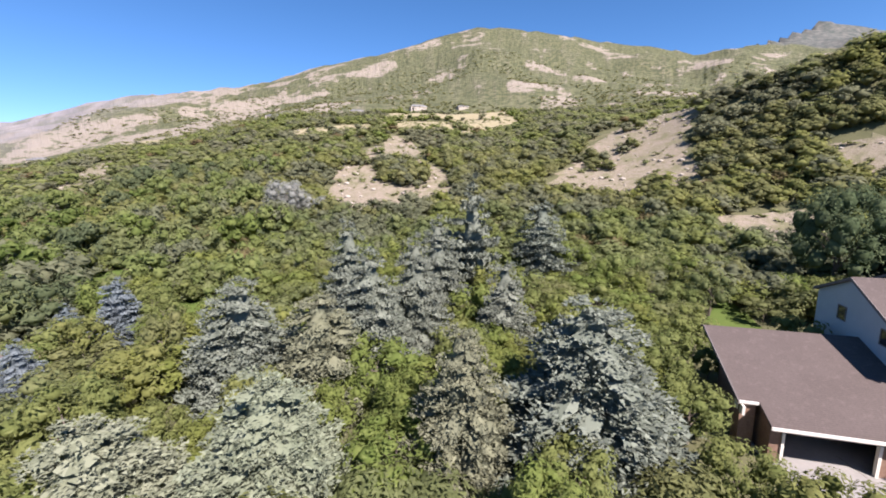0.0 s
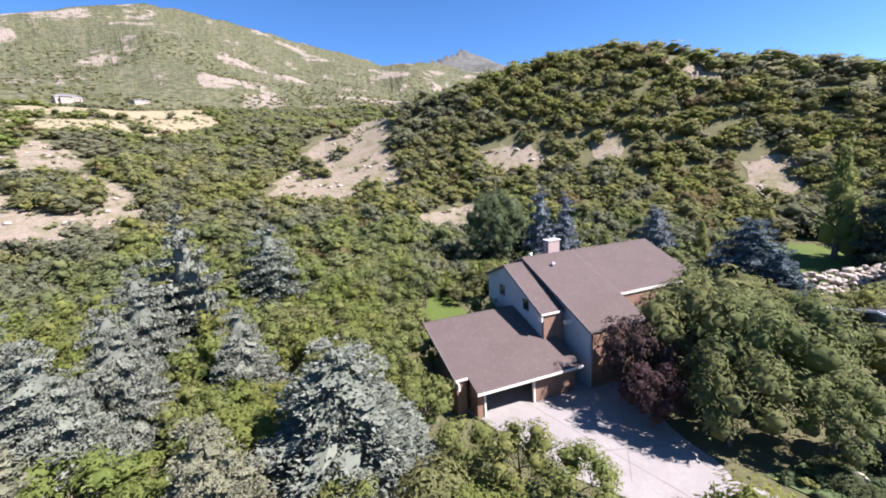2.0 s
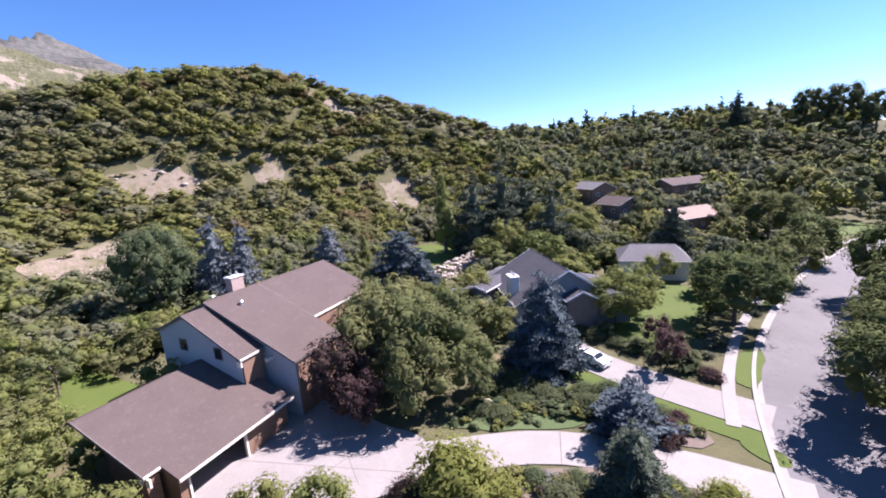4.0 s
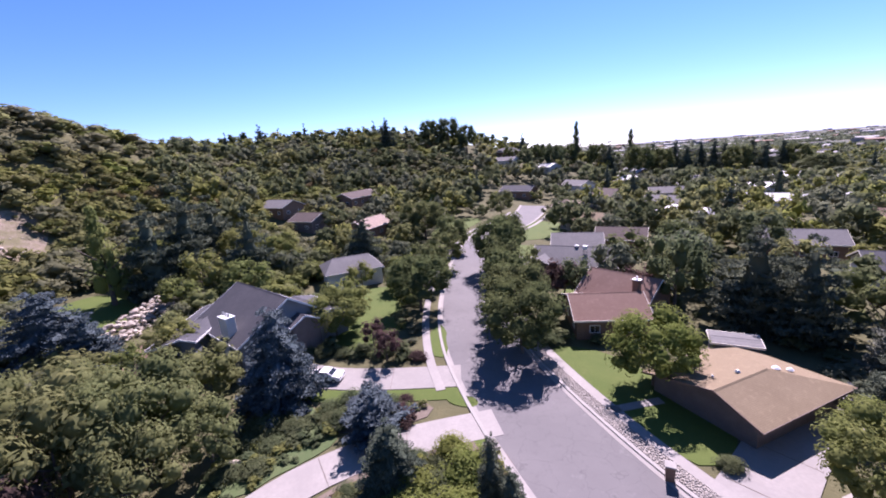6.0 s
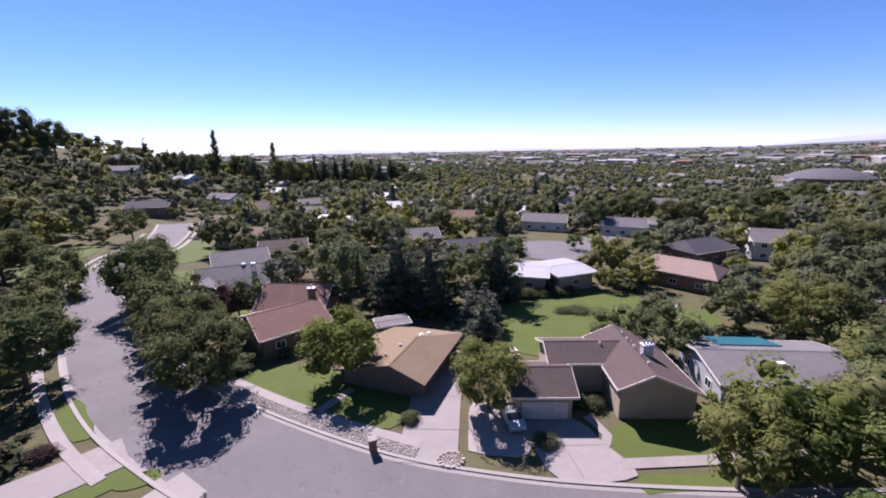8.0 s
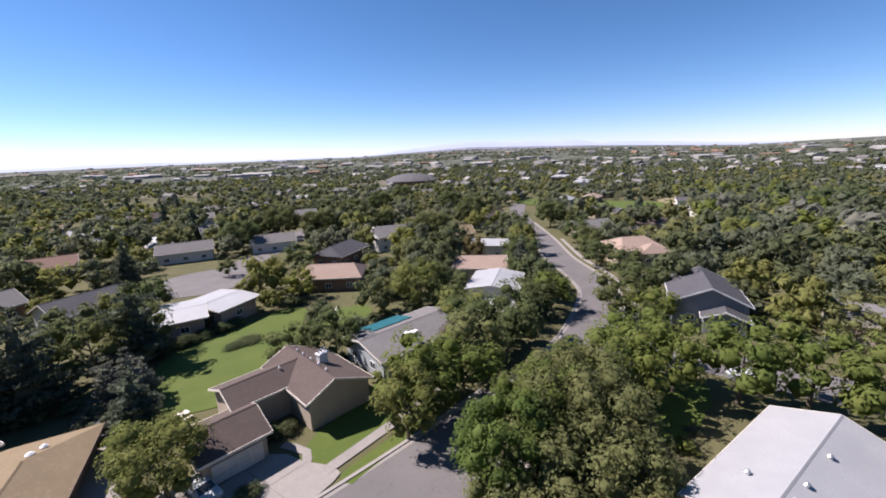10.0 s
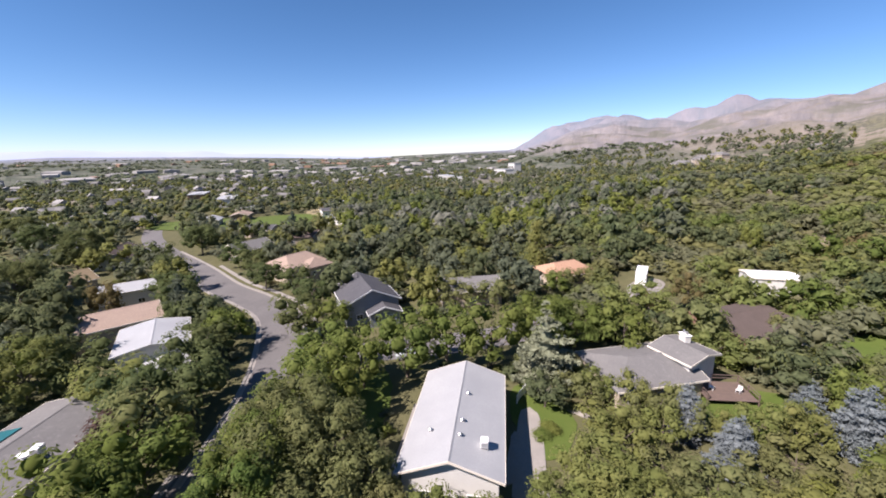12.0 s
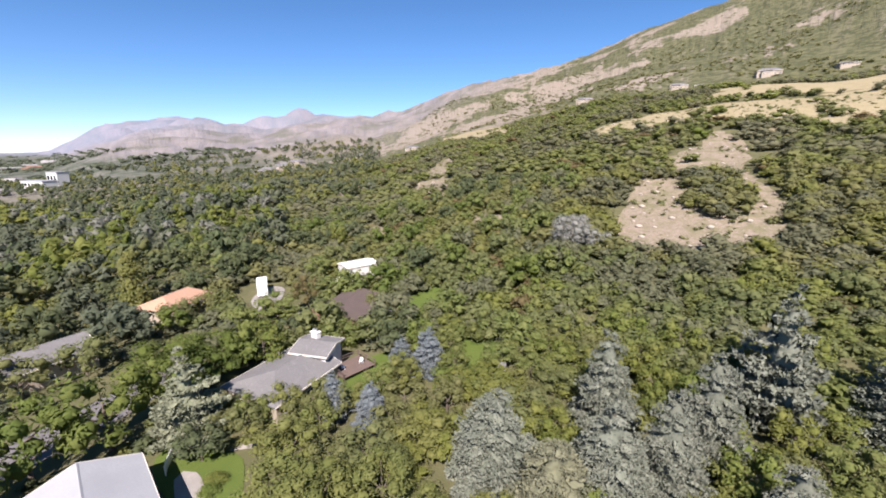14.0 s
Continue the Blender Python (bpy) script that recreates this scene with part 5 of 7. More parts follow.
plant("spruce_dkblue", [(78.6, 10.9, 12.5, 6.2), (73.5, 6.6, 9, 3.6), (45.4, -10.4, 12.8, 4.5)])
plant("round_dark", [(62, 49, 17, 6.2), (20.2, -65.3, 14, 4.2), (17, -106, 12, 5), (217, -201, 22, 8.6), (205, -207, 20, 7.6), (228, -194, 18, 7.6), (29.3, -324, 16, 11), (35.6, -62.2, 8, 3.4), (-46.4, 20.4, 5, 3), (-45, 55.8, 8, 5)])
plant("pine", [(110, -14, 22, 7), (97, -24, 17, 5.4), (10, -66, 15, 5.4), (4, -65, 14, 4.6), (-8.6, -70.5, 13, 4.6), (-4.6, -50, 8, 3), (104, -6, 20, 6), (122, -22, 18, 6.4), (68, 47, 9, 2.6)])
plant("front_oak", [(51.5, 9.8, 11, 6.2), (42.6, 3.4, 12.2, 6.2), (41.2, 9.2, 11.6, 4.4), (45.4, 9.4, 12, 5), (36.8, 4.8, 9, 3.6), (39.6, -1.2, 7, 3.2), (53, -5.2, 7, 4)])
plant("maple", [(20.9, 14.3, 6, 2.8), (22, 10.5, 5, 3), (19.5, 18.4, 5, 2.7), (57.5, -24, 8, 5.2), (60.5, -28, 8, 4.4),
                (-4.2, -35.6, 8.6, 4.4), (75, -39.6, 6, 3), (-50.1, -37.7, 8, 5), (-24.9, -24.3, 9, 3.9), (-52.8, -52, 11, 5.8), (-10, -96, 7, 3.6)])
plant("bright", [(-25.5, -11.8, 10.5, 4.6), (-30.8, -12.2, 10.5, 4.4), (-36.4, -12.4, 10.5, 4.4), (-31.1, -27.6, 10, 4.9), (-35.3, -25, 8, 4.6), (-28.5, -24.7, 8, 4), (-43.5, -11, 10, 4.4), (-46.6, -8, 10, 4.2), (-53.6, -5.1, 10, 4.2), (-56, 1.5, 11, 4.6), (-59.5, 7.8, 11, 4.8), (-58, 15, 11, 5),
                (-62, 24.4, 11, 5.5), (-70.1, -32, 8, 4.3), (-75, -15, 7, 5), (-50, -11.5, 9, 4.4), (-63, 31, 9, 5.2), (-57, -10.6, 9, 5), (-60, 38, 9, 5)])
plant("maple", [(-74.6, 50.8, 7, 5), (-30.7, 20.8, 7, 3.9), (-27.1, 22.8, 7, 3.8), (-29.5, 16.5, 4.4, 3), (-22.9, 27.4, 7, 4), (-24, 14, 6, 3.4), (-21, 19, 6.5, 3.6), (-27.4, 4.4, 5.4, 3.0), (-25.2, 9, 6, 3.4), (-36, 26, 6, 3.2), (-41, 26, 3.8, 2.8), (-44.6, 31.4, 5.4, 2.6), (-36.6, 42, 5.5, 2.8), (-34.8, 46, 5.5, 2.8), (-37.2, 48.2, 4.6, 2.4), (-36.8, 38.8, 4.4, 2), (-37.8, 31.6, 5, 2.4), (-42.2, 36.4, 4.6, 2.4), (-47.2, 27.6, 5, 2.6)])
plant("oak", [(-34.2, -6.2, 11, 4.6), (-34.5, -11.7, 11, 4.8), (-31.7, -2, 8, 3.4), (-29, -5.6, 8, 4.1), (-30.8, -11.4, 10, 3.6), (-27.4, .2, 6, 2.9), (-27.4, -9.6, 8, 4.1), (-38.6, -10.6, 11, 4.6), (-40.2, -27.6, 10, 5), (-24, -6, 6, 3.4), (-22.5, -10, 6, 3.2)])
plant("maple", [(21.8, 25.4, 5, 2.5), (22.9, 29.9, 5.4, 2.6), (24.6, 34.2, 5.2, 2.6), (28.4, 37.4, 4.6, 2.4), (32.6, 38.6, 4.6, 2.2), (34.8, 43, 4.6, 2.2), (30.2, 33.6, 4.0, 1.9), (38, 48, 4.6, 2.4), (20.6, 33.3, 5.6, 2.8), (24.4, 38.6, 5.4, 2.8), (30.5, 40.6, 4.8, 2.6)])
plant("oak", [(-46.4, 26.2, 5, 2.4), (-50, 24.8, 4.6, 2.6), (-41.5, 31.5, 5, 2.6), (-39.5, 35.5, 5.5, 2.8), (-93, 14, 7, 4), (-84, 12, 7, 4), (-84, 20, 7, 4), (-92, 38, 6, 3.6), (-93, 45, 6, 3.6), (-58, 52, 6, 3), (-57, 64, 6, 3)])
plant("red", [(37.6, 13.0, 9, 3.1), (35, 10.2, 6.4, 2.4), (44, -24.8, 5, 2.2), (50, -26.4, 4, 2)])
plant("rust", [(-76, 60, 8, 3.6), (-88, -66, 9, 3.5)])
plant("willow", [(-41.8, 19.6, 1.1, 1.2), (-40.6, 18.4, 1.0, 1.2), (25.0, 1.0, 6, 3.2), (20, -17.6, 3.2, 2.4), (22.5, -13, 2.5, 2)])
plant("juniper", [(31.6, -14.6, 5.2, 3.0), (34.4, -16.2, 4.6, 2.6)])
plant("bush", [(1.6, 18.5, 4.2, 3.6), (-1.8, 21, 4, 3), (16, 17.5, 4.5, 3), (12.2, 15.2, 4, 3)])
plant("green_bush", [(46, -26.4, 1.6, 1.5), (48.4, -28, 1.8, 1.6), (43, -27.4, 1.2, 1.2), (38.4, -15.5, 2, 1.6), (36, -13.4, 1.8, 1.5), (41.5, -6.5, 2.2, 2), (38.8, -9, 1.6, 1.6), (-16.4, -36, 1.6, 1.2), (-14.8, -36.6, 1.8, 1.4), (4.8, -33.6, 1.2, 1.1),
                      (24.6, -7, 1.8, 1.6), (-52, 26.5, 2, 1.6), (-46, 23.7, 1.0, 1.2), (-9.4, -30, 1.2, 1.3), (-12, -71.4, 2, 1.8), (-15.2, -72.4, 2.2, 2), (-18.4, -73, 1.8, 1.8), (-21.6, -73.6, 2, 1.9), (-24.4, -74.4, 1.8, 1.7), (-23.2, -65, 1, 2.2), (-20.8, -64.6, .9, 1.7), (30, -43.8, 2, 2.2), (33, -45.5, 2.2, 2.4)])
plant("purple_bush", [(32.4, -19, 1.2, 1.2), (34, -20.6, 1, 1), (30.6, -17.8, 1.1, 1.1), (24.4, -10.4, 1.2, 1.3), (20.8, -20, 1, 1.1), (26.2, 4.8, 1.6, 1.4), (41, -28, 1.4, 1.3)])
plant("spruce_dark", [(24.2, -11.9, 7, 2.6), (16, -15.6, 8, 1.3), (14.2, -15.8, 6, 1.5), (-79.6, -45.2, 12, 3.4), (-15, -118, 14, 3.4), (87, -48, 14, 5), (228, -156, 20, 5)])
plant("street", [(54.6, -39.8, 11, 6), (30.8, -38.8, 11, 6.2), (59.8, -67.8, 13, 6), (99, -78, 13, 8), (41, -49.4, 9.5, 4.8), (48, -62, 9, 4)])
plant("yellow", [(14.4, -42.2, 9.6, 5.3), (-40.2, -78.6, 7, 4.4), (-108, 100, 9, 3.3), (-57, -60, 7, 4), (-3, -45, 4, 2.2)])
plant("street", [(36.6, -45, 11, 5.6), (46.4, -54.4, 10, 4.8), (52.0, -60.6, 10, 4.6), (64, -49.6, 10, 4.6), (64.6, -77, 12.5, 5.6), (71.5, -61.8, 10, 5), (80.5, -72.5, 10, 4.6), (84, -76, 10, 5), (104, -122, 11, 5)])
plant("maple", [(53.6, -3.6, 5.6, 3.2), (47.4, 4, 8, 4.4)])
plant("green_bush", [(36, -4, 1.2, 1.6), (38, -6.4, 1.1, 1.5), (40.4, -4.6, 1.4, 1.8), (37.4, -1.6, 1.3, 1.6), (42.6, -9.6, 1.5, 1.6), (35, -18.8, 1.2, 1.4), (33.2, -17.4, 1.3, 1.5), (37.2, -12.6, 1.2, 1.5), (39.4, -13.4, 1.3, 1.4), (52.6, -19.4, 1.6, 1.5), (50.4, -21.4, 1.3, 1.4), (48.2, -23, 1.2, 1.3), (45.8, -24.2, 1.2, 1.2), (54.6, -17.6, 1.5, 1.6),
                     (27, -13.6, 1.1, 1.2), (25.6, -15.6, 1, 1.2), (23.4, -16.6, 1.1, 1.3), (21.6, -14.8, 1.3, 1.5), (26.6, -8.6, 1.2, 1.2), (27, -5.4, 1.1, 1.2)])
plant("willow", [(23.6, -18.2, 2.2, 1.7), (18.4, -14, 2.4, 2), (21, -10.4, 2.6, 2.2), (25.4, -2.4, 2.4, 1.8)])
plant("street", [(-48, -27, 9, 4.8), (-55, -30, 9, 5), (-47, -34, 9, 5), (-56, -47, 9, 5), (-64, -33, 8, 4.4), (-73, -20, 9, 5), (-88, -21, 8, 4.4), (-99, -28, 8, 4.6), (-76, -44, 8, 4.4), (-88, -50, 9, 4.6), (-106, -38, 8, 4.4), (-96, -56, 9, 5), (-120, -46, 9, 5), (-118, -70, 9, 5), (-132, -56, 9, 5), (-134, -82, 9, 5),
                (-24, -50, 7, 4), (-30, -47, 8, 4.6), (-3, -70, 10, 5), (-10, -74, 9, 4.6), (22, -72, 9, 5), (36, -84, 9, 5), (30, -96, 10, 5), (-14, -92, 9, 5), (-37, -114, 5, 2.6), (-54, -104, 8, 4.4)])
plant("red", [(-43, -31.6, 7, 4), (26, -67, 7, 3.4), (38.6, -62.4, 7, 3.6)])
plant("street", [(-97.8, -94.2, 13, 7.5), (-104, -99, 12, 6.5), (-146, -115, 14, 7), (-138, -112, 12, 6.5), (-75, -160, 14, 8), (-82, -142, 13, 7.5), (-86, -149, 12, 7), (-53, -146, 12, 6.5), (-109, -135, 11, 6), (-158, -81, 12, 6.5), (-170, -150, 14, 8), (-120, -175, 13, 8), (-150, -190, 14, 8), (-190, -215, 15, 9), (-205, -190, 14, 9)])
plant("street", [(183, -225, 10, 4.2), (172, -246, 15, 6.3), (162, -265, 17, 7.1), (146, -279, 20, 8.4), (115, -277, 22, 9.2), (106, -291, 21, 8.8), (71, -322, 22, 9.2), (46, -352, 22, 9.2)])
plant("spruce_dark", [(119, -308, 23, 4.6), (106, -313, 24, 4.8), (94, -327, 24, 4.8), (84, -319, 25, 5.0), (82, -335, 23, 4.6), (68, -343, 25, 5.0), (52, -346, 24, 4.8)])
plant("round_dark", [(168, -224, 13, 5.5), (158, -243, 18, 7.6)])
plant("pine", [(132, -269, 21, 6.7), (96, -305, 22, 7.0), (59, -335, 22, 7.0)])
plant("poplar", [(163.8, -281.5, 32, 7), (130.7, -298, 31, 7)])
plant("maple", [(88, -20, 9, 5), (98, -14, 10, 5), (92, -8, 7, 4), (112, -26, 12, 6), (103, -32, 11, 6), (118, -8, 12, 6)])
plant("aspen", [(104, 2, 21, 5), (-108, 36.6, 16, 7), (76, 33, 8, 3), (72, 44, 9, 3), (88, 20, 9, 3), (90, 12, 10, 3)])
plant("grey", [(-29, 112, 11, 5.6), (-22, 114, 6, 3.4)])

# ---------------------------------------------------------------- woods
HOUSES = [(o.location.x, o.location.y) for o in list(scene.objects) if o.name.split(".")[0] == "house"] + [(-80.6, 82), (-77, 78.4), (-94.5, 60.2), (-88, 56.4), (-70.4, 55), (-57, 62), (-56, 33)]
ROAD_PTS = np.concatenate([spline(MAIN_ROAD, 3), spline(WEST_ROAD, 3), spline(SIDE_ROAD, 3), spline(CULDESAC, 3)])
DRIVE_PTS = np.concatenate([spline(DRIVE_A, 2), spline(DRIVE_B, 2), spline([(1.5, -47), (2, -27)], 2), spline([(-12, -33), (-13, -24)], 2), spline([(27, 22), (38, 16), (30, 6)], 2), spline([(31, 36), (40, 42), (48, 36), (58, 33), (68, 29)], 2), spline([(60, -12), (76, -8)], 2), spline([(-30, 5), (-48, 10)], 2), spline([(-48, 30), (-48.5, 48)], 2)])


# gaps kept free of trees so farther houses and street show from the camera
SIGHT_GAPS = np.array([(x * (1 - k / math.hypot(x, y)), y * (1 - k / math.hypot(x, y))) for x, y in HOUSES for k in (9, 15) if 68 < math.hypot(x, y) < 270 and 100 < math.degrees(math.atan2(x, y)) % 360 < 255])
SIGHT_LANES = [[(66, -60), (84, -80), (82, -92), (62, -78), (56, -88), (78, -122), (104, -126), (106, -92), (90, -72), (78, -58)], [(66, -28), (82, -26), (92, -40), (86, -54), (72, -48), (66, -40)]]


def clear_of(x, y, road=7.5, drive=5, home=10):
    ok = np.ones(len(x), bool)
    for o in SIGHT_LANES:
        ok &= ~inside(x, y, o)
    for a in range(0, len(SIGHT_GAPS), 60):
        q = SIGHT_GAPS[a:a + 60]
        ok &= (np.hypot(x[:, None] - q[:, 0], y[:, None] - q[:, 1]) > 7.5).all(1)
    for pts, d in ((ROAD_PTS, road), (DRIVE_PTS, drive), (np.array(HOUSES), home)):
        for a in range(0, len(pts), 60):
            q = pts[a:a + 60]
            ok &= (np.hypot(x[:, None] - q[:, 0], y[:, None] - q[:, 1]) > d).all(1)
    for o in LAWNS + [[(62, 4), (70, 9), (84, 13), (112, 16), (116, 0), (101, -13), (80, -4), (70, -2)], [(-52, -98), (-12, -90), (-8, -128), (-34, -140), (-50, -136)]]:
        ok &= ~inside(x, y, o)
    return ok


def jitter_grid(r0, r1, spacing, grow=0.0):
    """Loose points between two radii, spacing growing outward."""
    out, r = [], r0
    while r < r1:
        s = spacing + grow * (r - r0)
        n = max(6, int(2 * math.pi * r / s))
        a = (np.arange(n) + rng.random(n) * .9) * 2 * math.pi / n
        rr = r + (rng.random(n) - .5) * s * .9
        a = a + rng.random() * 6.28
        out.append(np.stack([rr * np.sin(a), rr * np.cos(a)], 1))
        r += s * .87
    p = np.concatenate(out)
    return p[:, 0], p[:, 1]


def bearing(x, y):
    return np.degrees(np.arctan2(x, y)) % 360


def stuff(name, label, category, mat, shapes, x, y, h, w, sink=.1):
    """Many plants joined into one mesh."""
    vs, fs, base = [], [], 0
    z = height(x, y)
    pick = rng.integers(len(shapes), size=len(x))
    for k, (v, f) in enumerate(shapes):
        i = np.where(pick == k)[0]
        if not len(i):
            continue
        a = rng.random(len(i)) * 6.283
        c, s = np.cos(a)[:, None], np.sin(a)[:, None]
        X = (v[None, :, 0] * c - v[None, :, 1] * s) * w[i][:, None] + x[i][:, None]
        Y = (v[None, :, 0] * s + v[None, :, 1] * c) * w[i][:, None] + y[i][:, None]
        Z = v[None, :, 2] * h[i][:, None] + (z[i] - sink)[:, None]
        vs.append(np.stack([X, Y, Z], -1).reshape(-1, 3))
        fs.append((f[None] + (np.arange(len(i)) * len(v))[:, None, None]).reshape(-1, f.shape[1]) + base)
        base += len(i) * len(v)
    ob = new(name, array_mesh(name, np.concatenate(vs), np.concatenate(fs), mat, True))
    return tagged(ob, label, category, kind="stuff")


SCRUB_CLOSE = [clump_arrays(s, 200, 8, .125, "bush") for s in (57, 58, 59)]
SCRUB_NEAR = [clump_arrays(s, 96, 5, .185, "bush") for s in (61, 62, 63, 64)]
SCRUB_MID = [clump_arrays(s, 25, 3, .32, "bush") for s in (65, 66, 67)]
SCRUB_FAR = [clump_arrays(s, 8, 2, .6, "scrub") for s in (68, 69)]
TREE_MID = [clump_arrays(s, 92, 6, .205) for s in (71, 72, 73)]
TREE_FAR = [clump_arrays(s, 20, 4, .38) for s in (74, 75)]
SPRUCE_FAR = [conifer_arrays(s, 7, 7, 10, .5, .7, .2, .17) for s in (76, 77)]

FIELD = [(-268, -160), (-234, -147), (-225, -72), (-262, -52), (-285, -74), (-275, -110)]
OPEN = [(-268, -165), (-212, -142), (-200, -66), (-262, -42), (-292, -74), (-280, -115)]
in_bare = lambda x, y, m=0.0: np.any([inside(x + dx, y + dy, o) for o in BARE + MEADOWS for dx, dy in ((0, 0), (m, m), (-m, m), (m, -m), (-m, -m))[:5 if m else 1]], axis=0)
wild = lambda x, y: ((bearing(x, y) > 292) | (bearing(x, y) < 98))

# near wooded garden slopes
x, y = jitter_grid(15, 75, 4.5)
ok = wild(x, y) & clear_of(x, y, 8, 4.5, 11) & ~in_bare(x, y)
taken = np.array(PLANTED)
ok &= (np.hypot(x[:, None] - taken[:, 0], y[:, None] - taken[:, 1]) > taken[:, 2] * .78 + .9).all(1)
ok &= ~inside(x, y, [(-47, 36), (-35, 37), (-33, 50), (-44, 58), (-48, 50)]) & ~((np.hypot(x - 35, y - 5) < 14)) & ~inside(x, y, [(-32, 11), (-53, 15), (-54, 25), (-46, 26.5), (-37, 22), (-30, 17)]) & ~inside(x, y, [bp(11, 27), bp(30, 27), bp(30, 44), bp(11.5, 44)]) & ~((bearing(x, y) > 60) & (bearing(x, y) < 100) & (np.hypot(x, y) < 60))
for px, py in zip(x[ok], y[ok]):
    tree("tree", "leafy green scrub oak in the thicket", "broad", ("leaf_maple", "leaf_yellow", "leaf_oak", "leaf_maple", "leaf_yellow")[int(rng.integers(5))], px, py, 3.3 + 3.6 * rng.random() ** 1.3, 2.4 + 1.7 * rng.random() ** 1.3, "thicket trees")

def mixed_scrub(shapes, x, y, h, w, shares):
    """Scrub split between several leaf colours, in drifts."""
    drift = .6 * lattice(x, y, 26, 31) + .5 * rng.normal(size=len(x)) * .6
    cuts = np.quantile(drift, np.cumsum([0] + [k for _, _, k in shares]))
    for (mat, label, _), lo, hi in zip(shares, cuts[:-1], cuts[1:]):
        i = (drift >= lo) & (drift <= hi)
        stuff("oak_scrub", label, "shrubs", mat, shapes, x[i], y[i], h[i], w[i], .3)


SHARES = [("leaf_dusty", "dusty green scrub on the slope", .28), ("leaf_oak", "olive green scrub oak covering the slope", .42), ("leaf_maple", "fresh green scrub maple on the slope", .25),
          ("leaf_yellow", "yellowing scrub oak on the slope", .03), ("leaf_rust", "rusty autumn scrub on the slope", .02)]
island = lambda x, y: np.any([inside(x, y, o) for o in ISLANDS], axis=0) | (in_bare(x, y) & (lattice(x, y, 15, 33) + .4 * lattice(x, y, 6, 34) > .72))
x, y = jitter_grid(70, 190, 3.7, .008)
ok = (wild(x, y) | (bearing(x, y) < 125)) & clear_of(x, y, 8, 5, 9) & (~in_bare(x, y, 1.6) | island(x, y)) & (rng.random(len(x)) < .97)
x, y = x[ok], y[ok]
k = rng.random(len(x)) ** 1.5
b = bearing(x, y)
tall = (b > 284) & (b < 345) & (rng.random(len(x)) < .24)
TALL = x[tall], y[tall]
close = np.hypot(x, y) < 112
for part_of, shapes in ((close, SCRUB_CLOSE), (~close, SCRUB_NEAR)):
    q, wide = k[part_of], 5.6 if shapes is SCRUB_CLOSE else 6.4
    mixed_scrub(shapes, x[part_of], y[part_of], 3.3 + 3.2 * q, wide + 3.4 * q, SHARES)
x, y = jitter_grid(188, 540, 5.4, .014)
ok = (wild(x, y) | (bearing(x, y) < 135)) & (~in_bare(x, y, 2) | island(x, y)) & ((lattice(x, y, 38, 9) > -.62) | (rng.random(len(x)) < .6))
x, y = x[ok], y[ok]
k = rng.random(len(x)) ** 1.5
mixed_scrub(SCRUB_MID, x, y, 3.2 + 3.4 * k, 7.4 + 4.6 * k, SHARES)
x, y = jitter_grid(540, 1100, 12, .012)
ok = ((bearing(x, y) > 322) | (bearing(x, y) < 60)) & (lattice(x, y, 90, 11) + .5 * lattice(x, y, 30, 12) > .0)
x, y = x[ok], y[ok]
stuff("oak_scrub", "sparse dark scrub on the mountain side", "shrubs", "leaf_oak", SCRUB_FAR, x, y, 2 + 2 * rng.random(len(x)), 5.5 + 5 * rng.random(len(x)), .5)
# low bushes and dry tufts on the bare slopes
x, y = jitter_grid(66, 370, 3.6)
ok = in_bare(x, y) & (rng.random(len(x)) < .3 + .5 * (lattice(x, y, 11, 35) > .1))
x, y = x[ok], y[ok]
k = rng.random(len(x)) ** 3
stuff("bush", "small dry bushes and tufts on bare earth", "shrubs", "leaf_oak", SCRUB_FAR, x, y, .35 + 1.6 * k, .8 + 3.2 * k, .05)
# low plants of the beds and banks beside the drives
TUFT = [clump_arrays(s, 40, 3, .42, "scrub") for s in (91, 92)]
x, y = np.meshgrid(np.arange(12, 48, .8), np.arange(-26, 14, .8))
x, y = (x + rng.normal(size=x.shape) * .3).ravel(), (y + rng.normal(size=y.shape) * .3).ravel()
edge = np.concatenate([spline(DRIVE_A, 1), spline(DRIVE_B, 1)])
free = (np.hypot(x[:, None] - edge[:, 0], y[:, None] - edge[:, 1]) > 3.1).all(1)
for o in LAWNS:
    free &= ~inside(x, y, o)
for outline, mats, share in (([(34.5, 2), (41, -2), (44, -10.5), (40, -12.5), (34.2, -11.5), (33.8, -5)], ("leaf_maple", "leaf_dark"), .5),
                             ([(40.6, -13), (36, -17.6), (32, -22), (30.5, -20.4), (33, -14), (36.5, -11.6)], ("leaf_dark", "leaf_oak", "leaf_red"), .62),
                             ([(27, -1), (28, -3), (27.6, -10), (25, -18), (21, -22), (14, -17.5), (17, -8)], ("leaf_oak", "leaf_yellow", "leaf_red", "leaf_grey"), .5)):
    ok = inside(x, y, outline) & free & (rng.random(len(x)) < share)
    px, py, pick = x[ok], y[ok], rng.integers(len(mats), size=ok.sum())
    for i, mat in enumerate(mats):
        k = rng.random((pick == i).sum())
        stuff("bedding_plants", "low leafy plants filling a garden bed", "plants", mat, TUFT, px[pick == i], py[pick == i], .35 + .8 * k, .7 + 1.0 * k, .02)
# neighbourhood trees
def mixed_trees(label, shapes, x, y, h, w, shares):
    pick = rng.random(len(x)) + .35 * lattice(x, y, 22, 41)
    cuts = np.quantile(pick, np.cumsum([0] + [k for _, k in shares]))
    for (mat, _), lo, hi in zip(shares, cuts[:-1], cuts[1:]):
        i = (pick >= lo) & (pick <= hi)
        stuff("town_trees", label, "trees", mat, shapes, x[i], y[i], h[i], w[i])


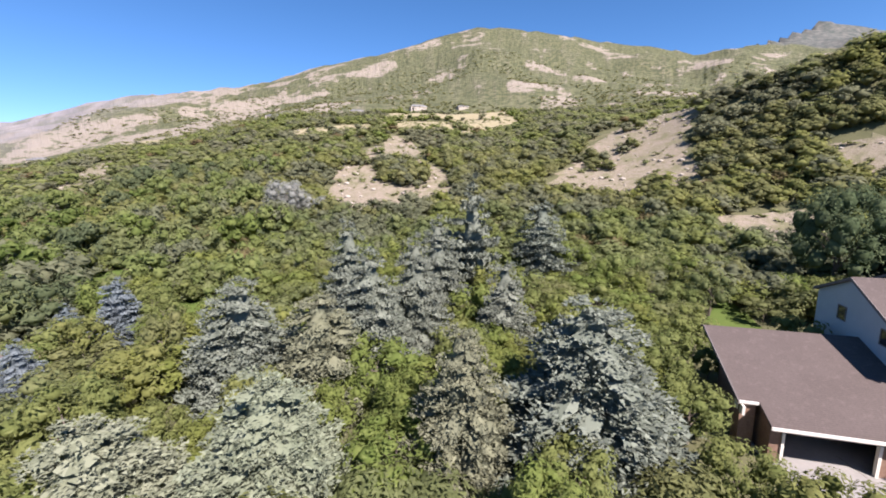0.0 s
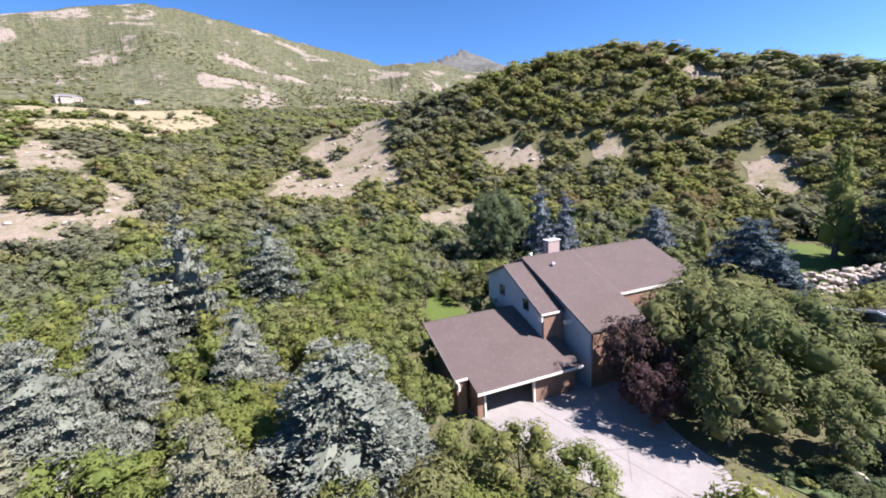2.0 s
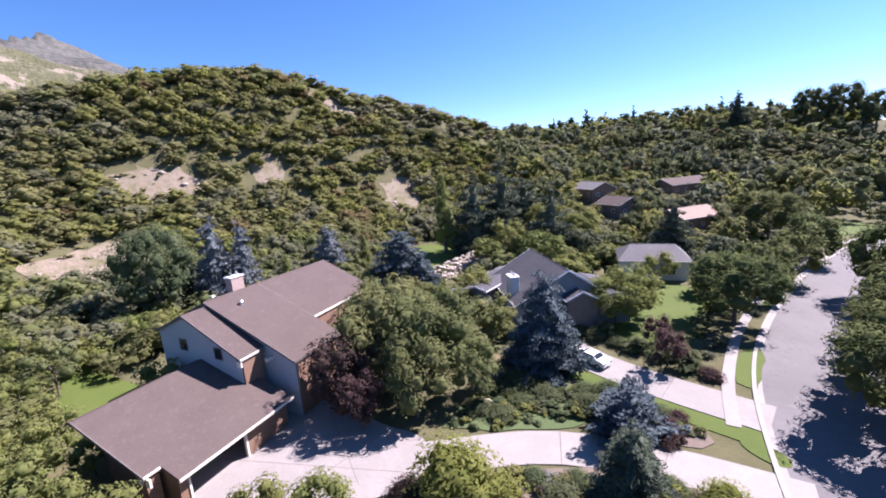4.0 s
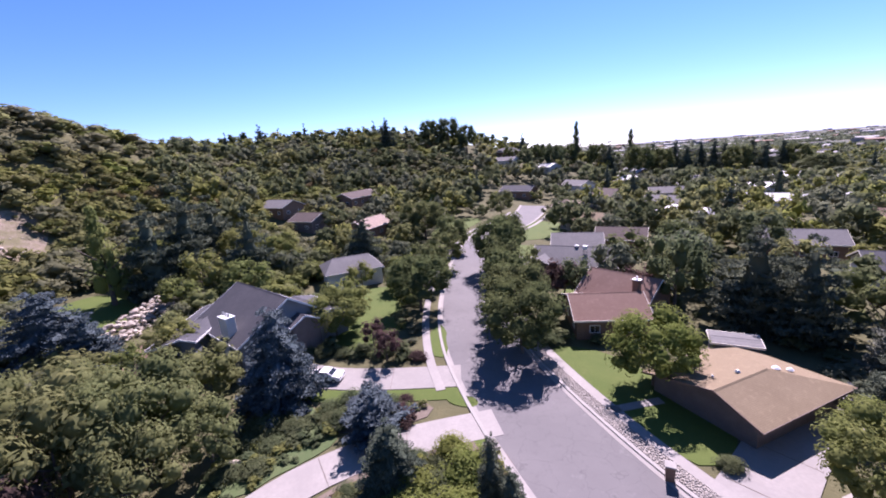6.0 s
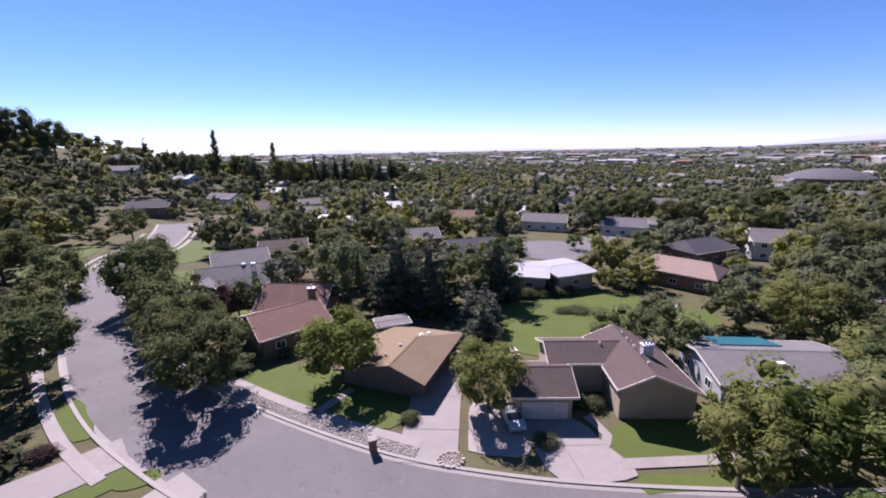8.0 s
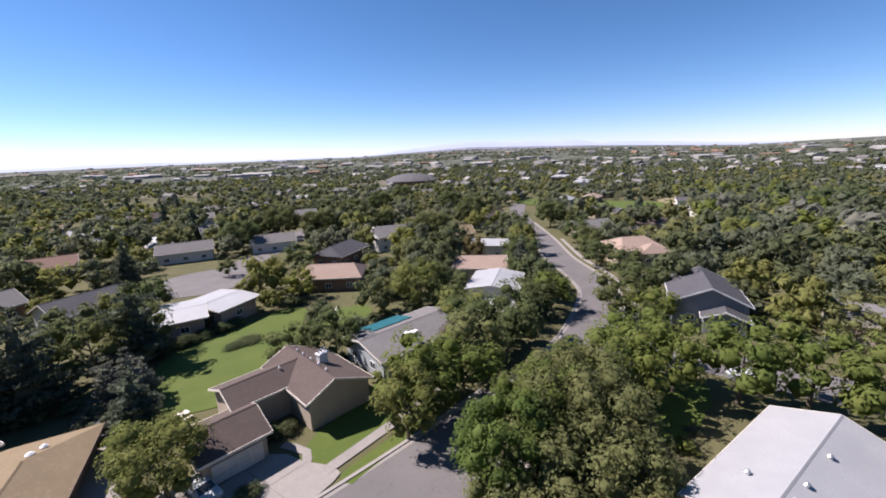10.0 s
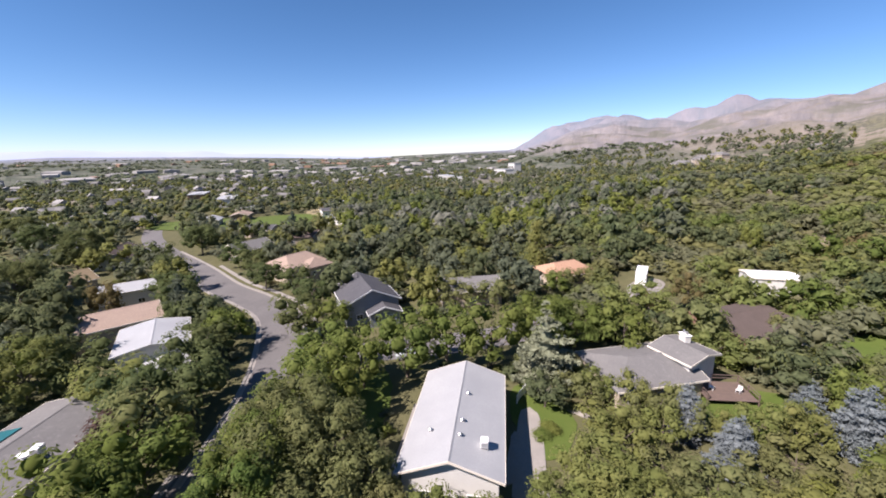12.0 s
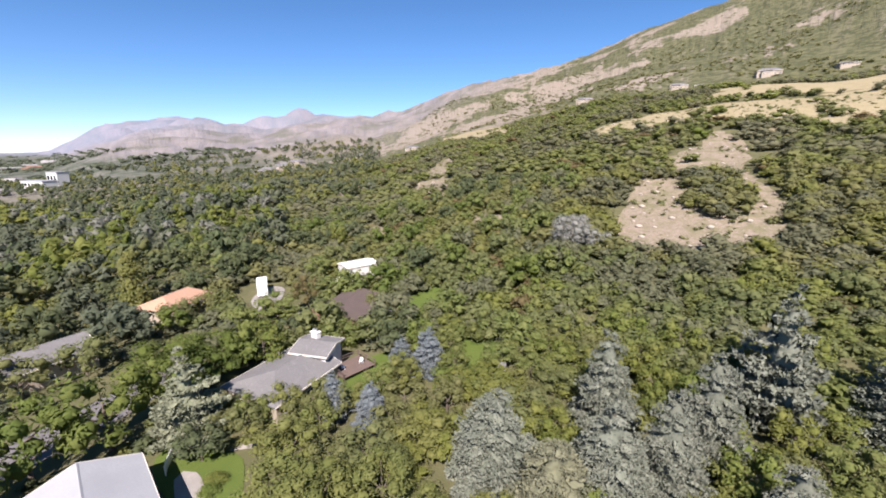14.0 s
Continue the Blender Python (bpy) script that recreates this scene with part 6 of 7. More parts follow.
TOWN_SHARES = [("leaf_dark", .4), ("leaf_town", .33), ("leaf_maple", .12), ("leaf_oak", .12), ("leaf_yellow", .03)]
TREE_NEAR = [clump_arrays(s, 300, 10, .125) for s in (81, 82, 83)]
x, y = TALL
k = rng.random(len(x))
mixed_trees("taller leafy trees standing in the scrub", TREE_NEAR, x, y, 5.5 + 4 * k, 6 + 4 * k, [("leaf_dark", .2), ("leaf_oak", .3), ("leaf_maple", .3), ("leaf_bright", .1), ("leaf_dusty", .1)])
taken = np.array(PLANTED)
x, y = jitter_grid(40, 130, 7.8)
b = bearing(x, y)
ok = (b > 97) & (b < 293) & clear_of(x, y, 8.6, 6, 8.8) & (rng.random(len(x)) < .8)
ok &= (np.hypot(x[:, None] - taken[:, 0], y[:, None] - taken[:, 1]) > taken[:, 2] * .9 + 2).all(1)
ok &= ~inside(x, y, [(0, -20), (-44, -14), (-44, -40), (0, -56), (24, -44)]) & ~inside(x, y, [(20, -20), (42, 20), (66, 20), (82, 4), (62, -32), (40, -36)]) & ~inside(x, y, [(-28, -16), (-24, 16), (-50, 24), (-60, 10), (-56, -16)])
x, y = x[ok], y[ok]
k = rng.random(len(x)) ** 1.4
mixed_trees("leafy garden trees between the houses", TREE_NEAR, x, y, 4 + 7.5 * k, 5 + 6.2 * k, TOWN_SHARES)
x, y = jitter_grid(34, 150, 4.4)
b = bearing(x, y)
ok = (b > 97) & (b < 293) & clear_of(x, y, 7.4, 4.4, 8.4) & (rng.random(len(x)) < .8) & ~inside(x, y, [(0, -20), (-44, -14), (-44, -26), (-16, -36), (6, -56), (24, -44)])
x, y = x[ok], y[ok]
k = rng.random(len(x)) ** 2
mixed_trees("garden shrubs and hedges between the houses", [clump_arrays(s, 90, 4, .26, "scrub") for s in (85, 86)], x, y, 1.0 + 2.4 * k, 2.0 + 3 * k, TOWN_SHARES)
x, y = jitter_grid(128, 260, 8.6, .01)
b = bearing(x, y)
ok = (b > 97) & (b < 293) & clear_of(x, y, 9, 6, 9) & (rng.random(len(x)) < np.where(b > 138, .8, .92)) & (np.hypot(x + 272, y - 37) > 22) & ~inside(x, y, OPEN)
x, y = x[ok], y[ok]
k = rng.random(len(x)) ** 1.4
mixed_trees("leafy green trees between the houses", TREE_MID, x, y, 4.5 + 8 * k, 5.8 + 6.5 * k, TOWN_SHARES)
x, y = jitter_grid(255, 900, 11.5, .012)
b = bearing(x, y)
ok = (b > 97) & (b < 318) & (lattice(x, y, 70, 14) > -.45) & (np.hypot(x + 331, y + 394) > 62) & (np.hypot((x + 280) / 30, (y - 37) / 16) > 1) & ~inside(x, y, OPEN)
x, y = x[ok], y[ok]
mixed_trees("green tree canopy of the town", TREE_FAR, x, y, 5 + 5.5 * rng.random(len(x)), 7.5 + 5 * rng.random(len(x)), TOWN_SHARES)
x, y = jitter_grid(900, 3600, 32, .014)
b = bearing(x, y)
ok = (b > 120) & (b < 312) & (lattice(x, y, 160, 15) > -.05) & (height(x, y) < 45)
x, y = x[ok], y[ok]
stuff("town_trees", "far tree canopy of the valley town", "trees", "leaf_town", SCRUB_FAR, x, y, 7 + 5 * rng.random(len(x)), 18 + 16 * rng.random(len(x)))
x, y = jitter_grid(60, 420, 26, .02)
b = bearing(x, y)
ok = (b > 97) & (b < 290) & clear_of(x, y, 9, 6, 10) & (rng.random(len(x)) < .3) & ~inside(x, y, [(0, -20), (-44, -14), (-44, -40), (-10, -76), (12, -70), (24, -44)])
x, y = x[ok], y[ok]
ok = np.hypot(x, y) > 125
x, y = x[ok], y[ok]
stuff("spruces", "dark conifers among the houses", "trees", "needle_dark", SPRUCE_FAR, x, y, 9 + 7 * rng.random(len(x)), 7 + 3 * rng.random(len(x)))


# taller soft-crowned trees in the wooded hollow behind the far houses
x, y = jitter_grid(150, 345, 13)
b = bearing(x, y)
ok = (b > 261) & (b < 305) & clear_of(x, y, 10, 6, 12) & ~inside(x, y, OPEN) & ~in_bare(x, y) & (np.hypot((x + 280) / 36, (y - 37) / 22) > 1) & (rng.random(len(x)) < .8)
x, y = x[ok], y[ok]
k = rng.random(len(x))
mixed_trees("taller leafy trees in the wooded hollow", TREE_MID, x, y, 8.5 + 6 * k, 9 + 5 * k, [("leaf_town", .3), ("leaf_grey", .14), ("leaf_bright", .2), ("leaf_dark", .2), ("leaf_yellow", .16)])


# ---------------------------------------------------------------- more of the town
def spread_houses():
    """Further houses between the trees, in rows along the contour."""
    r = random.Random(9)
    roofs = ["roof_midgrey", "roof_white", "roof_brown", "roof_tan", "roof_grey", "roof_midgrey", "roof_white", "roof_pink"]
    walls = ["siding_white", "stucco", "brick", "siding_grey"]
    words = {"roof_midgrey": "grey-roofed", "roof_white": "white-roofed", "roof_brown": "brown-roofed", "roof_tan": "tan-roofed", "roof_grey": "dark-roofed", "roof_pink": "salmon-roofed"}
    done = list(HOUSES)
    for i in range(400):
        a, d = radians(r.uniform(140, 262)), r.uniform(105, 330)
        x, y = d * math.sin(a), d * math.cos(a)
        if min(math.hypot(x - p, y - q) for p, q in done) < 24 or np.hypot(ROAD_PTS[:, 0] - x, ROAD_PTS[:, 1] - y).min() < 13:
            continue
        done.append((x, y))
        if len(done) - len(HOUSES) > 46:
            break
        t = r.uniform(-.5, .5) + (0 if r.random() < .6 else 1.57)
        ux, uy, k = math.cos(t), math.sin(t), r.uniform(6, 9)
        roof, wall = r.choice(roofs), r.choice(walls)
        house(words[roof] + " house between trees of the neighbourhood", [(x - ux * k, y - uy * k, x + ux * k, y + uy * k, 5.2, 5.2, r.uniform(5.2, 6.6), 3.8, 3.8)], roof, wall, hip=2.2 if r.random() < .4 else 0.0)


def box_stuff(name, label, category, mat, x, y, w, d, h, turn):
    """Many plain blocks with pitched tops joined into one mesh."""
    n = len(x)
    u = np.array([(-1, -1, 0), (1, -1, 0), (1, 1, 0), (-1, 1, 0), (-1, -1, 1), (1, -1, 1), (1, 1, 1), (-1, 1, 1), (-1, 0, 1.35), (1, 0, 1.35)], float)
    q = np.array([(0, 1, 5), (0, 5, 4), (2, 3, 7), (2, 7, 6), (1, 2, 6), (1, 6, 5), (3, 0, 4), (3, 4, 7), (4, 5, 9), (4, 9, 8), (6, 7, 8), (6, 8, 9), (5, 6, 9), (7, 4, 8)])
    c, s = np.cos(turn)[:, None], np.sin(turn)[:, None]
    X, Y = u[None, :, 0] * w[:, None] / 2, u[None, :, 1] * d[:, None] / 2
    z = height(x, y)
    v = np.stack([X * c - Y * s + x[:, None], X * s + Y * c + y[:, None], u[None, :, 2] * h[:, None] + z[:, None] - .5], -1).reshape(-1, 3)
    f = (q[None] + (np.arange(n) * len(u))[:, None, None]).reshape(-1, 3)
    tagged(new(name, array_mesh(name, v, f, mat)), label, category, kind="stuff")


spread_houses()
for r0, r1, sp, gr, size, mat, share, label in ((300, 1100, 27, .012, (10, 18), "town_wall", .13, "pale house walls and roofs of the town"), (320, 1200, 34, .012, (10, 18), "roof_midgrey", .3, "grey house roofs of the town"), (1000, 4500, 60, .02, (25, 70), "town_wall", .12, "white commercial buildings far in the valley"), (1000, 4500, 90, .02, (25, 60), "brick", .09, "brick buildings far in the valley")):
    x, y = jitter_grid(r0, r1, sp, gr)
    b = bearing(x, y)
    ok = (b > 128) & (b < (283 if r0 < 900 else 292)) & (rng.random(len(x)) < share) & (lattice(x, y, 150, 17) > -.3) & (np.hypot(x + 331, y + 394) > 70) & ~((b > 258) & (np.hypot(x, y) < 620)) & ~inside(x, y, FIELD) & (height(x, y) < 14)
    x, y = x[ok], y[ok]
    n = len(x)
    box_stuff("town_buildings", label, "buildings", mat, x, y, size[0] + (size[1] - size[0]) * rng.random(n), (size[0] + (size[1] - size[0]) * rng.random(n)) * .6, 4 + 3.5 * rng.random(n) + (size[0] > 20) * 4 * rng.random(n), rng.random(n) * 3.1)


def arena(x, y):
    z = float(height(x, y))
    a = empty("arena", x, y, z)
    tagged(a, "round arena with a broad dark grey dome roof", "arena")
    seg = 40
    prof = [(30, 0), (30, 6), (32.5, 6.2), (32.5, 7.6), (28, 10), (22, 12.4), (14, 14.4), (6, 15.4), (.1, 15.7)]
    v = [(r * math.cos(2 * math.pi * i / seg), r * math.sin(2 * math.pi * i / seg), h) for r, h in prof for i in range(seg)]
    def strip(k0, k1):
        return [(k * seg + i, k * seg + (i + 1) % seg, (k + 1) * seg + (i + 1) % seg, (k + 1) * seg + i) for k in range(k0, k1) for i in range(seg)]
    mesh_ob("wall", v, strip(0, 1), "brick", a)
    mesh_ob("roof", v, strip(1, len(prof) - 1), "dome", a, "dark grey dome roof")


arena(-346, -380)


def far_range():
    """Range beyond the valley, at the edge of sight, made pale by a glow for haze."""
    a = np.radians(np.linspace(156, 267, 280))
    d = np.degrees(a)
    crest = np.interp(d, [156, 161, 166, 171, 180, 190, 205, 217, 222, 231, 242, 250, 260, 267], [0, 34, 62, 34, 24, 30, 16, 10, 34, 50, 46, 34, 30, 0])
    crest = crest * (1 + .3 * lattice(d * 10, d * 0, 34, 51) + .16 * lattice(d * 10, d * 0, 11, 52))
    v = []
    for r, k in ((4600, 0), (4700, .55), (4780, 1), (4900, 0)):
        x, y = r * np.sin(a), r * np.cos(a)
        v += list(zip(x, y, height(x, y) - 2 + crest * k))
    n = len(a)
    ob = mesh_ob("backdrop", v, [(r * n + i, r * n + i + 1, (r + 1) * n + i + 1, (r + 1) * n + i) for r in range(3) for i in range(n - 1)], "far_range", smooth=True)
    tagged(ob, "mountain range far beyond the valley, haze put in as pale blue glow", "mountains", kind="structure")


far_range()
for x, y, w, d, h, mat, label in ((-700, 150, 40, 16, 11, "siding_white", "white campus building with flat roofs"), (-730, 176, 20, 14, 18, "siding_white", "white campus tower block"), (-640, 60, 110, 16, 6, "siding_white", "long low white hall"), (-380, -170, 40, 14, 7, "siding_white", "long white school building among trees"), (-420, -215, 36, 14, 9, "brick", "long brick school building among trees")):
    b = empty("building", x, y, float(height(x, y)), .3)
    tagged(b, label, "building")
    part("wall", box_bm(-w / 2, w / 2, -d / 2, d / 2, -2, h), mat, b)
    part("roof", box_bm(-w / 2 - .5, w / 2 + .5, -d / 2 - .5, d / 2 + .5, h + .01, h + .6), "roof_white", b)
    for i in range(int(w // 6)):
        part("window", box_bm(-w / 2 + 1.5 + i * 6, -w / 2 + 5 + i * 6, -d / 2 - .1, d / 2 + .1, h * .45, h * .75), "glass", b)
patch("field", FIELD, .4, "lawn", "mown green playing field among trees", "field", 1.5, 5)
pond_z = float(height(-280, 37)) + .8
mesh_ob("pond", [(-280 + 27 * math.cos(i * .3142) * (1 + .12 * math.sin(i * 2.1)), 37 + 13 * math.sin(i * .3142) * (1 + .12 * math.cos(i * 1.7)), pond_z) for i in range(20)], [tuple(range(20))], "pond")
tagged(bpy.data.objects["pond"], "dark still pond among trees", "pond", kind="structure")


# ---------------------------------------------------------------- stones
def stone_mesh(seed, flat=.7):
    r = random.Random(seed)
    bm = bmesh.new()
    bmesh.ops.create_icosphere(bm, subdivisions=1, radius=.5)
    for v in bm.verts:
        v.co *= .75 + .45 * r.random()
        v.co.z *= flat
    me = bpy.data.meshes.new("stone")
    bm.to_mesh(me)
    bm.free()
    me.materials.append(M["stone"])
    return me


STONES = [stone_mesh(i) for i in range(6)]


def stone(name, x, y, size, parent=None, up=.2, label=""):
    ob = new(name, STONES[int(rng.integers(6))])
    ob.location = (x, y, float(height(x, y)) + size * up)
    ob.rotation_euler = (rng.normal() * .2, rng.normal() * .2, rng.random() * 6.28)
    ob.scale = (size * (.9 + .4 * rng.random()), size, size * (.8 + .3 * rng.random()))
    if parent:
        ob.parent = parent
        ob.matrix_parent_inverse = parent.matrix_world.inverted()
    elif label:
        tagged(ob, label, "boulder", "loose boulders")
    return ob


wall = empty("retaining_wall", 88, -2, float(height(88, -2)))
bpy.context.view_layer.update()
tagged(wall, "retaining wall of stacked pale boulders behind a house", "stone wall")
for i in range(34):
    t = i / 33
    for row in range(5):
        stone("stone", 81.8 + 15.5 * t + row * .62 + rng.normal() * .32, 2.6 - 11.8 * t + row * .8 + rng.normal() * .32, .7 + .75 * rng.random() ** 1.6, wall, .2 + .3 * row + .15 * rng.random())
for x, y, s in ((38, -2.4, 1.5), (36.8, -7.6, .9), (25.5, 3.2, 1.0), (26.2, 1.6, .8), (27, -.2, .9), (41, -10.8, .8)):
    stone("boulder", x, y, s, None, .25, "pale weathered boulder in a garden bed")
ring = empty("stone_planter", .1, -27.7, .1)
bpy.context.view_layer.update()
tagged(ring, "low round planter edged with pale stones", "planter")
for i in range(14):
    a = i * 2 * math.pi / 14
    stone("stone", .1 + 1.2 * math.cos(a), -27.7 + 1.0 * math.sin(a), .34, ring, .62)
for i in range(46):
    a, k = i * 2.4, 1.02 * math.sqrt((i + .5) / 46)
    stone("stone", .1 + 1.15 * k * math.cos(a), -27.7 + .95 * k * math.sin(a), .2, ring, .95)
# loose stones on the bare slopes
x, y = jitter_grid(66, 300, 3.6)
ok = in_bare(x, y) & (rng.random(len(x)) < .55)
x, y = x[ok], y[ok]
k = .28 + 1.2 * rng.random(len(x)) ** 5
ico_v = np.array([v.co[:] for v in STONES[0].vertices])
ico_f = np.array([p.vertices[:] for p in STONES[0].polygons])
stuff("loose_stones", "scattered pale stones on bare earth", "stones", "stone", [(ico_v + np.array([0, 0, .25]), ico_f)], x, y, k * 1.2, k * 1.6, .05)
# cobbles of the strip beside the kerb
road = spline(MAIN_ROAD[7:11], .2)
side = normals2(road)
x, y = [np.concatenate([road[:, k] + side[:, k] * w for w in np.arange(6.36, 7.64, .2)]) + rng.normal(size=7 * len(road)) * .05 for k in (0, 1)]
stuff("cobbles", "pale river cobbles beside the kerb", "stones", "gravel", [(ico_v + np.array([0, 0, .2]), ico_f)], x, y, .14 + .07 * rng.random(len(x)), .2 + .08 * rng.random(len(x)), -.1)


# ---------------------------------------------------------------- vehicles
def car(x, y, turn, paint, label, length=4.6):
    c = empty("car", x, y, float(height(x, y)) + .12, turn)
    tagged(c, label, "car")
    L, W = length / 2, .9
    prof = [(-L, .35), (-L + .05, .8), (-L + .5, .98), (-.55 * L, 1.0), (-.28 * L, 1.42), (.22 * L, 1.45), (.62 * L, 1.0), (L - .1, .86), (L, .6), (L - .05, .3), (-L + .1, .28)]
    v, n = [], len(prof)
    for s in (-1, 1):
        v += [(px, s * W * (.82 if pz > 1.2 else 1), pz) for px, pz in prof]
    faces = [tuple(range(n))[::-1], tuple(range(n, 2 * n))] + [(i, (i + 1) % n, n + (i + 1) % n, n + i) for i in range(n)]
    body = mesh_ob("body", v, faces, paint, c)
    for s in (-1, 1):
        side = [(-.5 * L, s * W * .965, 1.03), (-.27 * L, s * W * .84, 1.36), (.2 * L, s * W * .84, 1.38), (.55 * L, s * W * .965, 1.04)]
        side = [(a, b + s * .012, z) for a, b, z in side]
        mesh_ob("side_window", side + [(a, b - s * .04, z) for a, b, z in side], [(0, 1, 2, 3), (7, 6, 5, 4), (0, 4, 5, 1), (1, 5, 6, 2), (2, 6, 7, 3), (3, 7, 4, 0)], "glass", body)
    for x0, z0, x1, z1, name in ((.58 * L, 1.05, .26 * L, 1.42, "windscreen"), (-.53 * L, 1.05, -.31 * L, 1.39, "rear_window")):
        k = .03 if x0 > 0 else -.03
        q = [(x0 + k, -.78, z0), (x0 + k, .78, z0), (x1 + k, .68, z1), (x1 + k, -.68, z1)]
        mesh_ob(name, q + [(a - k, b, z - .03) for a, b, z in q], [(0, 1, 2, 3), (7, 6, 5, 4), (0, 4, 5, 1), (1, 5, 6, 2), (2, 6, 7, 3), (3, 7, 4, 0)], "glass", body)
    for s in (-1, 1):
        part("headlight", box_bm(L - .1, L + .015, s * .62 - .17, s * .62 + .17, .62, .78, .02), "white", body)
        part("tail_light", box_bm(-L - .01, -L + .1, s * .68 - .14, s * .68 + .14, .66, .84, .02), "leaf_red", body)
        for px in (-.62 * L, .62 * L):
            bm = bmesh.new()
            bmesh.ops.create_cone(bm, cap_ends=True, segments=16, radius1=.33, radius2=.33, depth=.22, matrix=Matrix.Translation((px, s * .84, .33 - .1)) @ Matrix.Rotation(math.pi / 2, 4, "X"))
            w = part("wheel", bm, "black", c)
            bm = bmesh.new()
            bmesh.ops.create_cone(bm, cap_ends=True, segments=12, radius1=.2, radius2=.2, depth=.24, matrix=Matrix.Translation((px, s * .84, .33 - .1)) @ Matrix.Rotation(math.pi / 2, 4, "X"))
            part("rim", bm, "metal", w)
    return c


car(46.0, -16.4, math.radians(38), "carpaint", "white sedan parked on the concrete driveway")
car(-6.6, -33.6, math.radians(100), "siding_grey", "grey car parked under a maple")
car(-62.5, 1.5, math.radians(100), "siding_grey", "grey car parked in the tree shade")
car(-1.5, -52.5, math.radians(80), "black", "dark car beside the tan house")


def block_thing(name, x, y, turn, w, d, h, mat, label, category, parts=()):
    t = empty(name, x, y, float(height(x, y)), turn)
    tagged(t, label, category)
    part("body", box_bm(-w / 2, w / 2, -d / 2, d / 2, .45, h, .12), mat, t)
    part("roof", box_bm(-w / 2 - .04, w / 2 + .04, -d / 2 - .04, d / 2 + .04, h + .003, h + .1, .03), "white", t)
    for i in range(int(w // 2)):
        part("window", box_bm(-w / 2 + .6 + i * 2, -w / 2 + 1.6 + i * 2, -d / 2 - .02, d / 2 + .02, h * .55, h * .8), "glass", t)
    for px in (-w * .28, w * .28):
        for s in (-1, 1):
            bm = bmesh.new()
            bmesh.ops.create_cone(bm, cap_ends=True, segments=14, radius1=.42, radius2=.42, depth=.3, matrix=Matrix.Translation((px, s * (d / 2 - .1), .42)) @ Matrix.Rotation(math.pi / 2, 4, "X"))
            part("wheel", bm, "black", t)
    return t


block_thing("motorhome", -94.5, 60.2, 2.58, 7.5, 2.5, 3.4, "white", "white motorhome parked among trees", "motorhome")
# white outbuilding above the brown house
sh = house("plain white outbuilding with a low roof", [(-82.2, 77.4, -79.2, 86.4, 3.2, 3.2, 4.3, 3.9, 3.9)], "white", "siding_white", windows=False, over=.2)[0]
sh["category"] = "outbuilding"


# ---------------------------------------------------------------- garden things
def pillar(x, y):
    p = empty("mailbox", x, y, .1, .4)
    tagged(p, "brick mailbox pillar with a pale cap beside the kerb", "mailbox")
    part("pillar", box_bm(-.35, .35, -.35, .35, 0, 1.35, .02), "brick", p)
    part("cap", box_bm(-.45, .45, -.45, .45, 1.353, 1.5, .03), "kerb", p)
    part("letterbox", box_bm(-.16, .16, -.42, -.3, .8, 1.1, .02), "black", p)


pillar(7.9, -28.9)


def deck(x, y, turn, w, d, z):
    k = empty("deck", x, y, float(height(x, y)), turn)
    tagged(k, "brown wooden deck with garden furniture on it", "deck")
    n = int(d / .3)
    for i in range(n):
        part("board", box_bm(-w / 2, w / 2, -d / 2 + i * .3, -d / 2 + i * .3 + .28, z - .06, z), "wood", k)
    for sx in (-1, 1):
        for sy in (-1, 0, 1):
            part("post", box_bm(sx * w / 2 - .07, sx * w / 2 + .07, sy * (d / 2 - .07) - .07, sy * (d / 2 - .07) + .07, -1, z + .95), "wood", k)
    for z0 in (.45, .9):
        for sx in (-1, 1):
            part("rail", box_bm(sx * w / 2 - .04, sx * w / 2 + .04, -d / 2, d / 2, z + z0, z + z0 + .09), "wood", k)
        part("rail", box_bm(-w / 2, w / 2, d / 2 - .08, d / 2, z + z0, z + z0 + .09), "wood", k)
    return k


deck(-46.2, 45.4, 1.4, 6.4, 5.0, .9)
for x, y, t in ((-45.4, 47, .4), (-46.6, 44, 2.2)):
    c = empty("garden_chair", x, y, float(height(x, y)) + .9, t)
    tagged(c, "white garden chair on the wooden deck", "chair", "garden chairs on the deck")
    part("seat", box_bm(-.28, .28, -.28, .28, .4, .46, .01), "white", c)
    part("backrest", box_bm(-.28, .28, .24, .3, .46, .95, .01), "white", c)
    for sx in (-.24, .24):
        for sy in (-.24, .24):
            part("leg", box_bm(sx - .03, sx + .03, sy - .03, sy + .03, 0, .4), "white", c)

patch("patio", [(-32, 12.6), (-38, 14.4), (-46, 17), (-45, 19), (-37, 17.5), (-31, 16)], .12, "concrete", "concrete patio beside the white-roofed house", "patio", .1)


def fence(points, h, mat, label):
    f = empty("fence", *points[0], float(height(*points[0])))
    tagged(f, label, "fence")
    p = spline(points, 1.8)
    bz = float(height(*points[0]))
    for i, q in enumerate(p):
        z = float(height(*q)) - bz
        o = part("post", box_bm(-.06, .06, -.06, .06, z - .2, z + h + .1), mat, f)
        o.location = (q[0] - points[0][0], q[1] - points[0][1], 0)
        if i + 1 < len(p):
            d = p[i + 1] - q
            o = part("panel", box_bm(.06, float(np.hypot(*d)) - .06, -.025, .025, z + .08, z + h), mat, f)
            o.location, o.rotation_euler = (q[0] - points[0][0], q[1] - points[0][1], 0), (0, 0, math.atan2(d[1], d[0]))


fence([(-47.5, 16.8), (-50, 18.6), (-52.6, 23.5)], 1.3, "white", "low white panel fence beside the lawn")
fence([(-83, 74), (-79, 80), (-76, 86)], 1.2, "white", "low white fence among shrubs")


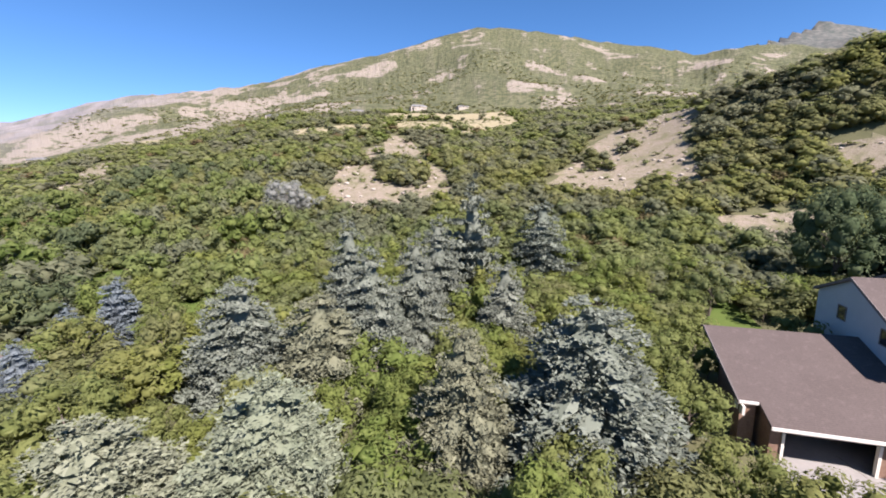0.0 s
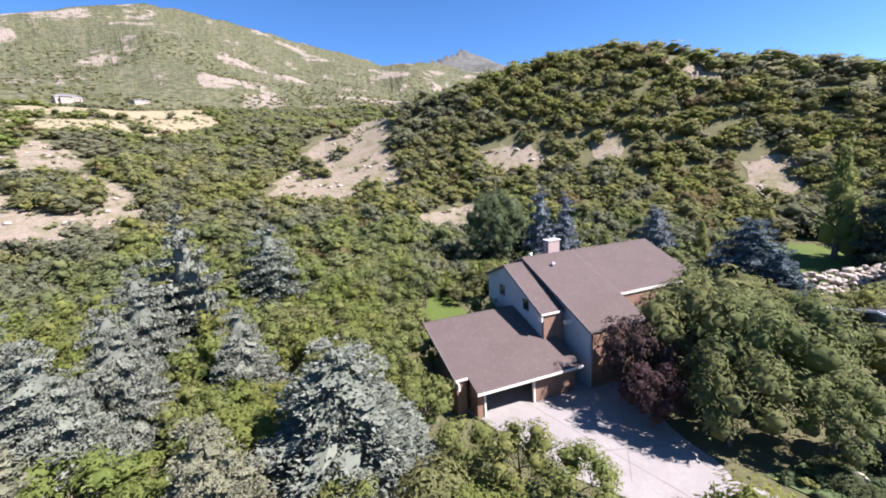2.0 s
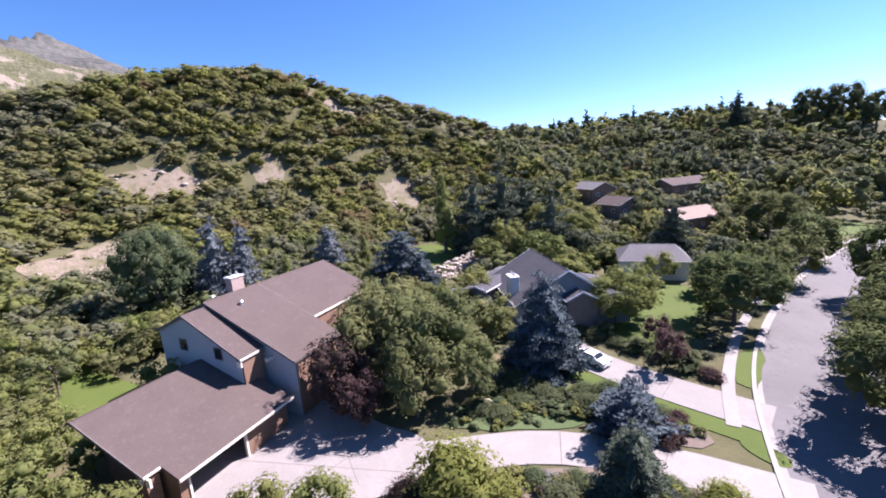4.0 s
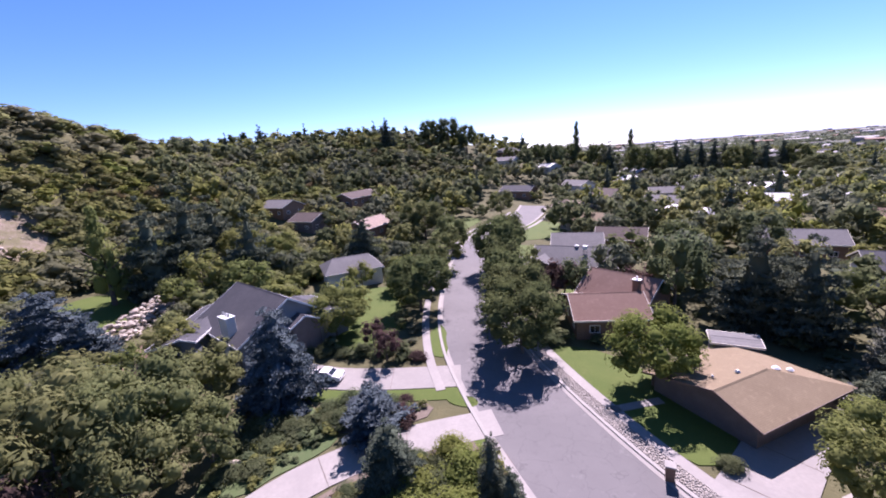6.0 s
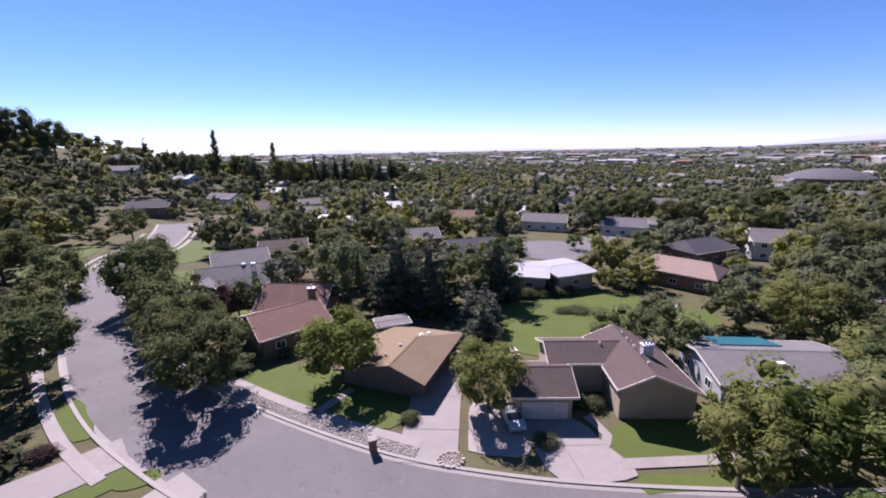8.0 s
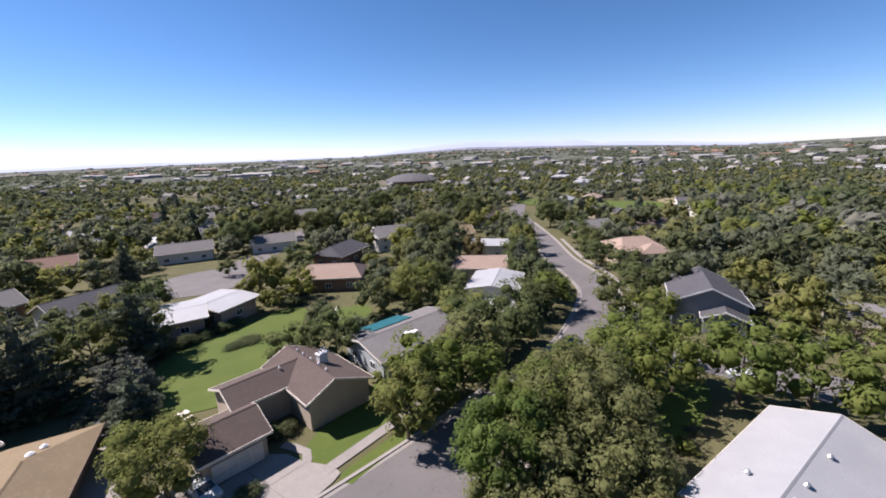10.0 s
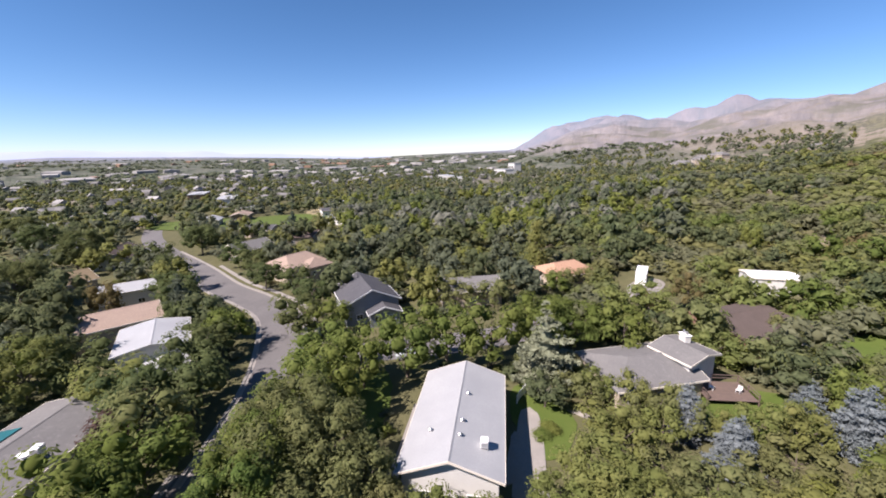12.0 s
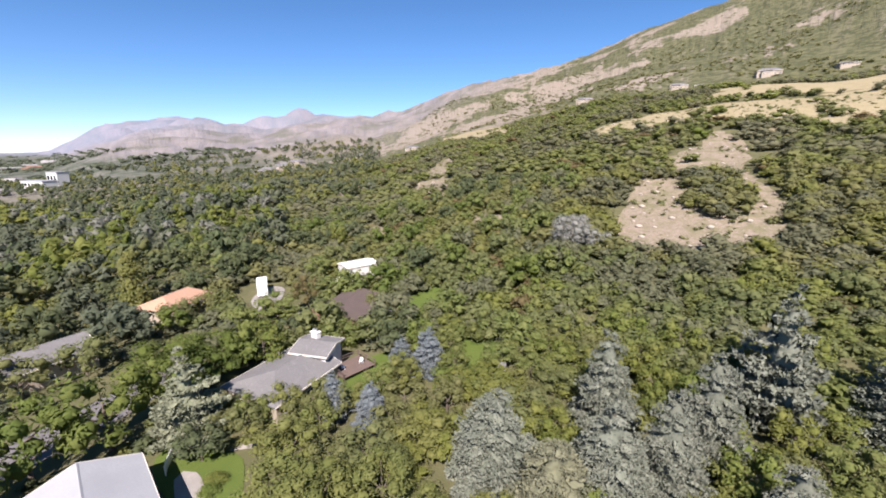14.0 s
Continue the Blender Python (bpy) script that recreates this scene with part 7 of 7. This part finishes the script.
def playhouse(x, y):
    p = empty("playhouse", x, y, float(height(x, y)), .5)
    tagged(p, "small white playhouse with a grey roof and reddish base", "playhouse")
    part("wall", box_bm(-.7, .7, -.6, .6, .9, 1.7, .02), "siding_white", p)
    part("base", box_bm(-.65, .65, -.55, .55, -.2, .898, .02), "roof_red", p)
    for s in (-1, 1):
        mesh_ob("roof", [(-.8, 0, 2.2), (.8, 0, 2.2), (.8, s * .75, 1.68), (-.8, s * .75, 1.68), (-.8, 0, 2.14), (.8, 0, 2.14), (.8, s * .75, 1.62), (-.8, s * .75, 1.62)], [(0, 1, 2, 3), (7, 6, 5, 4), (0, 4, 5, 1), (1, 5, 6, 2), (2, 6, 7, 3), (3, 7, 4, 0)], "roof_midgrey", p)


playhouse(-23.6, 57.4)


def rooftop_unit(x, y, z, turn, s=1.0, label="white evaporative cooler on the roof"):
    u = empty("roof_cooler", x, y, z, turn)
    tagged(u, label, "cooler", "roof coolers")
    part("case", box_bm(-.55 * s, .55 * s, -.5 * s, .5 * s, 0, .95 * s, .04), "white", u)
    for sx in (-1, 1):
        part("louvre", box_bm(sx * .56 * s - .015, sx * .56 * s + .015, -.4 * s, .4 * s, .15 * s, .8 * s), "metal", u)
    for sx in (-.4, .4):
        for sy in (-.4, .4):
            part("leg", box_bm(sx * s - .04, sx * s + .04, sy * s - .04, sy * s + .04, -.5, 0), "metal", u)


rooftop_unit(-33.4, 10.0, 5.2, -.2, .8)
rooftop_unit(-37, -36.2, 4.6, .1, .9)
rooftop_unit(40.6, -73.6, 6.6, .3, .8)


def lamp_post(x, y, h, label):
    p = empty("street_lamp", x, y, float(height(x, y)))
    tagged(p, label, "street lamp")
    bm = bmesh.new()
    bmesh.ops.create_cone(bm, cap_ends=True, segments=8, radius1=.13, radius2=.08, depth=h, matrix=Matrix.Translation((0, 0, h / 2)))
    part("pole", bm, "metal", p)
    part("arm", box_bm(0, 1.8, -.04, .04, h - .1, h), "metal", p)
    part("head", box_bm(1.4, 2.1, -.14, .14, h - .2, h - .1, .03), "metal", p)


lamp_post(-250, -270, 30, "tall floodlight mast beside the arena")
# brick terrace beside the slate-roofed house
patch("patio", [(66.5, 3.4), (70, -.4), (79, -6), (88, -11.5), (89.5, -8.6), (80, -.6), (71, 4.8)], .14, "roof_red", "red-brown brick terrace beside the slate-roofed house", "patio", .1)
patch("driveway", [(-54.6, 29.5), (-59.5, 34), (-63, 42), (-58.6, 44), (-55.6, 36)], .12, "concrete", "pale concrete yard behind the grey-shingled house", "driveway", .15)
patch("patio", [(-57.2, 59), (-55.4, 66), (-57.6, 68.4), (-59.4, 61)], .13, "concrete", "pale concrete terrace beside the brick house", "patio", .1)
patch("gravel_yard", [(-65.4, 50), (-70, 51.6), (-75.4, 57), (-71, 59.6), (-66.6, 55.6)], .13, "gravel", "pale gravel front yard of the brick house", "gravel", .2)
ribbon("garden_path", [(-32.4, -.4), (-40, 1.4), (-48.6, 3.2)], .6, -.6, .13, "concrete", "pale concrete path along the white-roofed house", "path", across=2)
patch("driveway", [(-84, 52), (-93, 56), (-97, 64), (-92, 65), (-84, 57)], .12, "concrete", "concrete pad with a parked motorhome", "driveway", .15)


def goal(x, y, turn):
    """A small goal frame of white tubes on the grass."""
    g = empty("goal_frame", x, y, float(height(x, y)) + .08, turn)
    tagged(g, "small white tube goal frame on grass", "goal")
    for px in (-1.5, 1.5):
        part("post", box_bm(px - .05, px + .05, -.05, .05, 0, 1.6, .01), "white", g)
        part("stay", box_bm(px - .04, px + .04, .05, 1.1, 0, .08, .01), "white", g)
    part("crossbar", box_bm(-1.45, 1.45, -.05, .05, 1.52, 1.62, .01), "white", g)


goal(-39.6, -62.6, .9)


def garden_table(x, y, turn):
    t = empty("garden_table", x, y, float(height(x, y)) + .08, turn)
    tagged(t, "small cream garden table on the lawn", "table")
    part("tabletop", box_bm(-.9, .9, -.5, .5, .7, .76, .01), "trim", t)
    for px in (-.75, .75):
        for py in (-.38, .38):
            part("leg", box_bm(px - .04, px + .04, py - .04, py + .04, 0, .7), "trim", t)
    for py in (-.95, .95):
        part("bench_seat", box_bm(-.9, .9, py - .15, py + .15, .4, .46, .01), "trim", t)
        part("brace", box_bm(-.05, .05, min(py, 0) + .02, max(py, 0) - .02, .34, .4), "trim", t)


garden_table(-8.6, -48.4, .3)
